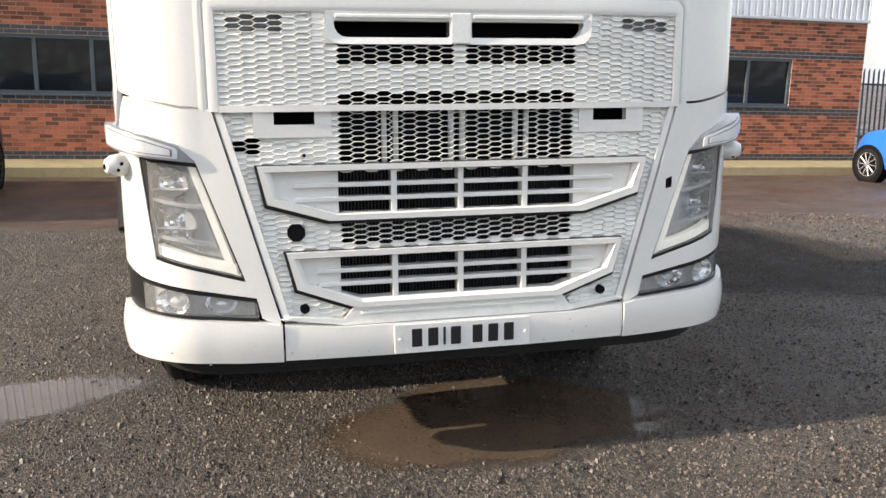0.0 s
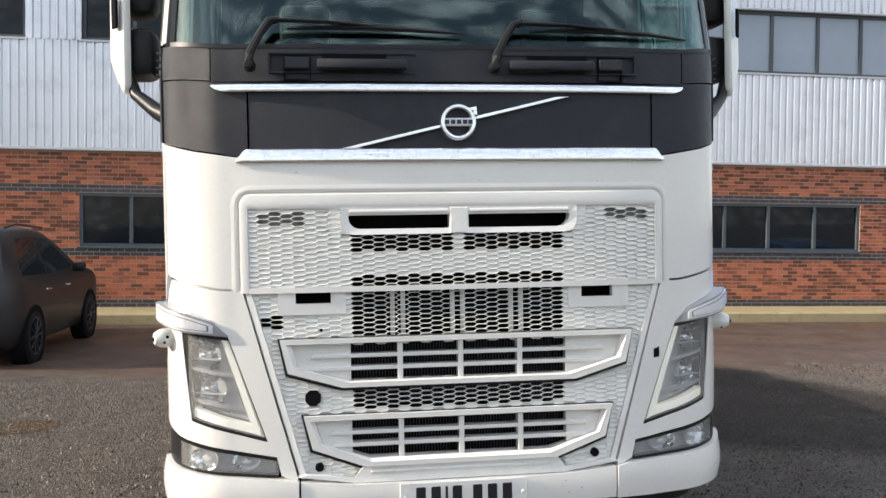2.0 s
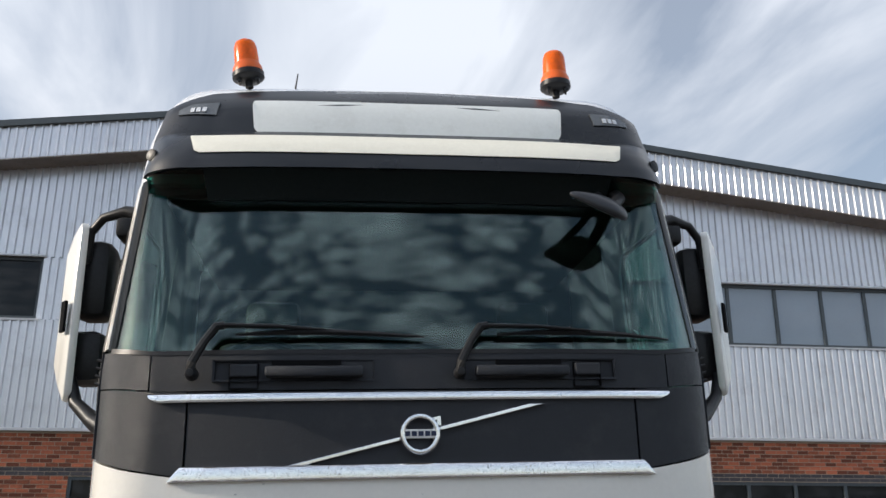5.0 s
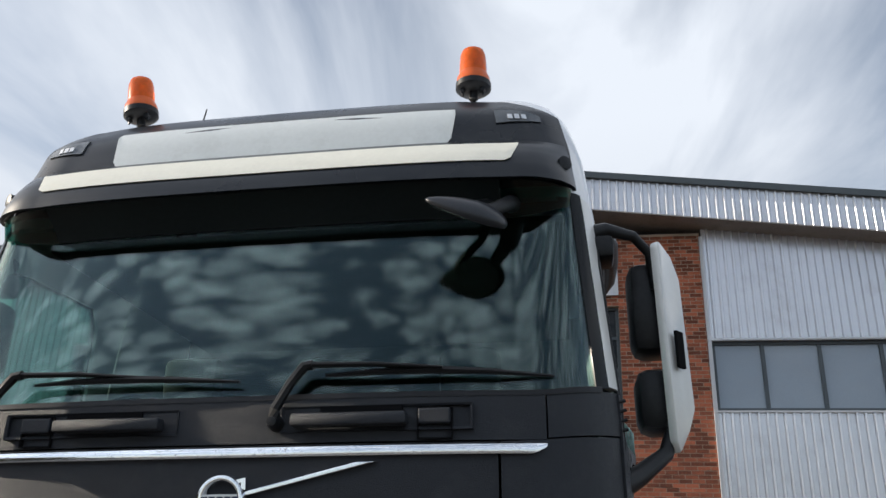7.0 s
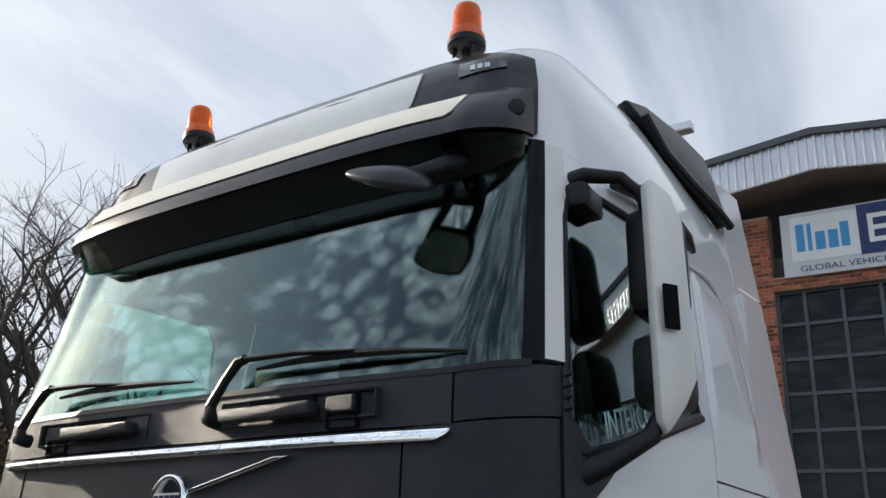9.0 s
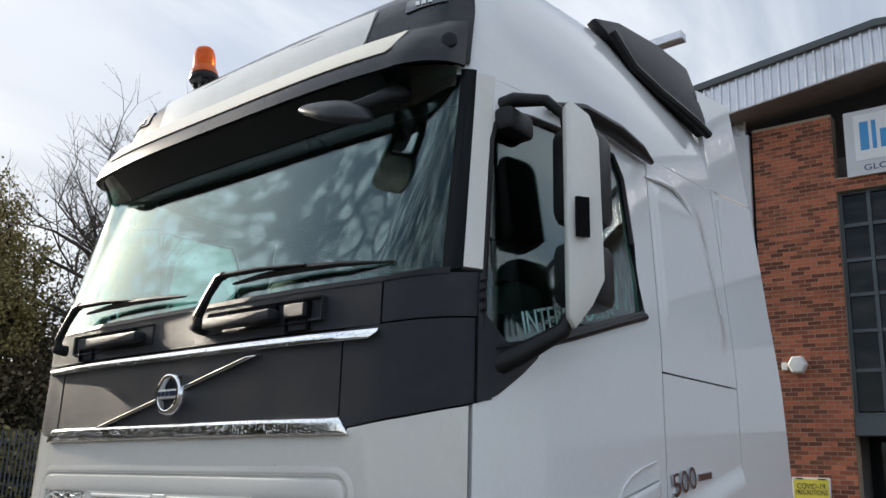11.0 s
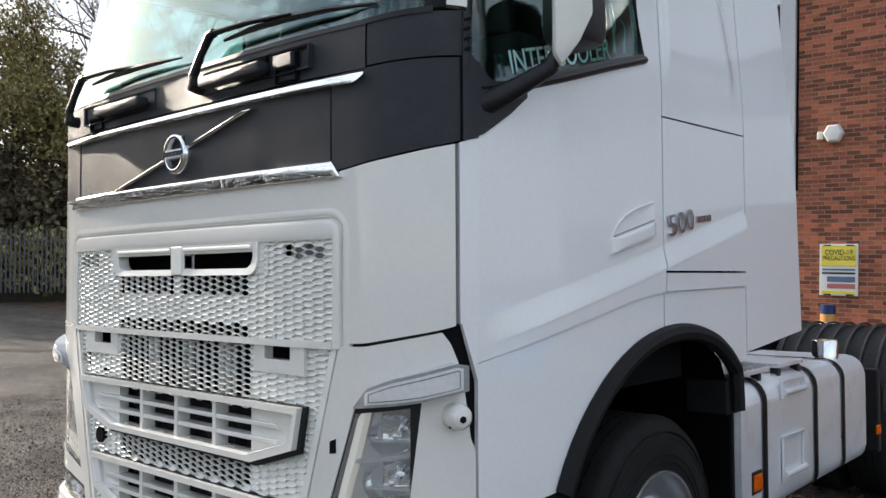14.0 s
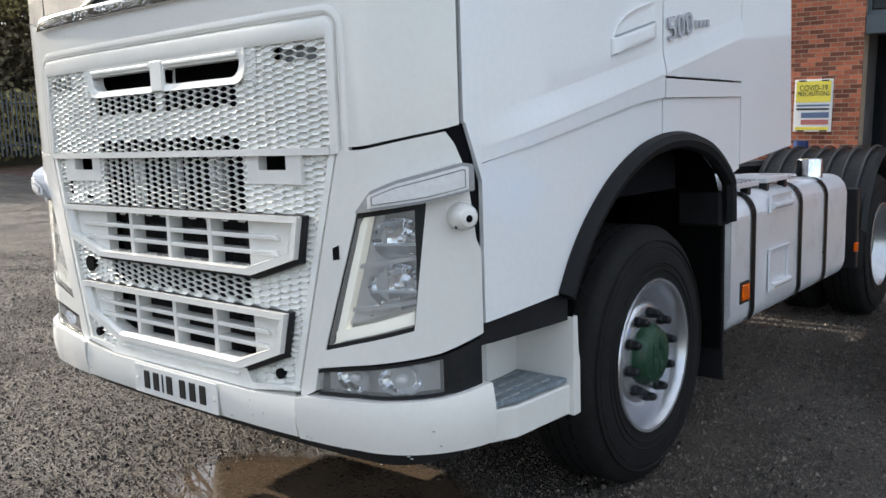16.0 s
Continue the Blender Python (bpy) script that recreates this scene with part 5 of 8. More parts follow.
        v.co = Vector((s * (1.355 + 0.58 * a_ - 0.81 * n_ + 0.81 * bow), 0.447 + 0.81 * a_ + 0.58 * n_ - 0.58 * bow, v.co.z))
    cover = part("mirror_cover", bm, WHITE, lorry, "scuffed white mirror cover", smooth=True)
    bm = bmesh.new()
    prism(bm, [(0.020, 2.50), (0.064, 2.50), (0.064, 2.628), (0.020, 2.628)], "y", -0.0190, -0.008)
    for v in bm.verts:
        a_, n_ = v.co.x, v.co.y
        v.co = Vector((s * (1.355 + 0.58 * a_ - 0.81 * n_ + 0.024), 0.447 + 0.81 * a_ + 0.58 * n_ - 0.017, v.co.z))
    part("cover_slot", bm, VOID, cover)
    for z0, z1 in ((2.575, 2.915), (2.30, 2.52)):
        bm = bmesh.new()
        box(bm, s * 1.262, s * 1.415, 0.50, 0.69, z0, z1, 0.045)
        hd = part("mirror_head", bm, BLACK, lorry, "black mirror housing", smooth=True)
        bm = bmesh.new()
        box(bm, s * 1.285, s * 1.39, 0.687, 0.694, z0 + 0.03, z1 - 0.03, 0.003)
        part("mirror_glass", bm, CHROME, hd)
    bm = bmesh.new()
    tube(bm, [(s * 1.13, 0.40, 2.985), (s * 1.19, 0.41, 3.005), (s * 1.29, 0.45, 2.99), (s * 1.345, 0.475, 2.93), (s * 1.355, 0.49, 2.80)], [0.034, 0.026, 0.020, 0.019, 0.017], 10)
    box(bm, s * 1.145, s * 1.215, 0.35, 0.50, 2.88, 2.965, 0.018)
    part("upper_mirror_arm", bm, BLACK, lorry, smooth=True)
    bm = bmesh.new()
    tube(bm, [(s * 1.12, 0.27, 2.07), (s * 1.235, 0.37, 2.135), (s * 1.335, 0.46, 2.215), (s * 1.372, 0.50, 2.32)], [0.046, 0.034, 0.026, 0.02], 10)
    part("lower_mirror_arm", bm, BLACK, lorry, smooth=True)

# roof: white loft over the sleeper, closed behind
bm = bmesh.new()
levels = [3.10, 3.20, 3.30, 3.40, 3.50, 3.58, 3.64, 3.69, 3.74, 3.79, 3.82, 3.84, 3.85, 3.856]
us = span(-Y(2.195), Y(2.195), 0.06)
rows = []
for i, z in enumerate(levels):
    rows.append([bm.verts.new(S(u, z + (roofline(abs(u)) - 3.075 + 0.008) * max(0, 1 - i / 4) - (0.030 if i == 0 else 0), 0.002)) for u in us])
for a, b in zip(rows, rows[1:]):
    for k in range(len(us) - 1):
        bm.faces.new((a[k], a[k + 1], b[k + 1], b[k]))
bm.faces.new(rows[-1])
for a, b in zip(rows, rows[1:]):
    bm.faces.new((a[0], b[0], b[-1], a[-1]))
part("roof", bm, WHITE_DOOR, lorry, "white high roof", smooth=True)
bm = bmesh.new()
box(bm, -1.215, 1.215, 2.17, 2.205, 1.24, 3.16)
part("back_wall", bm, WHITE_DOOR, lorry)
# charcoal roof front and visor
MARKER = material("grey_marker_lens", (0.10, 0.11, 0.12), 0.15, var=0.1, coat=0.8)
skin("roof_front_panel", ROOFDARK, lorry, -1.172, 1.172, 3.12, line((-1.172, 3.455), (-0.95, 3.545), (0, 3.615), (0.95, 3.545), (1.172, 3.455)), 0.012, 0.02, 10, label="charcoal roof front panel")
VZ = [3.06, 3.09, 3.14, 3.20, 3.26, 3.30]
VD = [0.135, 0.150, 0.142, 0.115, 0.07, 0.02]
skin("sun_visor", ROOFDARK, lorry, -1.15, 1.15, line((-1.15, 3.098), (-1.0, 3.092), (0, 3.095), (1.0, 3.092), (1.15, 3.098)), 3.30, lambda u, z: 0.014 + (interp(z, VZ, VD) - 0.014) * (1 - 0.95 * min(1.0, max(0, (abs(u) - 0.93) / 0.235)) ** 1.5), 0.018, 10, label="charcoal sun visor over the windscreen")
brim_d = lambda u, z: 0.005 + interp(z, [3.0, 3.10], [0.0, 0.130]) * (1 - 0.92 * max(0, (abs(u) - 0.93) / 0.24))
skin("visor_brim", BRIM, lorry, -0.86, 0.86, 3.0, 3.095, brim_d, 0.006, 3, label="black brim under the visor")
skin("brim_end", VISOR, lorry, 0.862, 1.12, line((0.862, 3.0), (1.0, 3.006), (1.12, 3.03)), 3.094, brim_d, 0.006, 3, label="teal see-through end of the brim", both=True)
skin("visor_strip", CREAM, lorry, -0.945, 0.945, line((-0.945, 3.255), (-0.91, 3.162), (0.91, 3.162), (0.945, 3.255)), 3.262, lambda u, z: interp(z, VZ, VD) + 0.006, 0.012, 3, label="cream strip on the visor")
skin("headboard", WHITEPANEL, lorry, -0.73, 0.73, line((-0.73, 3.44), (-0.69, 3.285), (0.69, 3.285), (0.73, 3.44)), 3.472, 0.018, 0.01, 4, label="blank white headboard panel, stained")
for s in (-1, 1):
    bm = bmesh.new()
    patch(bm, span(0.885, 1.065, 0.02) if s > 0 else span(-1.065, -0.885, 0.02), line((-1.065, 3.402), (-0.885, 3.392), (0.885, 3.392), (1.065, 3.402)), line((-1.065, 3.428), (-1.0, 3.452), (-0.895, 3.458), (0.895, 3.458), (1.0, 3.452), (1.065, 3.428)), 0.018, 0.02, 2)
    mk = part("marker_lamp", bm, MARKER, lorry, "clear roof marker lamp", smooth=True)
    for i in range(3):
        bm = bmesh.new()
        patch(bm, span(0.935 + i * 0.026, 0.953 + i * 0.026, 0.01) if s > 0 else span(-0.953 - i * 0.026, -0.935 - i * 0.026, 0.01), 3.408, 3.430, 0.022, 0.004, 1)
        part("diode", bm, HOUSING, mk)
    bm = bmesh.new()
    c = S(s * 1.085, 3.185, 0.075)
    lathe(bm, [(-0.02, 0.026), (0.004, 0.026), (0.006, 0.018), (0.007, 0.001)], (0, 0, 0), "z", 16)
    bm.transform(Matrix.Translation(c) @ (S(s * 1.085, 3.185, 0.25) - c).to_track_quat("Z", "Y").to_matrix().to_4x4())
    part("visor_bolt", bm, BLACK, lorry, smooth=True)
    # beacon
    bx, by, bz = s * 0.714, 0.47, 3.632
    bm = bmesh.new()
    lathe(bm, [(0.0, 0.022), (0.035, 0.022), (0.04, 0.072), (0.052, 0.088), (0.078, 0.088), (0.082, 0.080)], (bx, by, bz), "z", 28)
    be = part("beacon", bm, BLACK, lorry, "amber rotating beacon on the roof", smooth=True)
    bm = bmesh.new()
    lathe(bm, [(0.078, 0.084), (0.106, 0.082), (0.126, 0.070), (0.132, 0.070)], (bx, by, bz), "z", 28)
    part("beacon_collar", bm, AMBER_SOLID, be, smooth=True)
    bm = bmesh.new()
    lathe(bm, [(0.130, 0.068), (0.175, 0.067), (0.225, 0.064), (0.250, 0.056), (0.264, 0.036), (0.268, 0.001)], (bx, by, bz), "z", 28)
    part("beacon_dome", bm, AMBER, be, "translucent amber dome", smooth=True)
    bm = bmesh.new()
    lathe(bm, [(0.13, 0.030), (0.21, 0.030), (0.22, 0.001)], (bx, by, bz), "z", 14)
    part("beacon_lamp", bm, AMBER_SOLID, be, smooth=True)
    for dx in (-0.05, 0.05):
        bm = bmesh.new()
        tube(bm, [(bx + dx, by - 0.03, bz + 0.005), (bx + dx, by - 0.03, bz + 0.06)], 0.006, 6)
        tube(bm, [(bx + dx, by - 0.045, bz + 0.03), (bx + dx, by - 0.015, bz + 0.03)], 0.012, 6)
        part("beacon_fixing", bm, BLACK, be)
    # slimmer than it is tall; the one at the offside leans outwards
    tip = Matrix.Translation((bx, by, bz)) @ Matrix.Rotation(radians(-8 if s < 0 else 0), 4, "Y") @ Matrix.Diagonal((0.82, 0.82, 0.90, 1)) @ Matrix.Translation((-bx, -by, -bz))
    for ob in [be] + list(be.children):
        ob.data.transform(tip)
# wipers
for ex in (-0.965, 0.0):
    bm = bmesh.new()
    o = Vector((ex, 0, 0))
    tube(bm, [o + Vector((0.155, -0.012, 2.262)), o + Vector((0.158, -0.02, 2.30)), o + Vector((0.195, -0.012, 2.375)), o + Vector((0.235, -0.004, 2.432)), o + Vector((0.262, -0.004, 2.436))], [0.020, 0.017, 0.015, 0.017, 0.016], 8)
    tube(bm, [o + Vector((0.25, -0.004, 2.436)), o + Vector((0.45, 0.0, 2.433)), o + Vector((0.66, 0.012, 2.420))], [0.014, 0.012, 0.007], 8, 0.7)
    wip = part("wiper_arm", bm, BLACK, lorry, "black cranked wiper arm", smooth=True)
    bm = bmesh.new()
    P = [(0.30, 0.012, 2.405), (0.45, 0.014, 2.413), (0.62, 0.02, 2.415), (0.80, 0.035, 2.408), (1.0, 0.075, 2.396)]
    P = [(min(x, 0.99), y if ex > -0.5 else 0.014, z) for x, y, z in P]
    tube(bm, [o + Vector(p) for p in P], [0.005, 0.010, 0.013, 0.010, 0.004], 6)
    part("wiper_blade", bm, BLACK, wip, smooth=True)
    bm = bmesh.new()
    lathe(bm, [(-0.038, 0.001), (-0.036, 0.014), (-0.01, 0.022), (0.02, 0.024)], o + Vector((0.155, 0, 2.262)), "y", 16)
    part("wiper_pivot", bm, BLACK, wip, smooth=True)
# kerb and front mirrors on their arm, at the nearside of the visor
bm = bmesh.new()
tube(bm, [(0.87, 0.215, 3.04), (0.86, 0.13, 3.00), (0.81, 0.06, 2.945), (0.77, 0.035, 2.935)], [0.034, 0.026, 0.026, 0.030], 10)
tube(bm, [(0.80, 0.215, 3.045), (0.77, 0.14, 3.01), (0.70, 0.07, 2.975), (0.68, 0.03, 2.965)], [0.020, 0.017, 0.017, 0.02], 8)
fm = part("kerb_mirror_arm", bm, BLACK, lorry, "black kerb mirror arm", smooth=True)
rotm = Matrix.Translation((0.735, 0.025, 2.930)) @ Euler((radians(34), radians(14), radians(20))).to_matrix().to_4x4()
bm = bmesh.new()
bmesh.ops.create_uvsphere(bm, u_segments=24, v_segments=14, radius=1.0)
for v in bm.verts:
    k = 0.5 + 0.5 * v.co.x          # slim at its outer tip, broad towards the arm
    v.co.y *= 0.45 + 0.55 * min(1.0, 1.7 * k)
    v.co.z = max(v.co.z, -0.25) * (0.55 + 0.45 * min(1.0, 1.5 * k))
bm.transform(rotm @ Matrix.Diagonal((0.140, 0.082, 0.050, 1)))
part("kerb_mirror", bm, MIRRORSHELL, fm, "grey kerb mirror shell", smooth=True)
bm = bmesh.new()
lathe(bm, [(-0.27, 0.001), (-0.27, 0.86), (-0.20, 0.90)], (0, 0, 0), "z", 24)
for v in bm.verts:
    k = 0.5 + 0.5 * v.co.x
    v.co.y *= 0.45 + 0.55 * min(1.0, 1.7 * k)
bm.transform(rotm @ Matrix.Diagonal((0.140, 0.082, 0.050, 1)))
part("mirror_glass", bm, BADGE, fm)

# cab interior
bm = bmesh.new()
patch(bm, span(-1.14, 1.14, 0.06), 2.26, 2.30, -0.02, 0.45, 1)
part("dashboard", bm, DASH, lorry, "dark dashboard", smooth=True)
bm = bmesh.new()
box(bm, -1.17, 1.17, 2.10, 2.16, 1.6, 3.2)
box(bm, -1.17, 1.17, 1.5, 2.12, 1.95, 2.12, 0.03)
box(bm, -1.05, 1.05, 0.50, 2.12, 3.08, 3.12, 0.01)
part("cab_lining", bm, CABIN, lorry, "cab lining and bunk, coloured dark for the shade inside")
for x in (-0.62, 0.62):
    bm = bmesh.new()
    box(bm, x - 0.25, x + 0.25, 0.95, 1.12, 1.75, 2.55, 0.05)
    box(bm, x - 0.13, x + 0.13, 1.0, 1.10, 2.56, 2.76, 0.04)
    box(bm, x - 0.26, x + 0.26, 0.55, 1.05, 1.62, 1.80, 0.05)
    part("cab_seat", bm, DASH, lorry, "dark cab seat", smooth=True)
bm = bmesh.new()
pts = [Vector((-0.62 + 0.21 * math.cos(a), 0.50 + 0.07 * math.sin(a), 2.28 + 0.20 * math.sin(a))) for a in np.linspace(0, 2 * math.pi, 25)]
tube(bm, pts, 0.016, 8, caps=False)
part("steering_wheel", bm, BLACK, lorry, smooth=True)

# badge and window sticker
badge_at = Matrix.Translation((1.262, 1.475, 1.795)) @ Euler((radians(90), radians(-11), radians(90))).to_matrix().to_4x4()
for i, digit in enumerate("500"):
    lettering("badge_digit", digit, 0.12, BADGE, lorry, badge_at @ Matrix.Translation((-0.078 + 0.078 * i, 0, 0)), 0.004, "chrome badge digit", 0.066)
bm = bmesh.new()
for i in range(4):
    box(bm, 1.252, 1.262, 1.62 + i * 0.035, 1.648 + i * 0.035, 1.806 + i * 0.004, 1.832 + i * 0.004)
part("badge_bars", bm, BADGE, lorry)
lettering("window_sticker", "INTERCOOLER", 0.105, STICKER, lorry, Matrix.Translation((1.228, 0.70, 2.318)) @ Euler((radians(90), radians(-15.5), radians(90.5))).to_matrix().to_4x4(), 0.001, "pale turquoise lettered sticker", 0.62)

bm = bmesh.new()
for y0, z0, w, h, turns in ((1.02, 2.40, 0.05, 0.22, 1), (1.06, 2.40, 0.06, 0.30, -1), (1.10, 2.41, 0.035, 0.16, 1), (1.00, 2.52, 0.04, 0.14, -1)):
    pts = []
    for k in range(22):
        a = k / 21
        r = w * (1 - a) ** 0.6
        pts.append((1.2245 - 0.055 * max(0, z0 + h * a - 2.40), y0 + turns * r * math.sin(4.4 * a * a + 0.3), z0 + h * a * (1.25 - 0.5 * a * a)))
    tube(bm, pts, [0.0045 - 0.003 * k / 21 for k in range(22)], 5)
part("curl_sticker", bm, STICKER, lorry, "pale curled ornament on the side window")


# ---- wheels, chassis, tank ----
def wheel(cx, cy, cz, R, side, name="wheel", tread=0.30, dual=False):
    s = side
    bm = bmesh.new()
    w = tread
    prof = [(-w, 0.31), (-w - 0.002, 0.36), (-w + 0.004, R - 0.07), (-w + 0.022, R - 0.02), (-w + 0.05, R), (-0.05, R), (-0.022, R - 0.02), (-0.004, R - 0.07), (0.004, 0.40), (0.002, 0.34), (-0.006, 0.302), (-0.03, 0.300)]
    lathe(bm, [(s * a, r) for a, r in prof], (cx, cy, cz), "x", 64, close=True)
    ty = part("tyre", bm, RUBBER, lorry, "black lorry tyre" , smooth=True)
    bm = bmesh.new()
    for a0 in (-w + 0.10, -w / 2, -0.10):
        lathe(bm, [(s * (a0 - 0.005), R + 0.0006), (s * (a0 + 0.005), R + 0.0006), (s * (a0 + 0.005), R - 0.01), (s * (a0 - 0.005), R - 0.01)], (cx, cy, cz), "x", 48, close=True)
    part("tread_groove", bm, VOID, ty, smooth=False)
    for r0 in (0.345, 0.372, R - 0.085, R - 0.060):
        bm = bmesh.new()
        xa = 0.0035 if r0 < 0.40 else -0.002
        lathe(bm, [(s * (xa - 0.004), r0 - 0.005), (s * (xa + 0.003), r0 - 0.002), (s * (xa + 0.003), r0 + 0.002), (s * (xa - 0.004), r0 + 0.005)], (cx, cy, cz), "x", 56, close=True)
        part("sidewall_ridge", bm, RUBBER, ty, smooth=True)
    bm = bmesh.new()
    if not dual:
        prof = [(-0.18, 0.10), (-0.18, 0.27), (-0.04, 0.285), (-0.012, 0.298), (0.0, 0.309), (0.008, 0.306), (0.006, 0.294), (-0.012, 0.284), (-0.05, 0.274), (-0.12, 0.266), (-0.138, 0.25), (-0.128, 0.232), (-0.062, 0.216), (-0.047, 0.207), (-0.040, 0.192), (-0.038, 0.125), (-0.09, 0.10)]
    else:
        prof = [(-0.05, 0.306), (0.004, 0.306), (0.006, 0.296), (-0.03, 0.278), (-0.14, 0.262), (-0.17, 0.24), (-0.175, 0.10), (-0.20, 0.10), (-0.20, 0.27), (-0.06, 0.29)]
    lathe(bm, [(s * a, r) for a, r in prof], (cx, cy, cz), "x", 56, close=True)
    rim = part("rim", bm, STEEL_WHITE, ty, "silver steel wheel rim", smooth=True)
    off = -0.038 if not dual else -0.17
    bm = bmesh.new()
    prof = [(off - 0.02, 0.128), (off + 0.015, 0.125), (off + 0.03, 0.118), (off + 0.05, 0.105), (off + 0.058, 0.080), (off + 0.06, 0.001)] if not dual else [(off, 0.12), (off + 0.09, 0.115), (off + 0.10, 0.10), (off + 0.10, 0.001)]
    lathe(bm, [(s * a, r) for a, r in prof], (cx, cy, cz), "x", 32)
    for k in range(5 if not dual else 0):
        a = 2 * math.pi * k / 5
        box(bm, cx + s * (off + 0.03), cx + s * (off + 0.066), cy + 0.05 * math.cos(a) - 0.012, cy + 0.05 * math.cos(a) + 0.012, cz + 0.05 * math.sin(a) - 0.03, cz + 0.05 * math.sin(a) + 0.03, 0.004)
    part("hub", bm, HUBGREEN, ty, "worn green painted hub", smooth=True)
    bm0 = bmesh.new()
    lathe(bm0, [(0, 0.022), (0.018, 0.022), (0.022, 0.019), (0.046, 0.016), (0.054, 0.011), (0.056, 0.001)], (0, 0, 0), "x", 10)
    if s < 0:
        bm0.transform(Matrix.Scale(-1, 4, (1, 0, 0)))
    me = bpy.data.meshes.new("wheel_nut")
    bm0.to_mesh(me); bm0.free()
    me.materials.append(BLACK)
    for k in range(10):
        a = 2 * math.pi * (k + 0.3) / 10
        ob = new("wheel_nut", me)
        ob.parent = ty
        ob.location = (cx + s * off, cy + 0.1675 * math.cos(a), cz + 0.1675 * math.sin(a))
    return ty


for s in (1, -1):
    wheel(s * 1.195, 1.395, 0.519, 0.519, s)
    wheel(s * 1.21, 5.10, 0.515, 0.515, s, dual=True)
    wheel(s * 0.86, 5.10, 0.515, 0.515, s, dual=True)
    # wheel housing and mud flap
    bm = bmesh.new()
    pts = [(0.70, 0.80), (0.74, 1.0), (0.84, 1.14), (0.98, 1.25), (1.2, 1.335), (1.46, 1.355), (1.72, 1.315), (1.88, 1.23), (1.96, 1.10), (1.97, 0.42)]
    A = [bm.verts.new((s * 0.80, y, z)) for y, z in pts]
    B = [bm.verts.new((s * 1.235, y, z)) for y, z in pts]
    for k in range(len(pts) - 1):
        bm.faces.new((A[k], A[k + 1], B[k + 1], B[k]))
    bm.faces.new(A)
    bmesh.ops.solidify(bm, geom=list(bm.faces), thickness=0.01)
    part("wheel_housing", bm, VOID, lorry, "black wheel housing", smooth=True)
    bm = bmesh.new()
    box(bm, s * 0.88, s * 1.235, 2.0, 2.02, 0.27, 1.10, 0.004)
    box(bm, s * 1.05, s * 1.245, 1.93, 2.06, 0.98, 1.13, 0.01)
    part("mud_flap", bm, FLARE, lorry, "black rubber mud flap")
    # rear mudguard
    bm = bmesh.new()
    angs = np.linspace(math.radians(168), math.radians(-8), 40)
    prof = []
    for i, a in enumerate(angs):
        r = 0.66
        prof.append((5.10 + r * math.cos(a), 0.56 + r * math.sin(a)))
    A = [bm.verts.new((s * 0.46, y, z)) for y, z in prof]
    B = [bm.verts.new((s * 1.22, y, z)) for y, z in prof]
    C = [bm.verts.new((s * 1.25, y + (5.10 - y) * 0.06, z - 0.03)) for y, z in prof]
    for k in range(len(prof) - 1):
        bm.faces.new((A[k], A[k + 1], B[k + 1], B[k])); bm.faces.new((B[k], B[k + 1], C[k + 1], C[k]))
    bmesh.ops.solidify(bm, geom=list(bm.faces), thickness=0.012)
    mg = part("rear_mudguard", bm, GUARD, lorry, "black ribbed rear mudguard")
    for x in (0.50, 0.61, 0.72, 0.83, 0.94, 1.05, 1.16):
        bm = bmesh.new()
        arc = [(5.10 + 0.674 * math.cos(a), 0.56 + 0.674 * math.sin(a)) for a in np.linspace(math.radians(166), math.radians(-5), 36)]
        tube(bm, [(s * x, y, z) for y, z in arc], 0.009, 6)
        part("rib", bm, GUARD, mg, smooth=True)
    bm = bmesh.new()
    box(bm, s * 0.70, s * 1.235, 4.30, 4.36, 0.45, 0.98, 0.01)
    part("guard_panel", bm, BLACK, mg)
    bm = bmesh.new()
    box(bm, s * 1.232, s * 1.25, 4.24, 4.30, 0.57, 0.63, 0.006)
    part("side_marker", bm, AMBER, lorry, "amber side marker lamp")
    bm = bmesh.new()
    box(bm, s * 0.32, s * 0.40, 0.9, 6.1, 0.72, 1.02)
    part("chassis_rail", bm, BLACK, lorry)
bm = bmesh.new()
for y in (2.6, 3.4, 4.4, 5.9):
    box(bm, -0.33, 0.33, y, y + 0.08, 0.75, 0.98)
tube(bm, [(-0.85, 1.415, 0.50), (0.85, 1.415, 0.50)], 0.07, 12)
tube(bm, [(-1.0, 5.10, 0.515), (1.0, 5.10, 0.515)], 0.10, 12)
box(bm, -0.45, 0.45, 0.5, 2.3, 0.60, 1.18, 0.05)
# unseen sump and gearbox boxes, added to stop sun passing beneath the chassis
box(bm, -0.40, 0.40, 0.62, 2.0, 0.34, 0.64, 0.06)
box(bm, -0.28, 0.28, 2.0, 3.0, 0.48, 0.95, 0.06)
part("chassis_cross_members", bm, BLACK, lorry)
# unseen cylinders added beside the rail to block low sun
for y0_, z0_ in ((3.05, 0.60), (3.66, 0.60)):
    bm = bmesh.new()
    lathe(bm, [(y0_, 0.001), (y0_ + 0.01, 0.12), (y0_ + 0.05, 0.17), (y0_ + 0.54, 0.17), (y0_ + 0.58, 0.12), (y0_ + 0.59, 0.001)], (-0.62, 0, z0_), "y", 16)
    part("air_reservoir", bm, BLACK, lorry, smooth=True)
bm = bmesh.new()
lathe(bm, [(1.04, 0.001), (1.04, 0.42), (1.11, 0.45), (1.14, 0.42), (1.14, 0.001)], (0, 4.85, 0), "z", 28)
part("coupling_plate", bm, BLACK, lorry)
# unseen box added on the offside to keep sun off the nearside ground
bm = bmesh.new()
box(bm, -1.14, -0.45, 2.30, 4.55, 1.02, 1.95, 0.06)
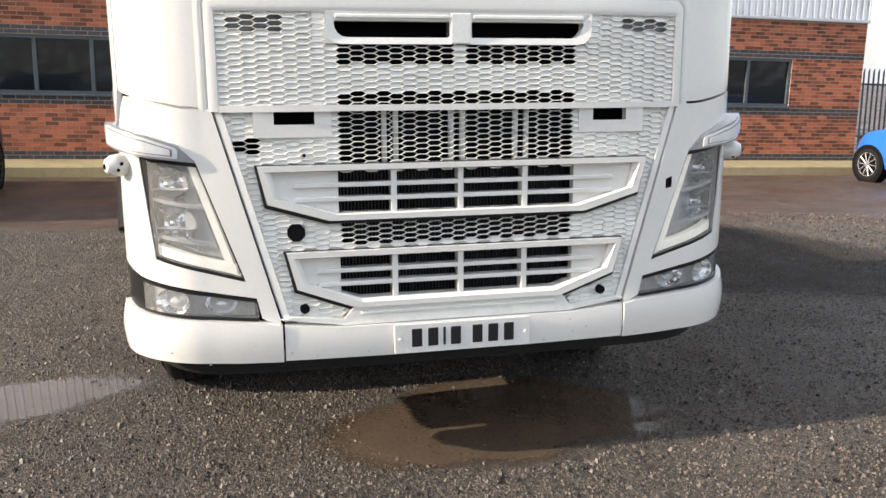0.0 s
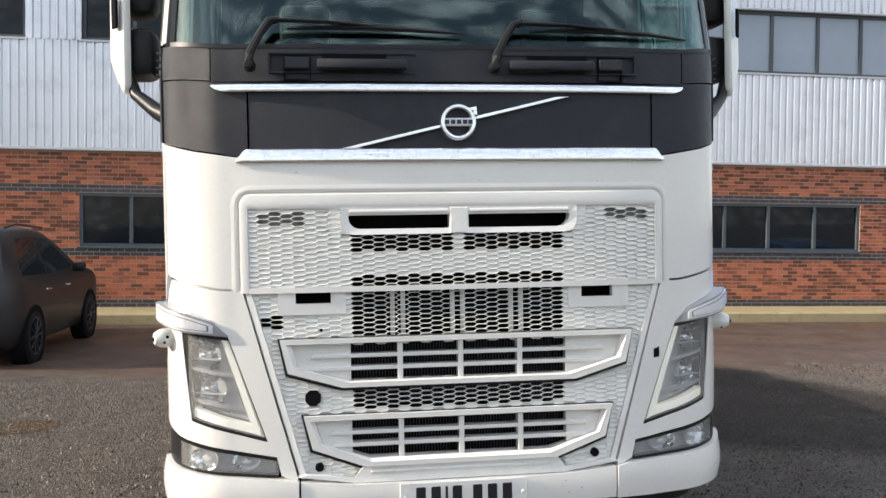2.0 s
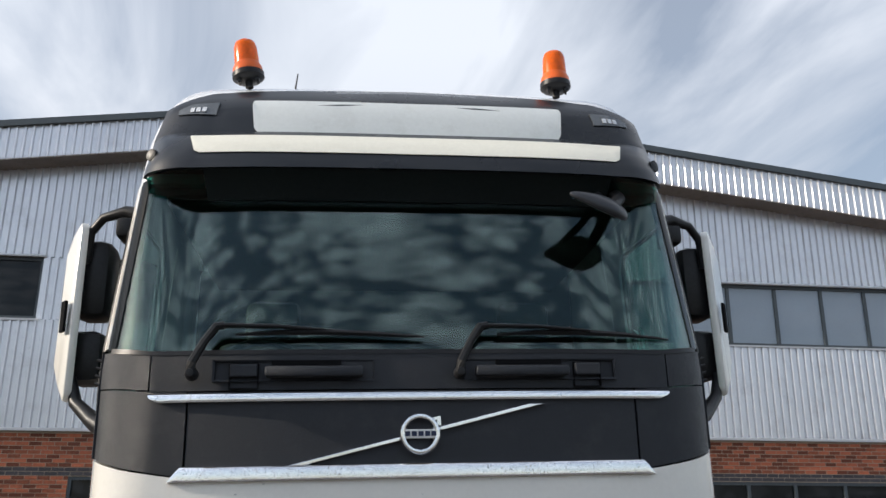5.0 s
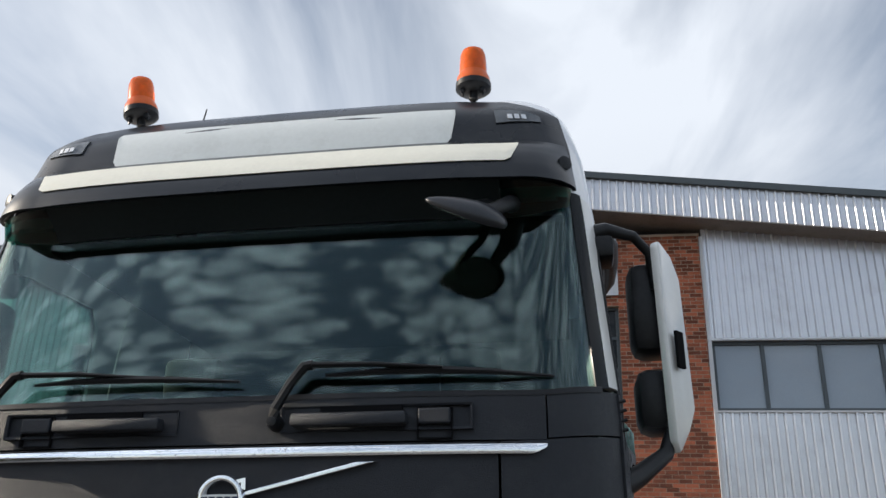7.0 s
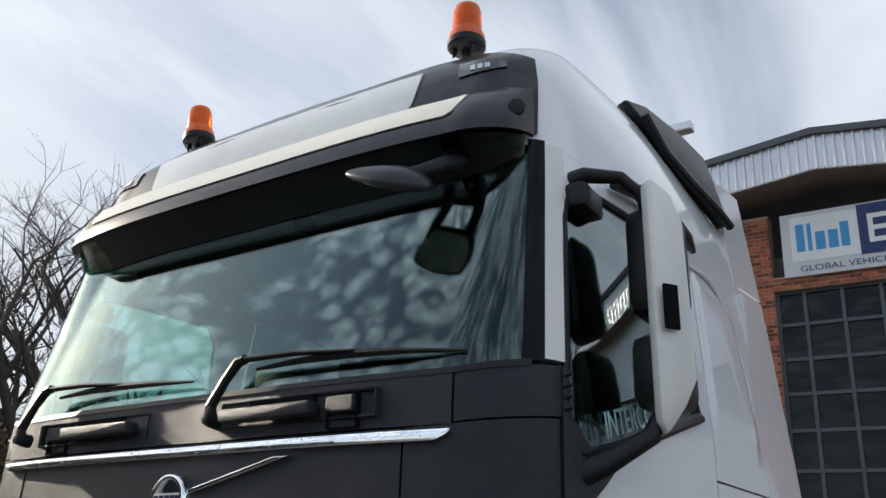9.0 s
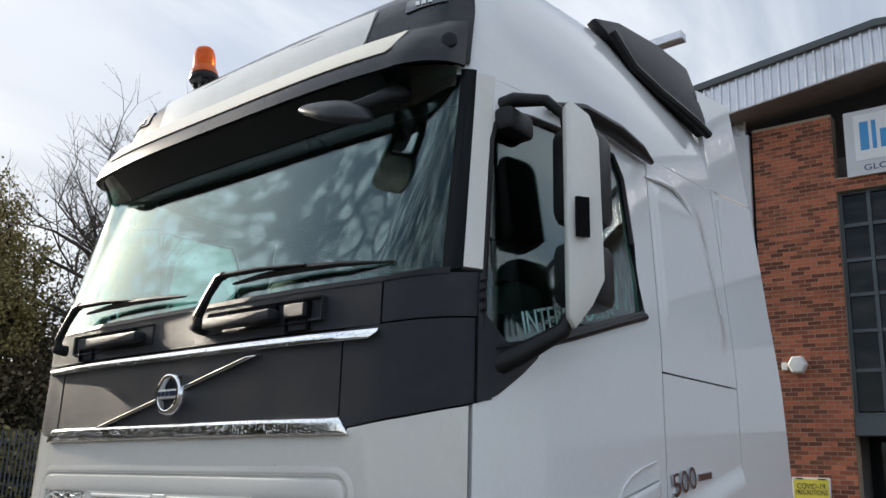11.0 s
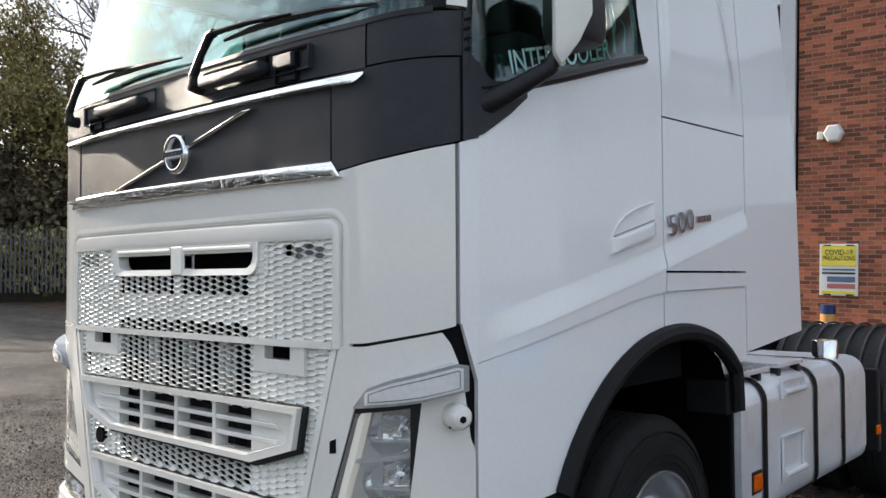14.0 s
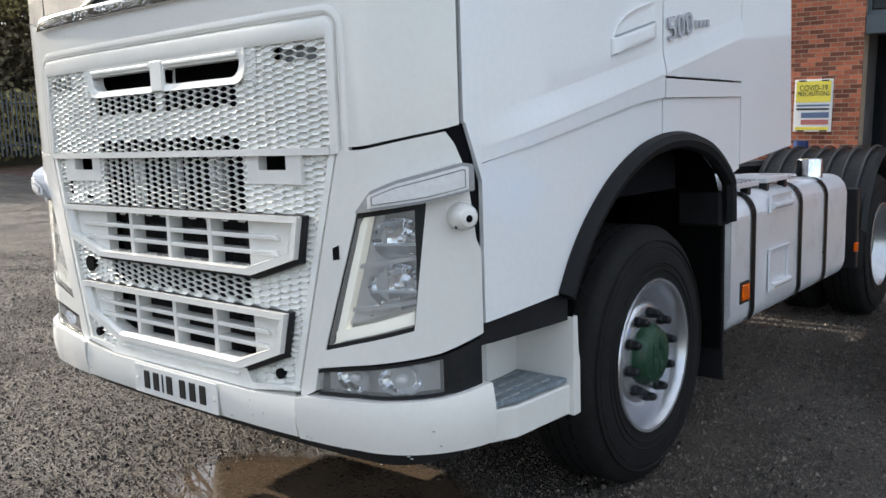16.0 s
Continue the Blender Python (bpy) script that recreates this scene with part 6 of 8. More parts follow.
part("air_tank_cover", bm, BLACK, lorry, "unseen black box added to block sun over the chassis", smooth=True)
bm = bmesh.new()
for i in range(3):
    x = -0.1 + i * 0.12
    tube(bm, [(x, 2.25, 1.55), (x, 2.5, 1.40), (x + 0.05, 2.75, 1.12), (x + 0.04, 3.0, 1.05)], 0.016, 8)
part("air_lines", bm, BLACK, lorry, "coiled black air lines", smooth=True)
for s in (1, -1):
    # fuel tank
    bm = bmesh.new()
    prof = [(0.56, 0.50), (0.60, 0.46)] + [(1.15 + 0.092 * math.sin(a), 0.55 - 0.095 * math.cos(a)) for a in np.linspace(0, 1.57, 7)] + [(1.14 + 0.104 * math.cos(a), 0.985 + 0.11 * math.sin(a)) for a in np.linspace(0, 1.57, 8)] + [(0.60, 1.095), (0.56, 1.06)]
    prism(bm, [(s * x, z) for x, z in prof], "y", 2.07, 3.99, 0.014)
    tk = part("fuel_tank", bm, ALLOY, lorry, "silver aluminium fuel tank with black straps", smooth=True)
    for y in (2.34, 3.055, 3.53):
        bm = bmesh.new()
        o = [(s * (x + (0.007 if x > 0.9 else -0.007)), z + (0.007 if z > 0.75 else -0.007)) for x, z in prof]
        n = len(o)
        A = [bm.verts.new((x, y - 0.028, z)) for x, z in o]
        B = [bm.verts.new((x, y + 0.028, z)) for x, z in o]
        for k in range(n):
            bm.faces.new((A[k], A[(k + 1) % n], B[(k + 1) % n], B[k]))
        bmesh.ops.solidify(bm, geom=list(bm.faces), thickness=0.006)
        part("tank_strap", bm, BLACK, tk)
    for z0, z1 in ((0.585, 0.80), (0.985, 1.07)):
        bm = bmesh.new()
        ring(bm, [(2.55, z0), (2.86, z0), (2.86, z1), (2.55, z1)], [(2.58, z0 + 0.025), (2.83, z0 + 0.025), (2.83, z1 - 0.02), (2.58, z1 - 0.02)], 0.0, 0.012, 0.004)
        bm.transform(Matrix(((0, -s, 0, s * 1.260), (1, 0, 0, 0), (0, 0, 1, 0), (0, 0, 0, 1))))
        st = part("tank_step", bm, ALLOY, tk, "pressed step in the tank")
        bm = bmesh.new()
        box(bm, s * 1.244, s * 1.2455, 2.581, 2.829, z0 + 0.026, z1 - 0.021)
        part("step_recess", bm, ALLOY, st)
        bm = bmesh.new()
        tube(bm, [(s * 1.262, 2.565, z0 + 0.03), (s * 1.262, 2.845, z0 + 0.03)], 0.016, 10)
        part("step_bar", bm, ALLOY, st, "bright step bar", smooth=True)
    bm = bmesh.new()
    lathe(bm, [(1.06, 0.075), (1.19, 0.075), (1.20, 0.07), (1.20, 0.001)], (s * 1.10, 3.70, 0), "z", 24)
    part("filler_cap", bm, CHROME, tk, "bright filler neck", smooth=True)
    bm = bmesh.new()
    box(bm, s * 0.60, s * 1.215, 2.06, 2.50, 1.122, 1.146, 0.004)
    box(bm, s * 0.60, s * 1.20, 2.66, 3.02, 1.122, 1.146, 0.004)
    cw = part("catwalk", bm, ALLOY, lorry, "aluminium chequer catwalk over the tank")
    bm = bmesh.new()
    for i in range(10):
        for j in range(7):
            x, y = 0.65 + i * 0.06, 2.10 + j * 0.06
            box(bm, s * (x - 0.018), s * (x + 0.018), y - 0.005, y + 0.005, 1.146, 1.152)
    tagged(part("chequer_studs", bm, CHROME, cw), kind="stuff")
    for y in (2.10, 2.44, 2.70, 2.98):
        bm = bmesh.new()
        box(bm, s * 1.15, s * 1.19, y - 0.02, y + 0.02, 1.075, 1.124, 0.004)
        part("bracket", bm, BLACK, cw, "black rubber bracket")
    bm = bmesh.new()
    box(bm, s * 1.242, s * 1.256, 2.20, 2.29, 0.60, 0.675, 0.006)
    mk = part("side_marker", bm, AMBER, lorry, "amber side marker lamp")
    bm = bmesh.new()
    box(bm, s * 1.240, s * 1.246, 2.185, 2.305, 0.585, 0.69, 0.004)
    part("marker_base", bm, BLACK, mk)
# aerial and roof cover plate
bm = bmesh.new()
box(bm, 0.15, 0.99, 2.38, 2.45, 4.235, 4.29, 0.008)
tube(bm, [(0.3, 2.18, 3.80), (0.3, 2.41, 4.24)], 0.02, 6)
tube(bm, [(0.75, 2.18, 3.75), (0.75, 2.41, 4.24)], 0.02, 6)
part("roof_bar", bm, STEEL_WHITE, lorry, "grey roof bar")
bm = bmesh.new()
tube(bm, [(-0.53, 0.62, 3.62), (-0.51, 0.64, 3.80)], [0.006, 0.003], 6)
part("aerial", bm, BLACK, lorry)


# ---- ground ----
K = 0.0273            # the yard falls to +x by this much a metre, away from the standing


def smooth01(t):
    t = min(1.0, max(0.0, t))
    return t * t * (3 - 2 * t)


def ground_z(x, y):
    far = max(smooth01((abs(x) - 1.7) / 6.0), smooth01((y - 7.0) / 5.0), smooth01((-3.0 - y) / 6.0))
    return -K * max(-60, min(60, x)) * far - 0.16 * smooth01((y - 4.0) / 7.0)


def ground_material():
    m = bpy.data.materials.new("wet_worn_asphalt")
    m.use_nodes = True
    nt, L = m.node_tree, m.node_tree.links
    b = nt.nodes["Principled BSDF"]
    tc = nt.nodes.new("ShaderNodeTexCoord")
    def noise_tex(scale, detail=5, rough=0.6):
        n = nt.nodes.new("ShaderNodeTexNoise"); n.inputs["Scale"].default_value, n.inputs["Detail"].default_value, n.inputs["Roughness"].default_value = scale, detail, rough
        L.new(tc.outputs["Object"], n.inputs["Vector"])
        return n.outputs["Fac"]
    def ramp(src, a, b_, c0, c1):
        r = nt.nodes.new("ShaderNodeValToRGB"); r.color_ramp.elements[0].position, r.color_ramp.elements[1].position = a, b_
        r.color_ramp.elements[0].color, r.color_ramp.elements[1].color = (*c0, 1), (*c1, 1)
        L.new(src, r.inputs[0])
        return r.outputs[0]
    def mix(f, a, b_):
        x = nt.nodes.new("ShaderNodeMixRGB"); L.new(f, x.inputs[0]); L.new(a, x.inputs[1]); L.new(b_, x.inputs[2])
        return x.outputs[0]
    def math_(op, a, b_=None, v=0.0):
        x = nt.nodes.new("ShaderNodeMath"); x.operation = op; L.new(a, x.inputs[0])
        if b_ is not None:
            L.new(b_, x.inputs[1])
        else:
            x.inputs[1].default_value = v
        return x.outputs[0]
    # grains: fine crumbs between coarser chips
    vo = nt.nodes.new("ShaderNodeTexVoronoi"); vo.inputs["Scale"].default_value = 62.0; vo.inputs["Randomness"].default_value = 1.0
    wob = nt.nodes.new("ShaderNodeTexNoise"); wob.inputs["Scale"].default_value = 60.0
    L.new(tc.outputs["Object"], wob.inputs["Vector"])
    wv = nt.nodes.new("ShaderNodeVectorMath"); wv.operation = "MULTIPLY_ADD"; wv.inputs[1].default_value = (0.02, 0.02, 0.02)
    L.new(wob.outputs["Color"], wv.inputs[0]); L.new(tc.outputs["Object"], wv.inputs[2])
    L.new(wv.outputs[0], vo.inputs["Vector"])
    crumb = noise_tex(85, 4, 0.75)
    sepc = nt.nodes.new("ShaderNodeSeparateColor"); L.new(vo.outputs["Color"], sepc.inputs[0])
    fine_ = ramp(crumb, 0.42, 0.62, (0.016, 0.0145, 0.013), (0.33, 0.28, 0.225))
    stone = ramp(sepc.outputs[0], 0.1, 0.97, (0.025, 0.022, 0.020), (0.26, 0.225, 0.185))
    chip = ramp(sepc.outputs[1], 0.93, 0.98, (0, 0, 0), (0.7, 0.7, 0.7))
    pale = ramp(sepc.outputs[2], 0.4, 0.6, (0.36, 0.32, 0.27), (0.20, 0.10, 0.07))
    base = mix(chip, mix(ramp(sepc.outputs[2], 0.45, 0.6, (0, 0, 0), (0.75, 0.75, 0.75)), fine_, stone), pale)
    binder = ramp(noise_tex(1.3, 6), 0.35, 0.7, (0.045, 0.038, 0.033), (0.125, 0.102, 0.082))
    base = mix(ramp(noise_tex(2.4, 6, 0.7), 0.38, 0.62, (0.40, 0.40, 0.40), (0.85, 0.85, 0.85)), binder, base)
    # reddish silt washed over the far yard
    sep_ = nt.nodes.new("ShaderNodeSeparateXYZ"); L.new(tc.outputs["Object"], sep_.inputs[0])
    edge = math_("MULTIPLY", noise_tex(1.1, 6), None, 0.7)
    yy = math_("ADD", math_("ADD", sep_.outputs["Y"], edge), math_("MULTIPLY", sep_.outputs["X"], None, 0.18))
    mr = nt.nodes.new("ShaderNodeMapRange"); mr.inputs[1].default_value, mr.inputs[2].default_value = 6.32, 6.52
    L.new(yy, mr.inputs[0])
    silt = ramp(noise_tex(2.2, 7, 0.65), 0.3, 0.75, (0.060, 0.038, 0.028), (0.125, 0.082, 0.058))
    base = mix(mr.outputs[0], base, silt)
    L.new(base, b.inputs["Base Color"])
    wet = ramp(noise_tex(0.9, 6, 0.6), 0.40, 0.66, (0.32, 0.32, 0.32), (0.75, 0.75, 0.75))
    b.inputs["Specular IOR Level"].default_value = 0.5
    L.new(wet, b.inputs["Roughness"])
    dist = math_("MULTIPLY", vo.outputs["Distance"], None, -0.7)
    h = math_("ADD", dist, math_("MULTIPLY", crumb, None, 1.3))
    k = math_("MULTIPLY", h, math_("SUBTRACT", math_("MULTIPLY", mr.outputs[0], None, -0.85), None, -1.0))
    bp = nt.nodes.new("ShaderNodeBump"); bp.inputs["Strength"].default_value, bp.inputs["Distance"].default_value = 1.0, 0.045
    L.new(k, bp.inputs["Height"]); L.new(bp.outputs[0], b.inputs["Normal"])
    return m


gx = sorted(set([-400, -200, -120, -80, -60] + list(range(-50, -12, 4)) + [round(-12 + 0.5 * i, 2) for i in range(49)] + list(range(14, 50, 4)) + [60, 100, 200, 400]))
gy = sorted(set([-400, -200, -100, -60, -40, -25, -15] + [round(-10 + 0.5 * i, 2) for i in range(54)] + [20, 25, 35, 50, 80, 120, 200, 400]))
V = [(x, y, ground_z(x, y)) for y in gy for x in gx]
nx = len(gx)
Fc = [(j * nx + i, j * nx + i + 1, (j + 1) * nx + i + 1, (j + 1) * nx + i) for j in range(len(gy) - 1) for i in range(nx - 1)]
ground = part("ground", mesh_of("ground", V, Fc, True), ground_material())
tagged(ground, "dark wet gravelly asphalt yard with reddish silt", "ground", kind="structure")

# puddles, and a damp patch darkened for shade, thinning out at their rims
def wet_material(name, color, rough, ior, bump):
    m = material(name, color, rough, var=0.2, scale=2.5, ior=ior, bump=bump, bump_scale=5)
    nt, L = m.node_tree, m.node_tree.links
    at = nt.nodes.new("ShaderNodeAttribute"); at.attribute_name = "depth"
    no = nt.nodes.new("ShaderNodeTexNoise"); no.inputs["Scale"].default_value, no.inputs["Detail"].default_value, no.inputs["Roughness"].default_value = 16.0, 7, 0.7
    tc = nt.nodes.new("ShaderNodeTexCoord"); L.new(tc.outputs["Object"], no.inputs["Vector"])
    ad = nt.nodes.new("ShaderNodeMath"); ad.operation = "ADD"; L.new(at.outputs["Fac"], ad.inputs[0]); L.new(no.outputs["Fac"], ad.inputs[1])
    mr = nt.nodes.new("ShaderNodeMapRange"); mr.inputs[1].default_value, mr.inputs[2].default_value = 0.72, 1.05
    L.new(ad.outputs[0], mr.inputs[0])
    L.new(mr.outputs[0], nt.nodes["Principled BSDF"].inputs["Alpha"])
    return m


WATER = wet_material("muddy_puddle_water", (0.105, 0.078, 0.055), 0.015, 1.75, 0.008)
DAMP_SHADE = wet_material("damp_shaded_asphalt", (0.024, 0.021, 0.018), 0.7, 1.3, 0.9)
_n = DAMP_SHADE.node_tree.nodes
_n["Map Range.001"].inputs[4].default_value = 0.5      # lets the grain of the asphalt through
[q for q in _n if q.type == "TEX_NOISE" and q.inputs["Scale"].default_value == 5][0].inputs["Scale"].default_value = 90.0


def puddle(name, label, cx, cy, rx, ry, seed, turn=0.0, mat=None, lift=0.004, rim=0.25):
    rnd = random.Random(seed)
    ph = [rnd.uniform(0, 6.28) for _ in range(6)]
    n = 96
    V, Fc, dep = [], [], []
    for f, dv_ in ((1 + rim, 0.0), (1.0, 0.45), (1 - rim, 1.0)):
        for k in range(n):
            t = 2 * math.pi * k / n
            r = f * (1 + sum((0.16 / (j + 1)) * math.sin((j + 2) * t + ph[j]) for j in range(6)))
            a, c = rx * r * math.cos(t), ry * r * math.sin(t)
            x, y = cx + a * math.cos(turn) - c * math.sin(turn), cy + a * math.sin(turn) + c * math.cos(turn)
            V.append((x, y, ground_z(x, y) + lift)); dep.append(dv_)
    V.append((cx, cy, ground_z(cx, cy) + lift)); dep.append(1.0)
    for i in range(2):
        for k in range(n):
            q = (k + 1) % n
            Fc.append((i * n + k, i * n + q, (i + 1) * n + q, (i + 1) * n + k))
    Fc += [(2 * n + k, 2 * n + (k + 1) % n, 3 * n) for k in range(n)]
    me = mesh_of(name, V, Fc)
    atr = me.attributes.new("depth", "FLOAT", "POINT")
    for i, v in enumerate(dep):
        atr.data[i].value = v
    return tagged(part(name, me, mat or WATER), label, "puddle", kind="structure")


BROWN = "shallow brown puddle on the asphalt"
puddle("puddle", BROWN, 0.27, 0.46, 0.60, 0.50, 3, 0.12)
puddle("puddle", BROWN, -2.05, 1.16, 0.60, 0.30, 8, 0.12, rim=0.35)
puddle("puddle", BROWN, -3.35, 3.92, 0.66, 0.20, 6, 0.05)
# damp ground whose dark colour also deepens the lorry's shadow here
puddle("damp_patch", "damp patch beside the tank, darkened for the lorry's shadow", 3.0, 4.0, 1.7, 2.1, 12, 0.0, DAMP_SHADE, 0.006, 0.3)

# loose chippings in front of the lorry
STONE = material("loose_chippings", (0.080, 0.065, 0.053), 0.55, var=0.48, island=0.8)
def chippings(n, xr, yr, rr, seed):
    """Low four-sided stones as one mesh."""
    g = np.random.default_rng(seed)
    x, y = g.uniform(*xr, n), yr[0] + (yr[1] - yr[0]) * g.random(n) ** 1.7
    wet = ((x - 0.27) / 0.62) ** 2 + ((y - 0.46) / 0.5) ** 2 < 1
    wet |= ((x + 2.05) / 0.6) ** 2 + ((y - 1.16) / 0.3) ** 2 < 1
    keep = ~wet | (g.random(n) < 0.03)
    # thins out to the open yard
    wave = 0.35 * np.sin(x * 2.1 + 0.7) + 0.2 * np.sin(x * 5.3)
    keep &= g.random(n) < np.clip((y - yr[0] + wave) / 1.1, 0, 1) * np.clip((x + 8.0) / 2.0, 0, 1) * np.clip((8.0 - x) / 2.0, 0, 1)
    x, y = x[keep], y[keep]
    n = len(x)
    r = g.uniform(*rr, n) * (1 + 0.9 * (g.random(n) > 0.93))
    z0 = np.array([ground_z(a, b_) for a, b_ in zip(x, y)])
    t0 = g.uniform(0, 6.28, n)
    P = np.zeros((n, 6, 3))
    for k in range(4):
        t = t0 + k * 1.571 + g.uniform(-0.35, 0.35, n)
        q = r * g.uniform(0.75, 1.35, n)
        P[:, k] = np.stack([x + q * np.cos(t), y + q * np.sin(t), z0 - 0.001], 1)
    for k in range(2):
        t = t0 + k * 3.14 + 0.8
        P[:, 4 + k] = np.stack([x + r * 0.35 * np.cos(t), y + r * 0.35 * np.sin(t), z0 + r * g.uniform(0.7, 1.25, n)], 1)
    F4 = [(0, 1, 4), (1, 2, 5, 4), (2, 3, 5), (3, 0, 4, 5)]
    Fc = [tuple(i * 6 + k for k in f) for i in range(n) for f in F4]
    me = bpy.data.meshes.new("loose_chippings")
    me.from_pydata(P.reshape(-1, 3).tolist(), [], Fc)
    me.update()
    return me


st = part("loose_chippings", chippings(215000, (-4.6, 1.7), (-2.4, 6.4), (0.0030, 0.0072), 11), STONE)
tagged(st, "loose grey and brown stone chippings on the asphalt", "gravel", kind="stuff")
st = part("loose_chippings", chippings(80000, (1.7, 4.8), (-2.4, 5.6), (0.0028, 0.0062), 17), STONE)
tagged(st, "sparse dark stone chippings on the damp asphalt", "gravel", kind="stuff")
for xr, seed in (((-8.0, -4.6), 23), ((4.8, 8.0), 29)):
    st = part("loose_chippings", chippings(40000, xr, (-2.4, 6.2), (0.0045, 0.0095), seed), STONE)
    tagged(st, "coarse stone chippings at the edge of the yard", "gravel", kind="stuff")


# ---- office building ----
BM = pose(0, 0, 0, 0, math.degrees(math.atan(K)), 0)     # the building stands level with the fall of the yard
WY = 13.30
BRICK = material("red_brick", (0.315, 0.094, 0.047), 0.85, var=0.27, scale=5, fine=40, bump=0.3, bump_scale=60, island=0.75, dirt=(0.12, 0.06, 0.045), dirt_amt=0.5)
BRICK_P = material("red_brick_piece", (0.315, 0.094, 0.047), 0.85, var=0.27, scale=5, fine=40, bump=0.3, bump_scale=60, rnd=0.75, dirt=(0.12, 0.06, 0.045), dirt_amt=0.5)
BLUEBRICK = material("dark_blue_brick", (0.055, 0.050, 0.055), 0.7, var=0.12, scale=5, island=0.5)
MORTAR = material("sandy_mortar", (0.40, 0.325, 0.25), 0.95, var=0.1, scale=8, bump=0.3)
CLAD = material("silver_grey_cladding", (0.72, 0.73, 0.765), 0.26, metal=0.5, var=0.04, scale=0.8, dirt=(0.33, 0.31, 0.29), dirt_amt=0.35, coat=0.2)
GREYTRIM = material("slate_grey_trim", (0.070, 0.085, 0.095), 0.45, var=0.08, scale=2)
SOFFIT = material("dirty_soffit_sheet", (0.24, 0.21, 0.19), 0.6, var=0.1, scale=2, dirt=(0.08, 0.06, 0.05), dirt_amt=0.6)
PALETRIM = material("pale_grey_trim", (0.55, 0.56, 0.58), 0.5, var=0.04, scale=2)
OFFICEGLASS = material("dark_office_glass", (0.012, 0.015, 0.018), 0.03, var=0.2, scale=1.5, coat=0.0)
OFFICEGLASS.node_tree.nodes["Principled BSDF"].inputs["Specular IOR Level"].default_value = 0.28
BLIND = material("pale_blind", (0.27, 0.32, 0.375), 0.3, var=0.06, scale=1.0, coat=1.0)
CONCRETE = material("yellowed_concrete_kerb", (0.33, 0.27, 0.15), 0.85, var=0.14, scale=3, bump=0.3, bump_scale=40, dirt=(0.10, 0.10, 0.06), dirt_amt=0.6)

office = thing("office_building", "two-storey office with red brick below and silver ribbed cladding above", "building", at=BM)
BASE = 0.035
openings = [(-5.30, -2.55, 1.18, 2.195), (6.55, 10.60, 1.19, 2.195)]


def hit_open(x0, x1, z0, z1):
    return any(x1 > a + 0.01 and x0 < b - 0.01 and z1 > c + 0.01 and z0 < d - 0.01 for a, b, c, d in openings)


def wall_bricks(spans, zmax, red, dark, piece=None):
    """Stretcher-bond bricks as (verts, faces) lists; those inside the piece window are returned singly."""
    single = []
    bl, bh = 0.225, 0.075
    for (xa, xb, za, zb_) in spans:
        n = int(round((zb_ - za) / bh))
        for j in range(n):
            z0 = za + j * bh
            z1 = z0 + bh - 0.012
            zc = (z0 + z1) / 2
            darkc = zc < BASE + 0.15 or ((2.20 < zc < 2.36 or 0.99 < zc < 1.18) and not (-2.4 < xa and xb < 3.5))
            x = xa - (0.1125 if j % 2 else 0)
            while x < xb:
                a, b = max(x, xa), min(x + bl - 0.012, xb)
                x += bl
                if b - a < 0.02:
                    continue
                parts_ = [(a, b)]
                for (oa, ob_, oc, od) in openings:
                    nxt = []
                    for (p, q) in parts_:
                        if z1 > oc + 0.01 and z0 < od - 0.01 and q > oa and p < ob_:
                            if p < oa - 0.02:
                                nxt.append((p, oa))
                            if q > ob_ + 0.02:
                                nxt.append((ob_, q))
                        else:
                            nxt.append((p, q))
                    parts_ = nxt
                for (p, q) in parts_:
                    if piece and not darkc and q - p > 0.20 and piece[0] <= p and q <= piece[1] and piece[2] <= z0 <= piece[3]:
                        single.append((p, z0))
                        continue
                    Vv, Ff = dark if darkc else red
                    b0 = len(Vv)
                    y0 = WY - 0.005 + ((hash((j, int(p * 40))) % 7) - 3) * 0.0006
                    Vv += [(p, y0, z0), (q, y0, z0), (q, y0, z1), (p, y0, z1), (p, WY + 0.03, z0), (q, WY + 0.03, z0), (q, WY + 0.03, z1), (p, WY + 0.03, z1)]
                    Ff += [(b0, b0 + 1, b0 + 2, b0 + 3), (b0 + 3, b0 + 2, b0 + 6, b0 + 7), (b0 + 1, b0, b0 + 4, b0 + 5), (b0, b0 + 3, b0 + 7, b0 + 4), (b0 + 2, b0 + 1, b0 + 5, b0 + 6)]
    return single


XL, XR = -11.0, 12.35
red, dark = ([], []), ([], [])
brick_spans = [(XL, -2.36, BASE, 2.995), (-2.36, -0.96, BASE, 8.36), (1.86, 3.47, BASE, 8.36), (3.47, XR, BASE, 2.995), (-0.96, 1.86, 6.94, 7.16)]
singles = wall_bricks(brick_spans, 0, red, dark, (-2.2, -0.97, 0.30, 4.3))
bm = bmesh.new()
# wall body with its openings
for (a, b, z0, z1) in ((XL, -5.30, -0.3, 2.995), (-5.30, -2.55, -0.3, 1.18), (-5.30, -2.55, 2.195, 2.995), (-2.55, -2.36, -0.3, 2.995), (-2.36, -0.96, -0.3, 8.40), (1.86, 3.47, -0.3, 8.40), (3.47, 6.55, -0.3, 2.995), (6.55, 10.60, -0.3, 1.18), (6.55, 10.60, 2.195, 2.995), (10.60, XR, -0.3, 2.995), (-0.96, 1.86, 6.93, 7.18)):
    box(bm, a, b, WY, WY + 0.30, z0, z1)
wall = part("brick_wall", bm, MORTAR, office, "red brick wall with dark brick bands")
tagged(part("brickwork", mesh_of("brickwork", *red), BRICK, wall, "red bricks"), kind="stuff")
tagged(part("dark_brickwork", mesh_of("dark_brickwork", *dark), BLUEBRICK, wall, "dark blue-black brick courses"), kind="stuff")
# kerb plinth along the wall
bm = bmesh.new()
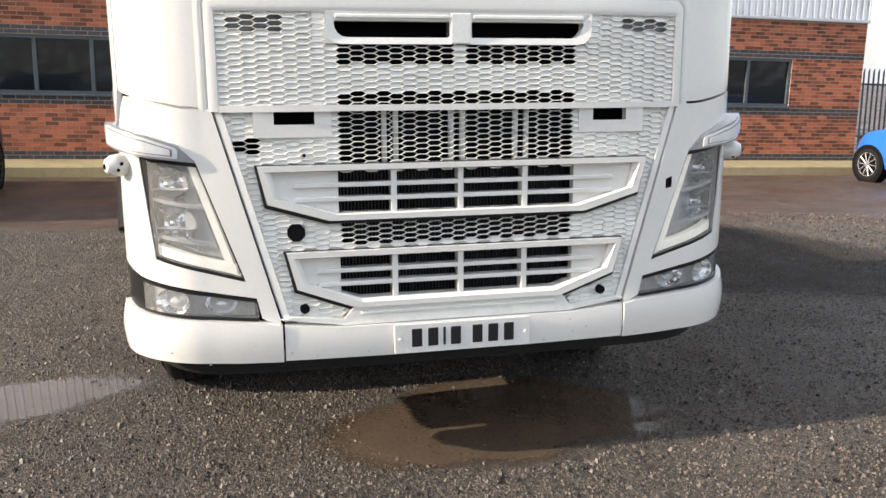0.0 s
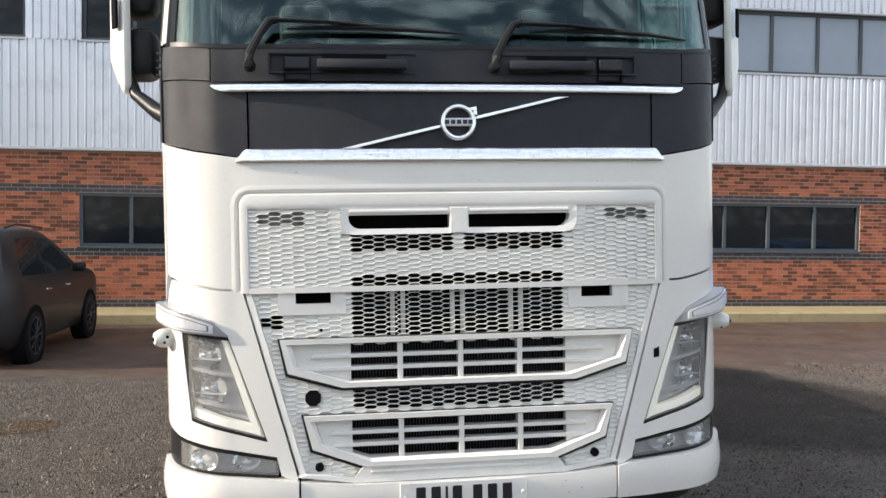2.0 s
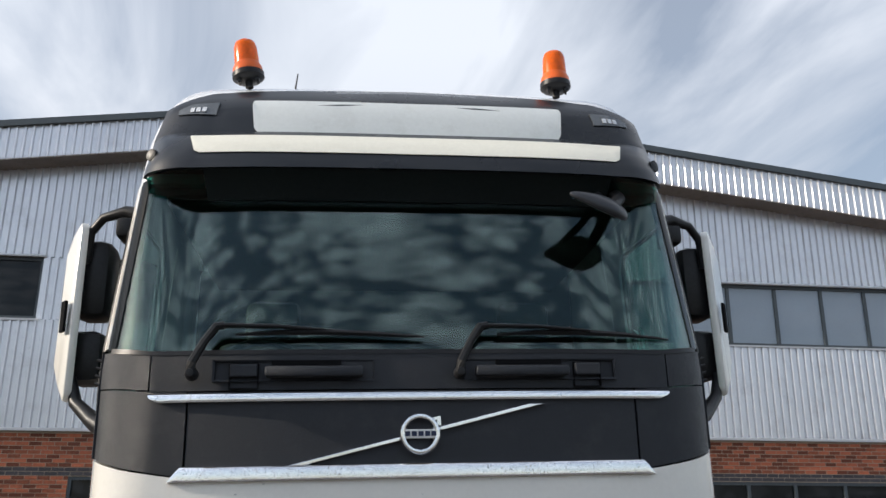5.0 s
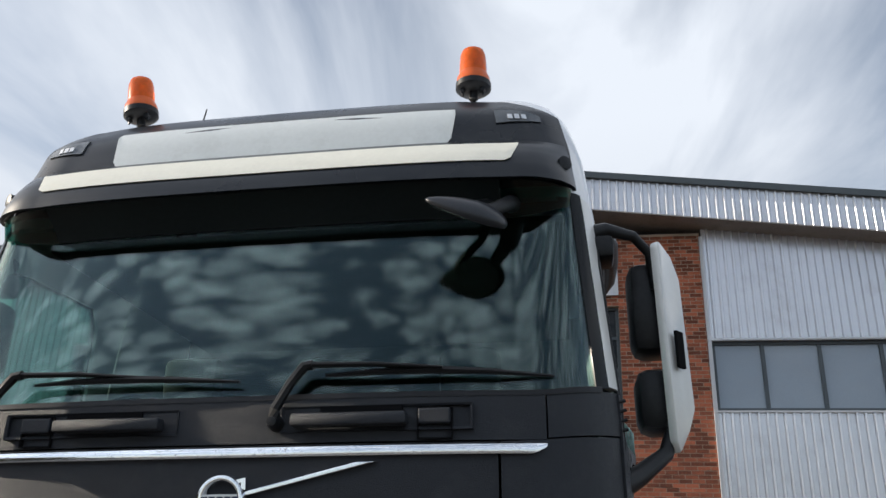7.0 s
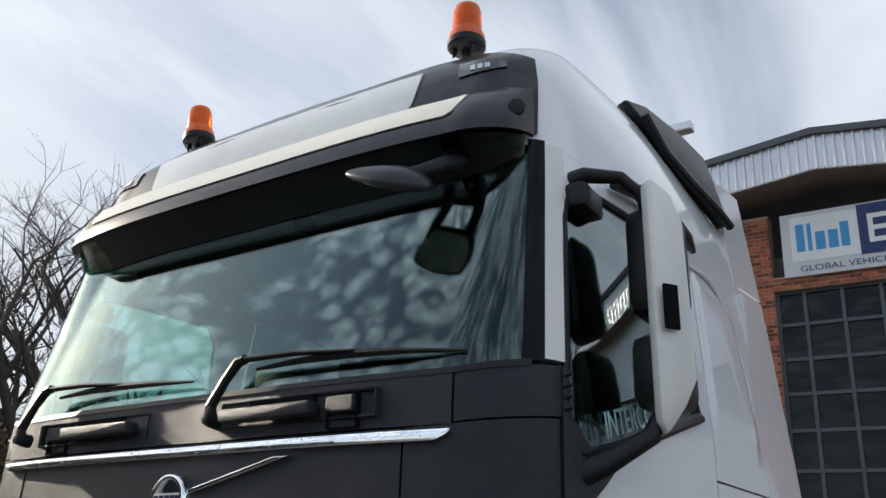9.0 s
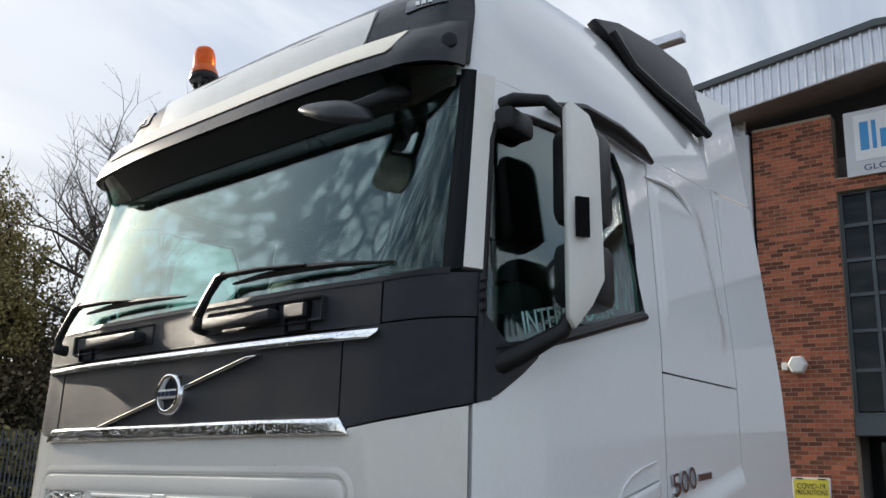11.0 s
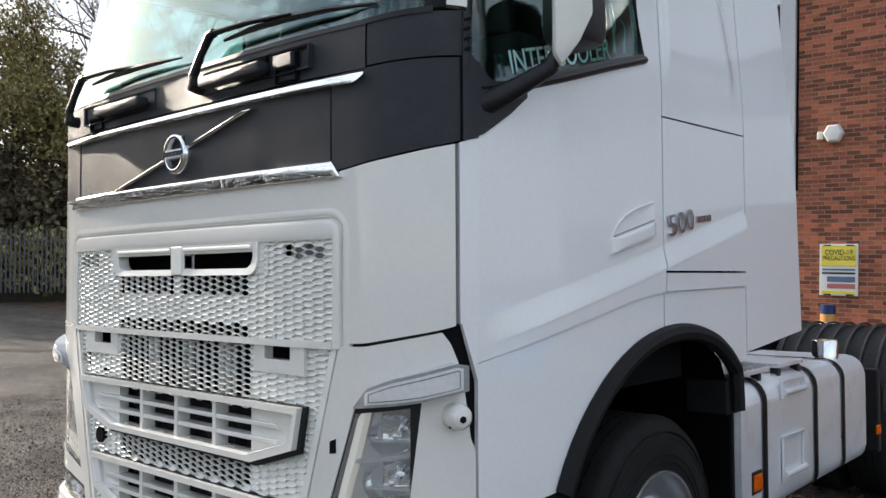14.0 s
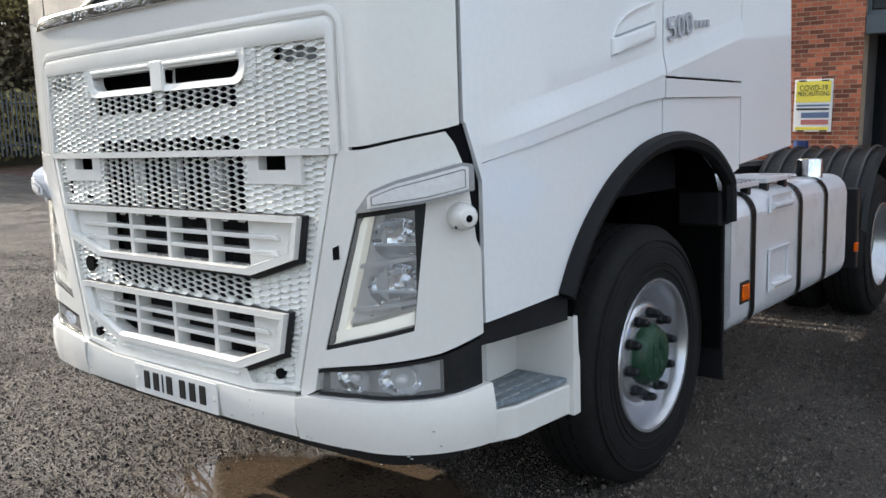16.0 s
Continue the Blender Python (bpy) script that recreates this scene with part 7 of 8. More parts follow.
prism(bm, [(12.05, -0.5), (12.08, 0.00), (12.14, 0.03), (13.30, 0.034), (13.30, -0.5)], "x", XL, 12.9)
part("plinth", bm, CONCRETE, office, "yellowed concrete kerb along the wall")


def ribbed(bm, x0, x1, zlo, zhi, y, pitch=0.15, depth=0.045):
    """Trapezoidal sheet between the curves zlo(x) and zhi(x), ribs standing out to -y."""
    xs = []
    x = x0
    while x < x1 - 1e-6:
        for dx, dy in ((0, 0), (0.080, 0), (0.100, -depth), (0.132, -depth), (0.15, 0)):
            xx = min(x + dx * pitch / 0.15, x1)
            if not xs or xx > xs[-1][0] + 1e-6:
                xs.append((xx, y + dy))
        x += pitch
    A = [bm.verts.new((x, yy, zlo(x))) for x, yy in xs]
    B = [bm.verts.new((x, yy, zhi(x))) for x, yy in xs]
    for k in range(len(xs) - 1):
        bm.faces.new((A[k], A[k + 1], B[k + 1], B[k]))


const = lambda v: (lambda x: v)
APEX, TOPZ, SLOPE = 0.0, 9.72, 0.121
FY = 12.78            # face of the verge
verge = lambda x: TOPZ - SLOPE * abs(x - APEX)
uppers_l = [(-9.3, -6.25), (-5.24, -2.6)]
bm = bmesh.new()
ribbed(bm, XL, -2.45, const(3.02), const(5.05), WY - 0.03)
ribbed(bm, XL, -2.45, const(6.27), lambda x: verge(x) - 0.80, WY - 0.03)
for a, b in ((XL, -9.3), (-6.25, -5.24), (-2.6, -2.45)):
    ribbed(bm, a, b, const(5.05), const(6.27), WY - 0.03)
part("cladding", bm, CLAD, office, "silver-grey vertical ribbed cladding")
bm = bmesh.new()
ribbed(bm, 3.50, XR, const(3.02), const(4.90), WY - 0.03)
ribbed(bm, 3.50, XR, const(6.20), lambda x: verge(x) - 0.80, WY - 0.03)
part("cladding", bm, CLAD, office, "silver-grey vertical ribbed cladding")
bm = bmesh.new()
for a, b in ((XL, -9.3), (-6.25, -5.24), (-2.6, -2.45)):
    box(bm, a, b, WY + 0.05, WY + 0.3, 5.05, 6.27)
box(bm, XL, -2.45, WY + 0.05, WY + 0.30, 2.995, 5.05); box(bm, XL, -2.45, WY + 0.05, WY + 0.3, 6.27, 8.4)
part("inner_leaf", bm, GREYTRIM, office)
bm = bmesh.new()
box(bm, 3.5, XR, WY + 0.05, WY + 0.30, 2.995, 4.9); box(bm, 3.5, XR, WY + 0.05, WY + 0.3, 6.2, 8.2)
part("inner_leaf", bm, GREYTRIM, office)

strips = [(XL, -2.45, WY - 0.085, 2.99, 3.045), (3.48, XR, WY - 0.085, 2.99, 3.045), (3.47, XR, WY - 0.08, 4.87, 4.905), (3.47, XR, WY - 0.08, 6.20, 6.24), (3.45, 3.52, WY - 0.07, 3.0, 8.3), (-2.66, -2.40, WY - 0.09, 3.0, 8.3)]
for a, b in uppers_l:
    strips += [(a - 0.05, b + 0.05, WY - 0.08, 5.02, 5.06), (a - 0.05, b + 0.05, WY - 0.08, 6.27, 6.31)]
for a, b, y0_, z0_, z1_ in strips:
    bm = bmesh.new()
    box(bm, a, b, y0_, WY - 0.012, z0_, z1_)
    part("cladding_trim", bm, PALETRIM, office, "pale grey cladding trim")


def window(x0, x1, z0, z1, mull, pane_mat, label, rail=None, y=WY + 0.06, fw=0.06):
    bm = bmesh.new()
    ring(bm, [(x0, z0), (x1, z0), (x1, z1), (x0, z1)], [(x0 + fw, z0 + fw), (x1 - fw, z0 + fw), (x1 - fw, z1 - fw), (x0 + fw, z1 - fw)], y - 0.04, y + 0.08)
    w = part("window", bm, GREYTRIM, office, label)
    edges = [x0 + fw] + list(mull) + [x1 - fw]
    for x in mull:
        bm = bmesh.new()
        box(bm, x - 0.035, x + 0.035, y - 0.035, y + 0.06, z0 + fw, z1 - fw, 0.006)
        part("mullion", bm, GREYTRIM, w)
    for a, b in zip(edges, edges[1:]):
        bm = bmesh.new()
        box(bm, a, b, y + 0.01, y + 0.03, z0 + fw, z1 - fw)
        part("pane", bm, pane_mat, w)
    bm = bmesh.new()
    box(bm, x0 - 0.03, x1 + 0.03, y - 0.10, y + 0.02, z0 - 0.035, z0, 0.004)
    part("window_sill", bm, GREYTRIM, w)
    return w


window(-5.30, -2.55, 1.18, 2.195, (-4.36, -3.42), OFFICEGLASS, "slate-grey framed ground floor window with dark panes")
window(6.55, 10.60, 1.19, 2.195, (7.57, 8.54, 9.58), OFFICEGLASS, "slate-grey framed ground floor window with dark panes")
window(-9.3, -6.25, 5.06, 6.27, (-8.3, -7.3), OFFICEGLASS, "slate-grey framed upper window")
window(-5.24, -2.6, 5.06, 6.27, (-4.3, -3.4), OFFICEGLASS, "slate-grey framed upper window")
window(3.52, XR - 0.05, 4.905, 6.20, (4.42, 5.42, 6.48, 7.50, 8.54, 9.57, 10.55, 11.5), BLIND, "slate-grey framed strip of upper windows with pale blinds")

# entrance glazing
bm = bmesh.new()
GX = [-0.93, -0.48, 0.13, 0.735, 1.34, 1.84]
GZ = [3.13, 3.82, 4.48, 5.10, 5.70, 6.32, 6.90]
ring(bm, [(-0.96, 3.05), (1.86, 3.05), (1.86, 6.94), (-0.96, 6.94)], [(-0.90, 3.13), (1.80, 3.13), (1.80, 6.88), (-0.90, 6.88)], WY + 0.10, WY + 0.2)
ent = part("entrance_glazing", bm, GREYTRIM, office, "tall slate-grey framed entrance glazing")
for x in GX[1:-1]:
    bm = bmesh.new(); box(bm, x - 0.03, x + 0.03, WY + 0.10, WY + 0.2, 3.13, 6.88); part("mullion", bm, GREYTRIM, ent)
for z in GZ[1:-1]:
    bm = bmesh.new(); box(bm, -0.90, 1.80, WY + 0.11, WY + 0.2, z - 0.03, z + 0.03); part("transom", bm, GREYTRIM, ent)
for a, b in zip(GX, GX[1:]):
    for c, d in zip(GZ, GZ[1:]):
        bm = bmesh.new(); box(bm, a + 0.03, b - 0.03, WY + 0.15, WY + 0.17, c + 0.03, d - 0.03); part("pane", bm, OFFICEGLASS, ent)
bm = bmesh.new()
box(bm, -0.96, 1.86, WY + 0.02, WY + 0.25, 2.76, 3.05, 0.01)
part("entrance_beam", bm, GREYTRIM, office)
bm = bmesh.new()
box(bm, -0.96, 1.86, WY + 0.9, WY + 1.0, -0.2, 2.8)
part("entrance_screen", bm, OFFICEGLASS, office, "dark recessed entrance doors")
# verge fascia and soffit
bm = bmesh.new()
ribbed(bm, XL - 1, XR + 0.4, lambda x: verge(x) - 0.83, lambda x: verge(x) - 0.10, FY, 0.155, 0.03)
part("fascia", bm, CLAD, office, "ribbed silver roof verge")
for a, b in ((XL - 1, APEX), (APEX, XR + 0.4)):
    bm = bmesh.new()
    v = [(a, verge(a)), (b, verge(b)), (b, verge(b) - 0.13), (a, verge(a) - 0.13)]
    prism(bm, v, "y", FY - 0.08, FY + 0.15)
    part("verge_capping", bm, GREYTRIM, office, "slate-grey roof capping")
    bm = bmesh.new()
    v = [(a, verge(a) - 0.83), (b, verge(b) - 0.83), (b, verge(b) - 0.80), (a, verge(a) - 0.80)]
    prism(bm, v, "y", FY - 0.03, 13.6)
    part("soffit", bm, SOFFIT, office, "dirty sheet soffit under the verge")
    bm = bmesh.new()
    v = [(a, verge(a) - 0.03), (b, verge(b) - 0.03), (b, verge(b) - 0.10), (a, verge(a) - 0.10)]
    prism(bm, v, "y", FY + 0.15, 32.0)
    part("roof", bm, CLAD, office, "shallow pitched metal roof")
for x0_, x1_, y0_, y1_, h_ in ((XR - 0.3, XR, WY + 0.3, 32, 7.6), (XL, XL + 0.3, WY + 0.3, 32, 7.6), (XL, XR, 31.7, 32, 7.6), (XL, XR, WY + 1.2, WY + 1.3, 8.0)):
    bm = bmesh.new()
    box(bm, x0_, x1_, y0_, y1_, -0.5, h_)
    part("outer_wall", bm, CLAD, office)

# signs on the building
SIGNGREY = material("pale_grey_sign_board", (0.62, 0.63, 0.65), 0.4, var=0.03)
SIGNWHITE = material("white_sign_print", (0.80, 0.81, 0.82), 0.4, var=0.02)
SIGNBLUE = material("sky_blue_sign_print", (0.05, 0.30, 0.62), 0.4, var=0.03)
SIGNNAVY = material("navy_sign_print", (0.015, 0.035, 0.13), 0.4, var=0.05)
sign = thing("fascia_sign", "pale board with blue and navy company shapes over the entrance", "sign", at=BM)
bm = bmesh.new(); box(bm, -0.74, 1.87, WY - 0.07, WY - 0.012, 7.13, 8.33, 0.008)
part("board", bm, SIGNGREY, sign)
bm = bmesh.new(); box(bm, -0.58, 0.53, WY - 0.078, WY - 0.06, 7.40, 8.24)
part("white_field", bm, SIGNWHITE, sign)
bm = bmesh.new(); box(bm, 0.53, 1.70, WY - 0.078, WY - 0.06, 7.38, 8.30)
part("navy_field", bm, SIGNNAVY, sign)
for x, w, h in ((-0.46, 0.14, 0.52), (-0.27, 0.07, 0.52), (-0.14, 0.16, 0.34), (0.07, 0.16, 0.34), (0.27, 0.14, 0.46)):
    bm = bmesh.new()
    box(bm, x - 0.03, x - 0.03 + w, WY - 0.084, WY - 0.07, 7.58, 7.58 + h, 0.004)
    part("blue_shape", bm, SIGNBLUE, sign)
bm = bmesh.new()
prism(bm, [(0.68, 7.58), (1.0, 7.58), (1.0, 7.665), (0.765, 7.665), (0.765, 7.80), (0.98, 7.80), (0.98, 7.885), (0.765, 7.885), (0.765, 8.02), (1.0, 8.02), (1.0, 8.105), (0.68, 8.105)], "y", WY - 0.084, WY - 0.07)
part("white_shape", bm, SIGNWHITE, sign)
bm = bmesh.new()
prism(bm, [(1.08, 7.58), (1.20, 7.58), (1.56, 8.10), (1.44, 8.10)], "y", WY - 0.084, WY - 0.07)
prism(bm, [(1.44, 7.58), (1.56, 7.58), (1.20, 8.10), (1.08, 8.10)], "y", WY - 0.083, WY - 0.071)
part("white_shape", bm, SIGNWHITE, sign)
lettering("strapline", "GLOBAL VEHICLE SALES", 0.15, SIGNNAVY, sign, Matrix.Translation((0.56, WY - 0.074, 7.255)) @ Euler((radians(90), 0, 0)).to_matrix().to_4x4(), 0.002, "grey strapline lettering", 2.05)

YELLOW = material("yellow_poster_print", (0.72, 0.60, 0.06), 0.4, var=0.05, coat=0.4)
POSTERWHITE = material("white_poster_frame", (0.72, 0.72, 0.70), 0.4, var=0.03)
POSTERBLUE = material("slate_blue_print", (0.10, 0.14, 0.24), 0.5, var=0.05)
POSTERRED = material("dull_red_print", (0.40, 0.13, 0.12), 0.5, var=0.05)
notice = thing("notice_board", "yellow and white health notice in a white frame on brick", "sign", at=BM)
bm = bmesh.new(); box(bm, -1.985, -1.375, WY - 0.035, WY - 0.012, 1.21, 2.075, 0.006)
part("frame", bm, POSTERWHITE, notice)
for z0, z1, x0, x1, mt, nm in ((1.80, 2.045, -1.955, -1.405, YELLOW, "yellow_field"), (1.70, 1.80, -1.955, -1.405, YELLOW, "yellow_field"), (1.57, 1.60, -1.94, -1.42, INK, "text_bar"), (1.63, 1.66, -1.94, -1.42, POSTERBLUE, "text_bar"), (1.44, 1.53, -1.86, -1.42, POSTERBLUE, "text_bar"), (1.33, 1.41, -1.86, -1.42, POSTERRED, "text_bar"), (1.24, 1.29, -1.95, -1.42, YELLOW, "text_bar")):
    bm = bmesh.new(); box(bm, x0, x1, WY - 0.041, WY - 0.03, z0, z1)
    part(nm, bm, mt, notice)
lettering("heading", "COVID-19", 0.13, INK, notice, Matrix.Translation((-1.68, WY - 0.043, 1.93)) @ Euler((radians(90), 0, 0)).to_matrix().to_4x4(), 0.001, width=0.44)
lettering("heading", "PRECAUTIONS", 0.11, INK, notice, Matrix.Translation((-1.68, WY - 0.043, 1.835)) @ Euler((radians(90), 0, 0)).to_matrix().to_4x4(), 0.001, width=0.50)
for x in (-1.86, -1.50):
    for z in (2.05, 1.225):
        bm = bmesh.new(); box(bm, x - 0.06, x + 0.06, WY - 0.043, WY - 0.034, z - 0.01, z + 0.012)
        part("clip", bm, INK, notice)
lampw = thing("wall_lamp", "white hexagonal bulkhead lamp on brick", "lamp", at=BM)
bm = bmesh.new()
lathe(bm, [(-0.16, 0.001), (-0.155, 0.13), (-0.13, 0.16), (-0.03, 0.165), (-0.01, 0.15)], (-1.76, WY, 3.93), "y", 6)
part("lamp_body", bm, POSTERWHITE, lampw)
bm = bmesh.new(); box(bm, -2.03, -1.93, WY - 0.10, WY - 0.012, 3.84, 3.98, 0.02)
part("sensor", bm, CREAM, lampw, "cream movement sensor")
BANDORANGE = material("faded_orange_band", (0.62, 0.30, 0.085), 0.45, var=0.08)
bol = thing("bollard", "navy and orange banded bollard by the wall", "bollard", at=BM @ pose(-1.64, 12.6, 0.02))
for z0, z1, mt, nm in ((-0.1, 0.62, SIGNNAVY, "post"), (0.62, 0.78, SIGNWHITE, "white_band"), (0.78, 0.91, BANDORANGE, "orange_band"), (0.91, 1.06, SIGNNAVY, "cap")):
    bm = bmesh.new(); lathe(bm, [(z0, 0.001), (z0, 0.115), (z1, 0.115), (z1, 0.001)], (0, 0, 0), "z", 24)
    part(nm, bm, mt, bol, smooth=True)


# ---- parked cars ----
def car(name, label, m, paint, L=4.2, W=1.78, H=1.56, wb=2.55, r=0.33, nose=1.0, bonnet=0.0):
    """A hatchback along +y, its rear at y = 0."""
    c = thing(name, label, "car", at=m)
    top = [(0.0, 0.62), (0.02, 0.80), (0.07, 1.02), (0.26, 1.34), (0.42, H - 0.08), (0.75, H), (1.5, H - 0.005), (2.0, H - 0.05), (2.35, H - 0.20), (2.85, 1.10 + bonnet), (3.05, 1.03 + bonnet), (3.6, 0.96 + bonnet), (3.95, 0.84 + bonnet), (4.12, 0.66 + bonnet), (4.2, 0.42)]
    low = [(0.0, 0.50), (0.10, 0.34), (0.30, 0.24), (3.95, 0.22), (4.2, 0.38)]
    k = L / 4.2
    if nose != 1.0:
        top = [(y if y < 3.05 else 3.05 + (y - 3.05) * nose, z) for y, z in top]
        low = [(y if y < 3.05 else 3.05 + (y - 3.05) * nose, z) for y, z in low]
    length = top[-1][0] * k
    ty, tz = [q[0] * k for q in top], [q[1] for q in top]
    ly, lz = [q[0] * k for q in low], [q[1] for q in low]
    belt = 1.0 + bonnet * 0.6
    def roof(y):
        return sum(w * interp(min(max(y + o, 0), length), ty, tz) for o, w in ((-0.07, 0.2), (-0.03, 0.2), (0, 0.2), (0.03, 0.2), (0.07, 0.2))) if 0.15 < y < length - 0.1 else interp(y, ty, tz)
    def half(z, y):
        w = W / 2 - 0.05 * max(0, (0.62 - z) / 0.4) ** 2 - 0.03 * max(0, (z - 0.72) / 0.3) ** 2
        if z > belt:
            w = W / 2 - 0.03 * ((belt - 0.72) / 0.3) ** 2 - 0.22 * (z - belt) / 0.5
        e = min(y, length - y)
        return w - 0.24 * max(0, 1 - e / 0.65) ** 2.4
    bm = bmesh.new()
    stations = sorted(set([0, 0.01, 0.03, 0.06, 0.10, 0.16, 0.24] + [round(0.32 + 0.08 * i, 3) for i in range(int((length - 0.5) / 0.08))] + [length - 0.16, length - 0.10, length - 0.05, length - 0.02, length]))
    loops = []
    for y in stations:
        zt, zb = roof(y), interp(y, ly, lz)
        rd = min(1.0, (zt - zb) / 0.5)
        zs = zt - 0.11 * rd
        side = [(half(zb, y) - 0.06, zb), (half(zb, y), zb + 0.05 * rd)]
        side += [(half(zb + (zs - zb) * f, y), zb + (zs - zb) * f) for f in (0.2, 0.35, 0.5, 0.65, 0.8, 0.9, 1.0)]
        h = side[-1][0]
        side += [(h - 0.022 * rd, zt - 0.055 * rd), (h - 0.07 * rd, zt - 0.020 * rd), (h - 0.20 * rd, zt - 0.004 * rd), (h * 0.4, zt)]
        pts = side + [(-x, z) for x, z in side[::-1]]
        loops.append([bm.verts.new((x, y, z)) for x, z in pts])
    n = len(loops[0])
    for a, b in zip(loops, loops[1:]):
        for i in range(n):
            bm.faces.new((a[i], a[(i + 1) % n], b[(i + 1) % n], b[i]))
    bm.faces.new(loops[0]); bm.faces.new(loops[-1][::-1])
    bmesh.ops.recalc_face_normals(bm, faces=bm.faces)
    body = part("body", bm, paint, c, smooth=True)
    ya, yb = 0.78 * k, 0.78 * k + wb
    for s in (-1, 1):
        bm = bmesh.new()
        g = [(0.55, belt + 0.06), (0.62, 1.36), (0.85, H - 0.15), (1.45, H - 0.14), (1.45, belt + 0.04)]
        g2 = [(1.52, belt + 0.04), (1.52, H - 0.14), (1.95, H - 0.18), (2.25, H - 0.32), (2.62, belt + 0.08)]
        for q in (g, g2):
            vs = [bm.verts.new((s * (half(z, y * k) + 0.004), y * k, z)) for y, z in q]
            vi = [bm.verts.new((s * (half(z, y * k) - 0.02), y * k, z)) for y, z in q]
            bm.faces.new(vs); bm.faces.new(vi[::-1])
            for i in range(len(vs)):
                bm.faces.new((vs[i], vi[i], vi[(i + 1) % len(vs)], vs[(i + 1) % len(vs)]))
        part("side_window", bm, OFFICEGLASS, body)
        for y in (ya, yb):
            bm = bmesh.new()
            lathe(bm, [(s * (W / 2 - 0.20), r), (s * (W / 2 + 0.006), r), (s * (W / 2 + 0.006), 0.05), (s * (W / 2 - 0.20), 0.05)], (0, y, r), "x", 28)
            bmesh.ops.scale(bm, verts=bm.verts, vec=(1, 1.14, 1.14), space=Matrix.Translation((0, -y, -r)))
            part("wheel_arch", bm, VOID, body)
            bm = bmesh.new()
            lathe(bm, [(s * (W / 2 - 0.20), r * 0.66), (s * (W / 2 - 0.19), r - 0.01), (s * (W / 2 - 0.03), r), (s * (W / 2 + 0.012), r - 0.04), (s * (W / 2 + 0.012), r * 0.66)], (0, y, r), "x", 36, close=True)
            w = part("wheel", bm, RUBBER, c, smooth=True)
            bm = bmesh.new()
            for kk in range(10):
                a = 2 * math.pi * kk / 10
                tube(bm, [(s * (W / 2 + 0.008), y + 0.04 * math.cos(a), r + 0.04 * math.sin(a)), (s * (W / 2 + 0.012), y + r * 0.64 * math.cos(a + 0.06), r + r * 0.64 * math.sin(a + 0.06))], 0.014, 6)
            lathe(bm, [(s * (W / 2 - 0.01), r * 0.62), (s * (W / 2 + 0.013), r * 0.66), (s * (W / 2 + 0.013), r * 0.69), (s * (W / 2 - 0.01), r * 0.69)], (0, y, r), "x", 36, close=True)
            lathe(bm, [(s * (W / 2), 0.06), (s * (W / 2 + 0.018), 0.055), (s * (W / 2 + 0.02), 0.001)], (0, y, r), "x", 16)
            part("rim", bm, STEEL_WHITE if paint is not CARGREY else MIRRORSHELL, w, smooth=True)
        bm = bmesh.new()
        box(bm, s * (W / 2 - 0.02), s * (W / 2 + 0.17), 2.42 * k, 2.52 * k, belt, belt + 0.14, 0.04)
        part("door_mirror", bm, BLACK, body, smooth=True)
        for yh in (1.30, 2.15):
            bm = bmesh.new()
            box(bm, s * (W / 2 - 0.01), s * (W / 2 + 0.025), yh * k - 0.09, yh * k + 0.09, 0.90, 0.93, 0.008)
            part("door_handle", bm, CHROME, body)
        bm = bmesh.new()
        box(bm, s * (W / 2 - 0.40), s * (W / 2 - 0.235), 0.004, 0.10, 0.84, 0.95, 0.02)
        part("tail_lamp", bm, LAMPRED, body)
        bm = bmesh.new()
        box(bm, s * (W / 2 - 0.42), s * (W / 2 - 0.16), length - 0.34, length - 0.10, 0.70, 0.82, 0.03)
        part("headlamp", bm, CHROME, body)
        bm = bmesh.new()
        tube(bm, [(s * (W / 2 - 0.27), 0.55 * k, H - 0.01), (s * (W / 2 - 0.27), 0.9 * k, H + 0.035), (s * (W / 2 - 0.27), 1.9 * k, H - 0.02)], 0.014, 6)
        part("roof_rail", bm, BLACK, body)
    bm = bmesh.new()
    for ya_, yb_ in ((0.11, 0.38), (2.36, 2.84)):
        v = []
        for i in range(7):
            y = (ya_ + (yb_ - ya_) * i / 6) * k
            z, h = roof(y) + 0.006, half(roof(y) - 0.11, y) - 0.20
            v.append((bm.verts.new((-h, y, z)), bm.verts.new((h, y, z))))
        for a, b in zip(v, v[1:]):
            bm.faces.new((a[0], a[1], b[1], b[0]))
    bmesh.ops.solidify(bm, geom=list(bm.faces), thickness=0.01)
    part("screens", bm, OFFICEGLASS, body)
    return c


LAMPRED = material("red_lamp_lens", (0.10, 0.012, 0.012), 0.2, coat=0.4)
CARGREY = material("dark_grey_car_paint", (0.017, 0.016, 0.017), 0.45, var=0.1, coat=0.12, dirt=(0.026, 0.026, 0.027), dirt_amt=0.4)
CARBLUE = material("bright_blue_car_paint", (0.02, 0.16, 0.55), 0.3, var=0.05, coat=1.0)
car("parked_car", "dark grey small crossover parked facing the brick wall", pose(-5.22, 7.15, ground_z(-5.4, 9.5), 0.3, 1.3, 1), CARGREY, L=4.3, W=1.84, H=1.74, wb=2.6, r=0.35, bonnet=0.12)
car("parked_car", "bright blue car with silver wheels parked by the building end", pose(11.82, 7.84, ground_z(11.0, 10.0), 0, 0, 5), CARBLUE, L=4.0, W=1.6, wb=2.4, nose=0.72)

# ---- fences, wood, trees ----
FENCE = material("galvanised_palisade", (0.085, 0.092, 0.10), 0.5, metal=0.3, var=0.12, scale=2)


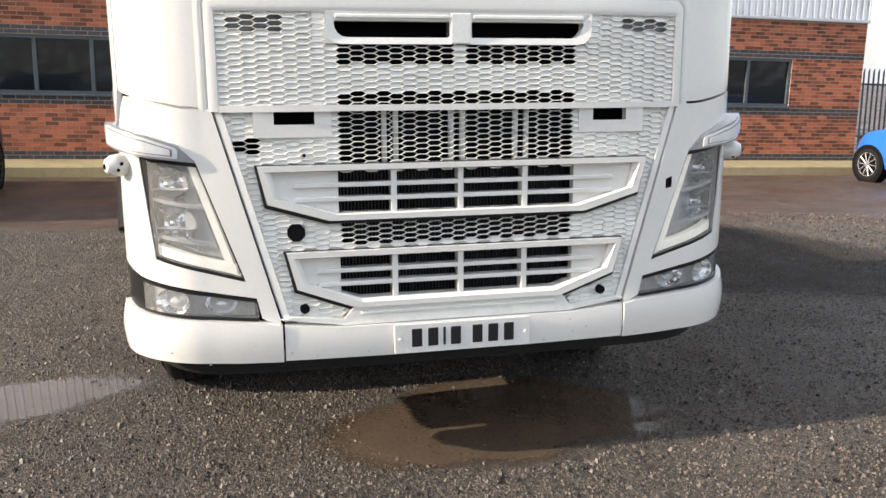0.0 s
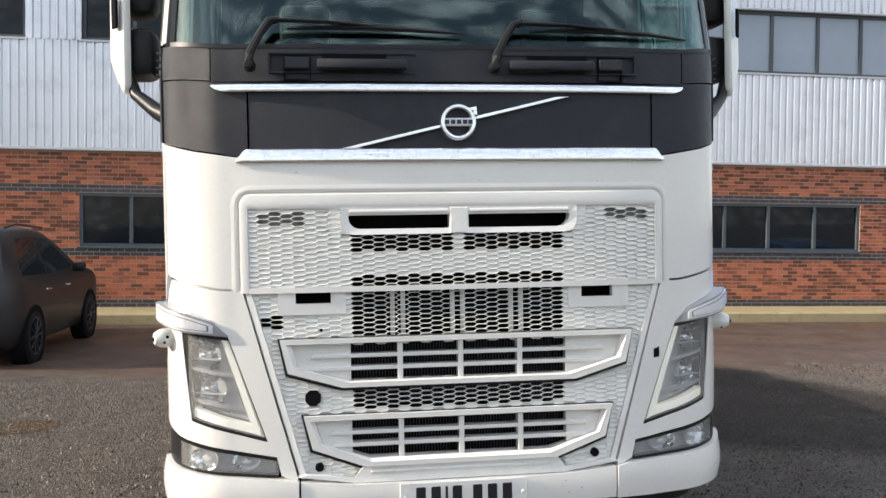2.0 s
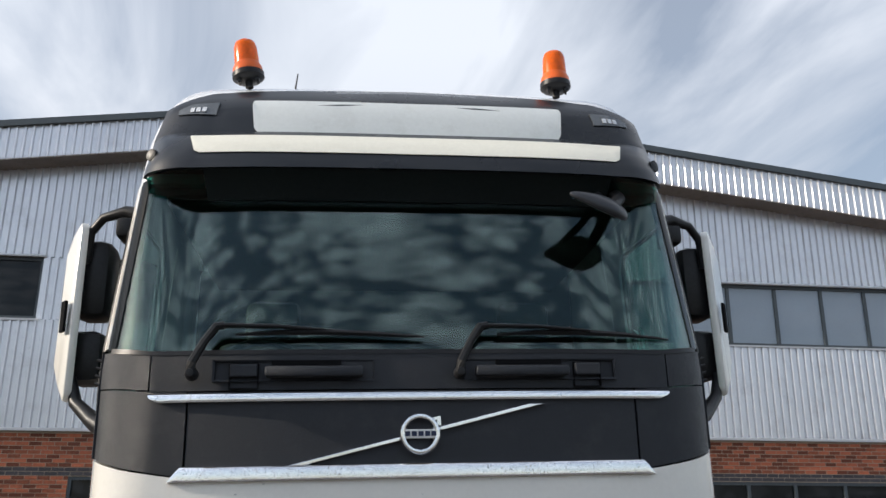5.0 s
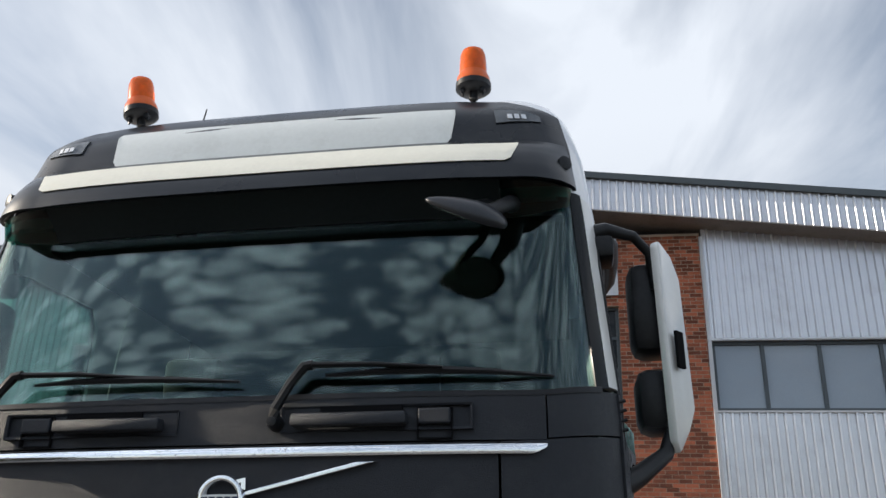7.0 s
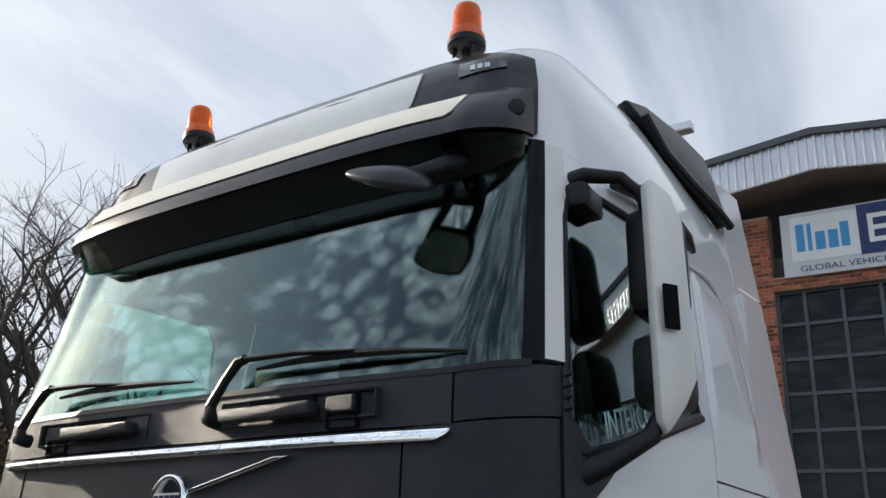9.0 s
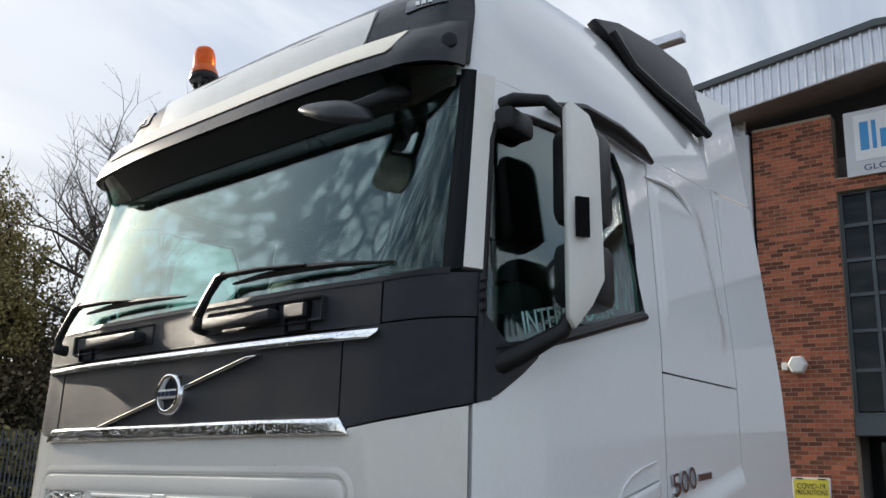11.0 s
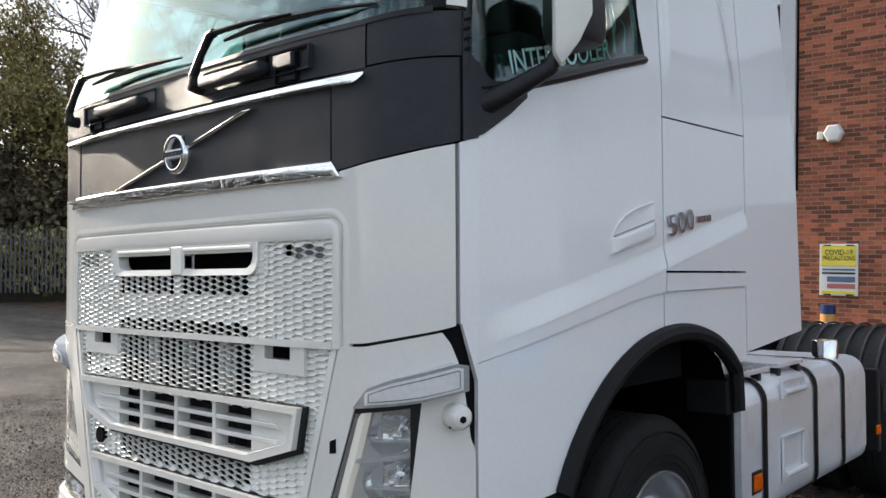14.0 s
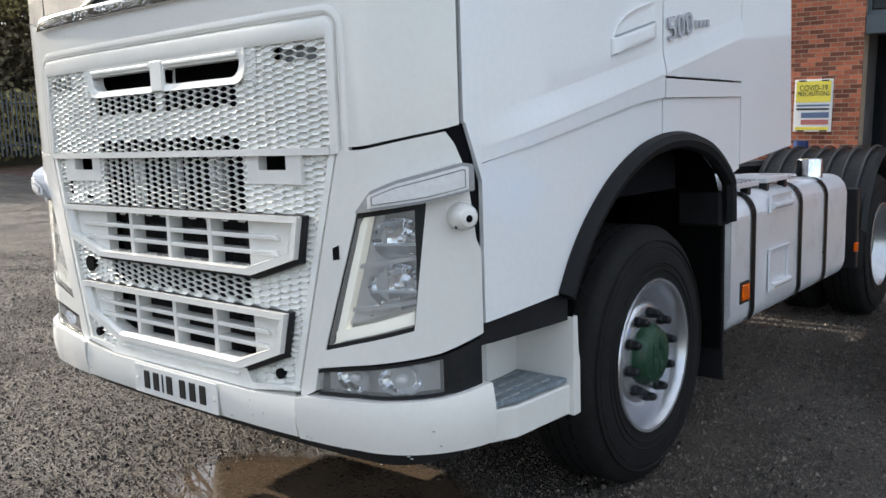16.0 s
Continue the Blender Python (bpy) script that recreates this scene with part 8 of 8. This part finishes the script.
def palisade(label, a, b, h=2.4, pitch=0.155):
    f = thing("palisade_fence", label, "fence", kind="structure")
    a, b = Vector(a), Vector(b)
    n = int((b - a).length / pitch)
    d = (b - a).normalized()
    nrm = Vector((-d.y, d.x, 0))
    V, Fc = [], []
    for i in range(n):
        p = a + d * (i * pitch)
        z0 = ground_z(p.x, p.y) + BASEUP
        w = d * 0.032
        pts = [p - w, p - w * 0.3 - nrm * 0.02, p + w * 0.3 - nrm * 0.02, p + w]
        b0 = len(V)
        for q in pts:
            V.append((q.x, q.y, z0 + 0.05))
        for j, q in enumerate(pts):
            V.append((q.x, q.y, z0 + h - (0.10 if j in (0, 3) else 0.0)))
        for j in range(3):
            Fc.append((b0 + j, b0 + j + 1, b0 + 5 + j, b0 + 4 + j))
    part("pales", mesh_of("pales", V, Fc), FENCE, f, "galvanised pointed pales")
    for zz in (0.45, h - 0.45):
        bm = bmesh.new()
        pts = [a + d * t for t in np.linspace(0, (b - a).length, 12)]
        tube(bm, [(p.x + nrm.x * 0.03, p.y + nrm.y * 0.03, ground_z(p.x, p.y) + BASEUP + zz) for p in pts], 0.03, 4)
        part("rail", bm, FENCE, f)
    return f


BASEUP = 0.45
palisade("grey palisade fence along the wooded bank", (-30.5, -6, 0), (-26.5, 42, 0))
BASEUP = 0.0
palisade("grey palisade fence beside the building", (12.6, 19.0, 0), (34, 17.0, 0))

BARK = material("dark_bark", (0.065, 0.055, 0.046), 0.9, var=0.2, scale=6, bump=0.4, bump_scale=20)
LEAF = material("dull_autumn_leaves", (0.11, 0.11, 0.040), 0.7, var=0.32, island=0.6)
LEAF2 = material("yellowing_leaves", (0.26, 0.22, 0.085), 0.7, var=0.15, island=0.6)
SCRUB = material("dark_ivy_scrub", (0.123, 0.104, 0.060), 0.8, var=0.34, island=0.7)


def tree(label, x, y, h, seed, leaves=0, leaf=None, spread=0.6, depth=5):
    rnd = random.Random(seed)
    t = thing("tree", label, "tree", at=Matrix.Translation((x, y, ground_z(x, y) + 0.3)))
    trunk, twigs, tips = ([], []), ([], []), []
    def limb(p, d, length, r, lev):
        n = 4 if lev < 2 else 3
        seg = 3 if lev < 3 else 2
        pts, q, dd = [p], p.copy(), d.copy()
        for i in range(seg):
            dd = (dd + Vector((rnd.uniform(-1, 1), rnd.uniform(-1, 1), rnd.uniform(-0.3, 0.7))) * 0.16).normalized()
            q = q + dd * (length / seg)
            pts.append(q.copy())
        ns = 7 if lev == 0 else (5 if lev < 3 else 3)
        V, Fc = trunk if lev == 0 else twigs
        prev = None
        for i, c in enumerate(pts):
            rr = r * (1 - 0.45 * i / seg)
            s = dd.cross(Vector((0.3, 0.2, 1))).normalized()
            u = s.cross(dd)
            ring_ = []
            for k in range(ns):
                a = 2 * math.pi * k / ns
                ring_.append(len(V)); V.append(c + (s * math.cos(a) + u * math.sin(a)) * rr)
            if prev:
                for k in range(ns):
                    Fc.append((prev[k], prev[(k + 1) % ns], ring_[(k + 1) % ns], ring_[k]))
            prev = ring_
        if lev >= depth - 1:
            tips.append((pts[-1], dd)); tips.append((pts[1], dd))
        if lev < depth:
            for i in range(n):
                at = pts[min(seg, 1 + int(rnd.random() * seg))] if lev else pts[seg if i < 2 else max(1, seg - 1)]
                ax = Vector((rnd.uniform(-1, 1), rnd.uniform(-1, 1), rnd.uniform(-0.1, 0.8))).normalized()
                nd = (dd * (1 - spread) + ax * spread).normalized()
                limb(at, nd, length * rnd.uniform(0.55, 0.80), max(r * 0.52, 0.008), lev + 1)
    limb(Vector((0, 0, -0.3)), Vector((rnd.uniform(-0.1, 0.1), rnd.uniform(-0.1, 0.1), 1)).normalized(), h * 0.36, h * 0.022, 0)
    part("trunk", mesh_of("trunk", *trunk, True), BARK, t, "dark bare trunk")
    tagged(part("branchwork", mesh_of("branchwork", *twigs, True), BARK, t, "bare dark branches and twigs"), kind="stuff")
    if leaves:
        V, Fc = [], []
        for _ in range(leaves):
            p, d = rnd.choice(tips)
            c = p + Vector((rnd.gauss(0, 0.35), rnd.gauss(0, 0.35), rnd.gauss(0, 0.3)))
            a = Vector((rnd.uniform(-1, 1), rnd.uniform(-1, 1), rnd.uniform(-1, 1))).normalized() * 0.09
            b = a.cross(Vector((rnd.uniform(-1, 1), rnd.uniform(-1, 1), rnd.uniform(-1, 1)))).normalized() * 0.055
            b0 = len(V)
            V += [c - a, c + b, c + a, c - b]
            Fc.append((b0, b0 + 1, b0 + 2, b0 + 3))
        part("crown", mesh_of("crown", V, Fc), leaf or LEAF, t, "thin autumn leaves")
    return t


tree("tall bare tree with spreading branches behind the fence", -30.5, 17.0, 21.0, 5, depth=6)
tree("bare tree with thin twigs behind the fence", -37, 26, 18.0, 9)
tree("slender tree keeping some yellow-green leaves", -35, 11.0, 16.5, 21, 24000, LEAF2, depth=4)
tree("bare tree on the wooded bank", -40, 20, 17.0, 33, 1500, LEAF, depth=4)
tree("bare tree on the wooded bank", -42, 3, 16.0, 41, 9000, LEAF2, depth=4)
tree("bare tree on the wooded bank", -40, 36, 17.0, 52, 800, LEAF, depth=4)


def scrub(name, label, region, n, top, mat, seed, size=0.22):
    rnd = random.Random(seed)
    V, Fc = [], []
    (xa, xb), (ya, yb) = region
    for _ in range(n):
        x, y = rnd.uniform(xa, xb), rnd.uniform(ya, yb)
        hh = top * (0.72 + 0.28 * noise.noise(Vector((x * 0.25, y * 0.25, seed))) + 0.16 * noise.noise(Vector((x, y, seed))))
        z = ground_z(x, y) + 0.3 + hh * (rnd.random() ** 0.8)
        c = Vector((x, y, z))
        a = Vector((rnd.uniform(-1, 1), rnd.uniform(-1, 1), rnd.uniform(-1, 1))).normalized() * size * rnd.uniform(0.6, 1.4)
        b = a.cross(Vector((rnd.uniform(-1, 1), rnd.uniform(-1, 1), rnd.uniform(-1, 1)))).normalized() * size * 0.6
        b0 = len(V)
        V += [c - a, c + b, c + a, c - b]
        Fc.append((b0, b0 + 1, b0 + 2, b0 + 3))
    return tagged(part(name, mesh_of(name, V, Fc), mat), label, "scrub", kind="stuff")


scrub("wooded_bank", "dark ivy and scrub on the bank behind the fence", ((-46, -32.5), (-12, 52)), 170000, 9.8, SCRUB, 3, 0.15)
scrub("wooded_edge", "dark line of trees and scrub beside the yard", ((-48, -33), (-50, -12)), 40000, 14.0, SCRUB, 6, 0.36)
scrub("bramble_edge", "yellowing brambles along the fence", ((-33, -31), (-8, 45)), 9000, 3.6, LEAF2, 7, 0.16)
BANK = material("leaf_litter_bank", (0.03, 0.028, 0.018), 0.95, var=0.2, bump=0.4, bump_scale=8)
bm = bmesh.new()
prism(bm, [(-48, -1), (-31.6, -1), (-32.5, 1.6), (-37, 5.3), (-48, 8.4)], "y", -60, 54)
tagged(part("earth_bank", bm, BANK), "dark earth bank under the trees", "bank", kind="structure")

# ---- bricks of the pier beside the entrance, one by one ----
bm = bmesh.new()
box(bm, 0.0, 0.213, -0.005, 0.03, 0.0, 0.063)
bme = bpy.data.meshes.new("brick")
bm.to_mesh(bme); bm.free()
bme.materials.append(BRICK_P)
rnd = random.Random(2)
for (x, z) in singles[:300]:
    ob = new("brick", bme)
    ob.parent = wall
    ob.location = (x, WY + rnd.uniform(-0.0015, 0.0015), z)
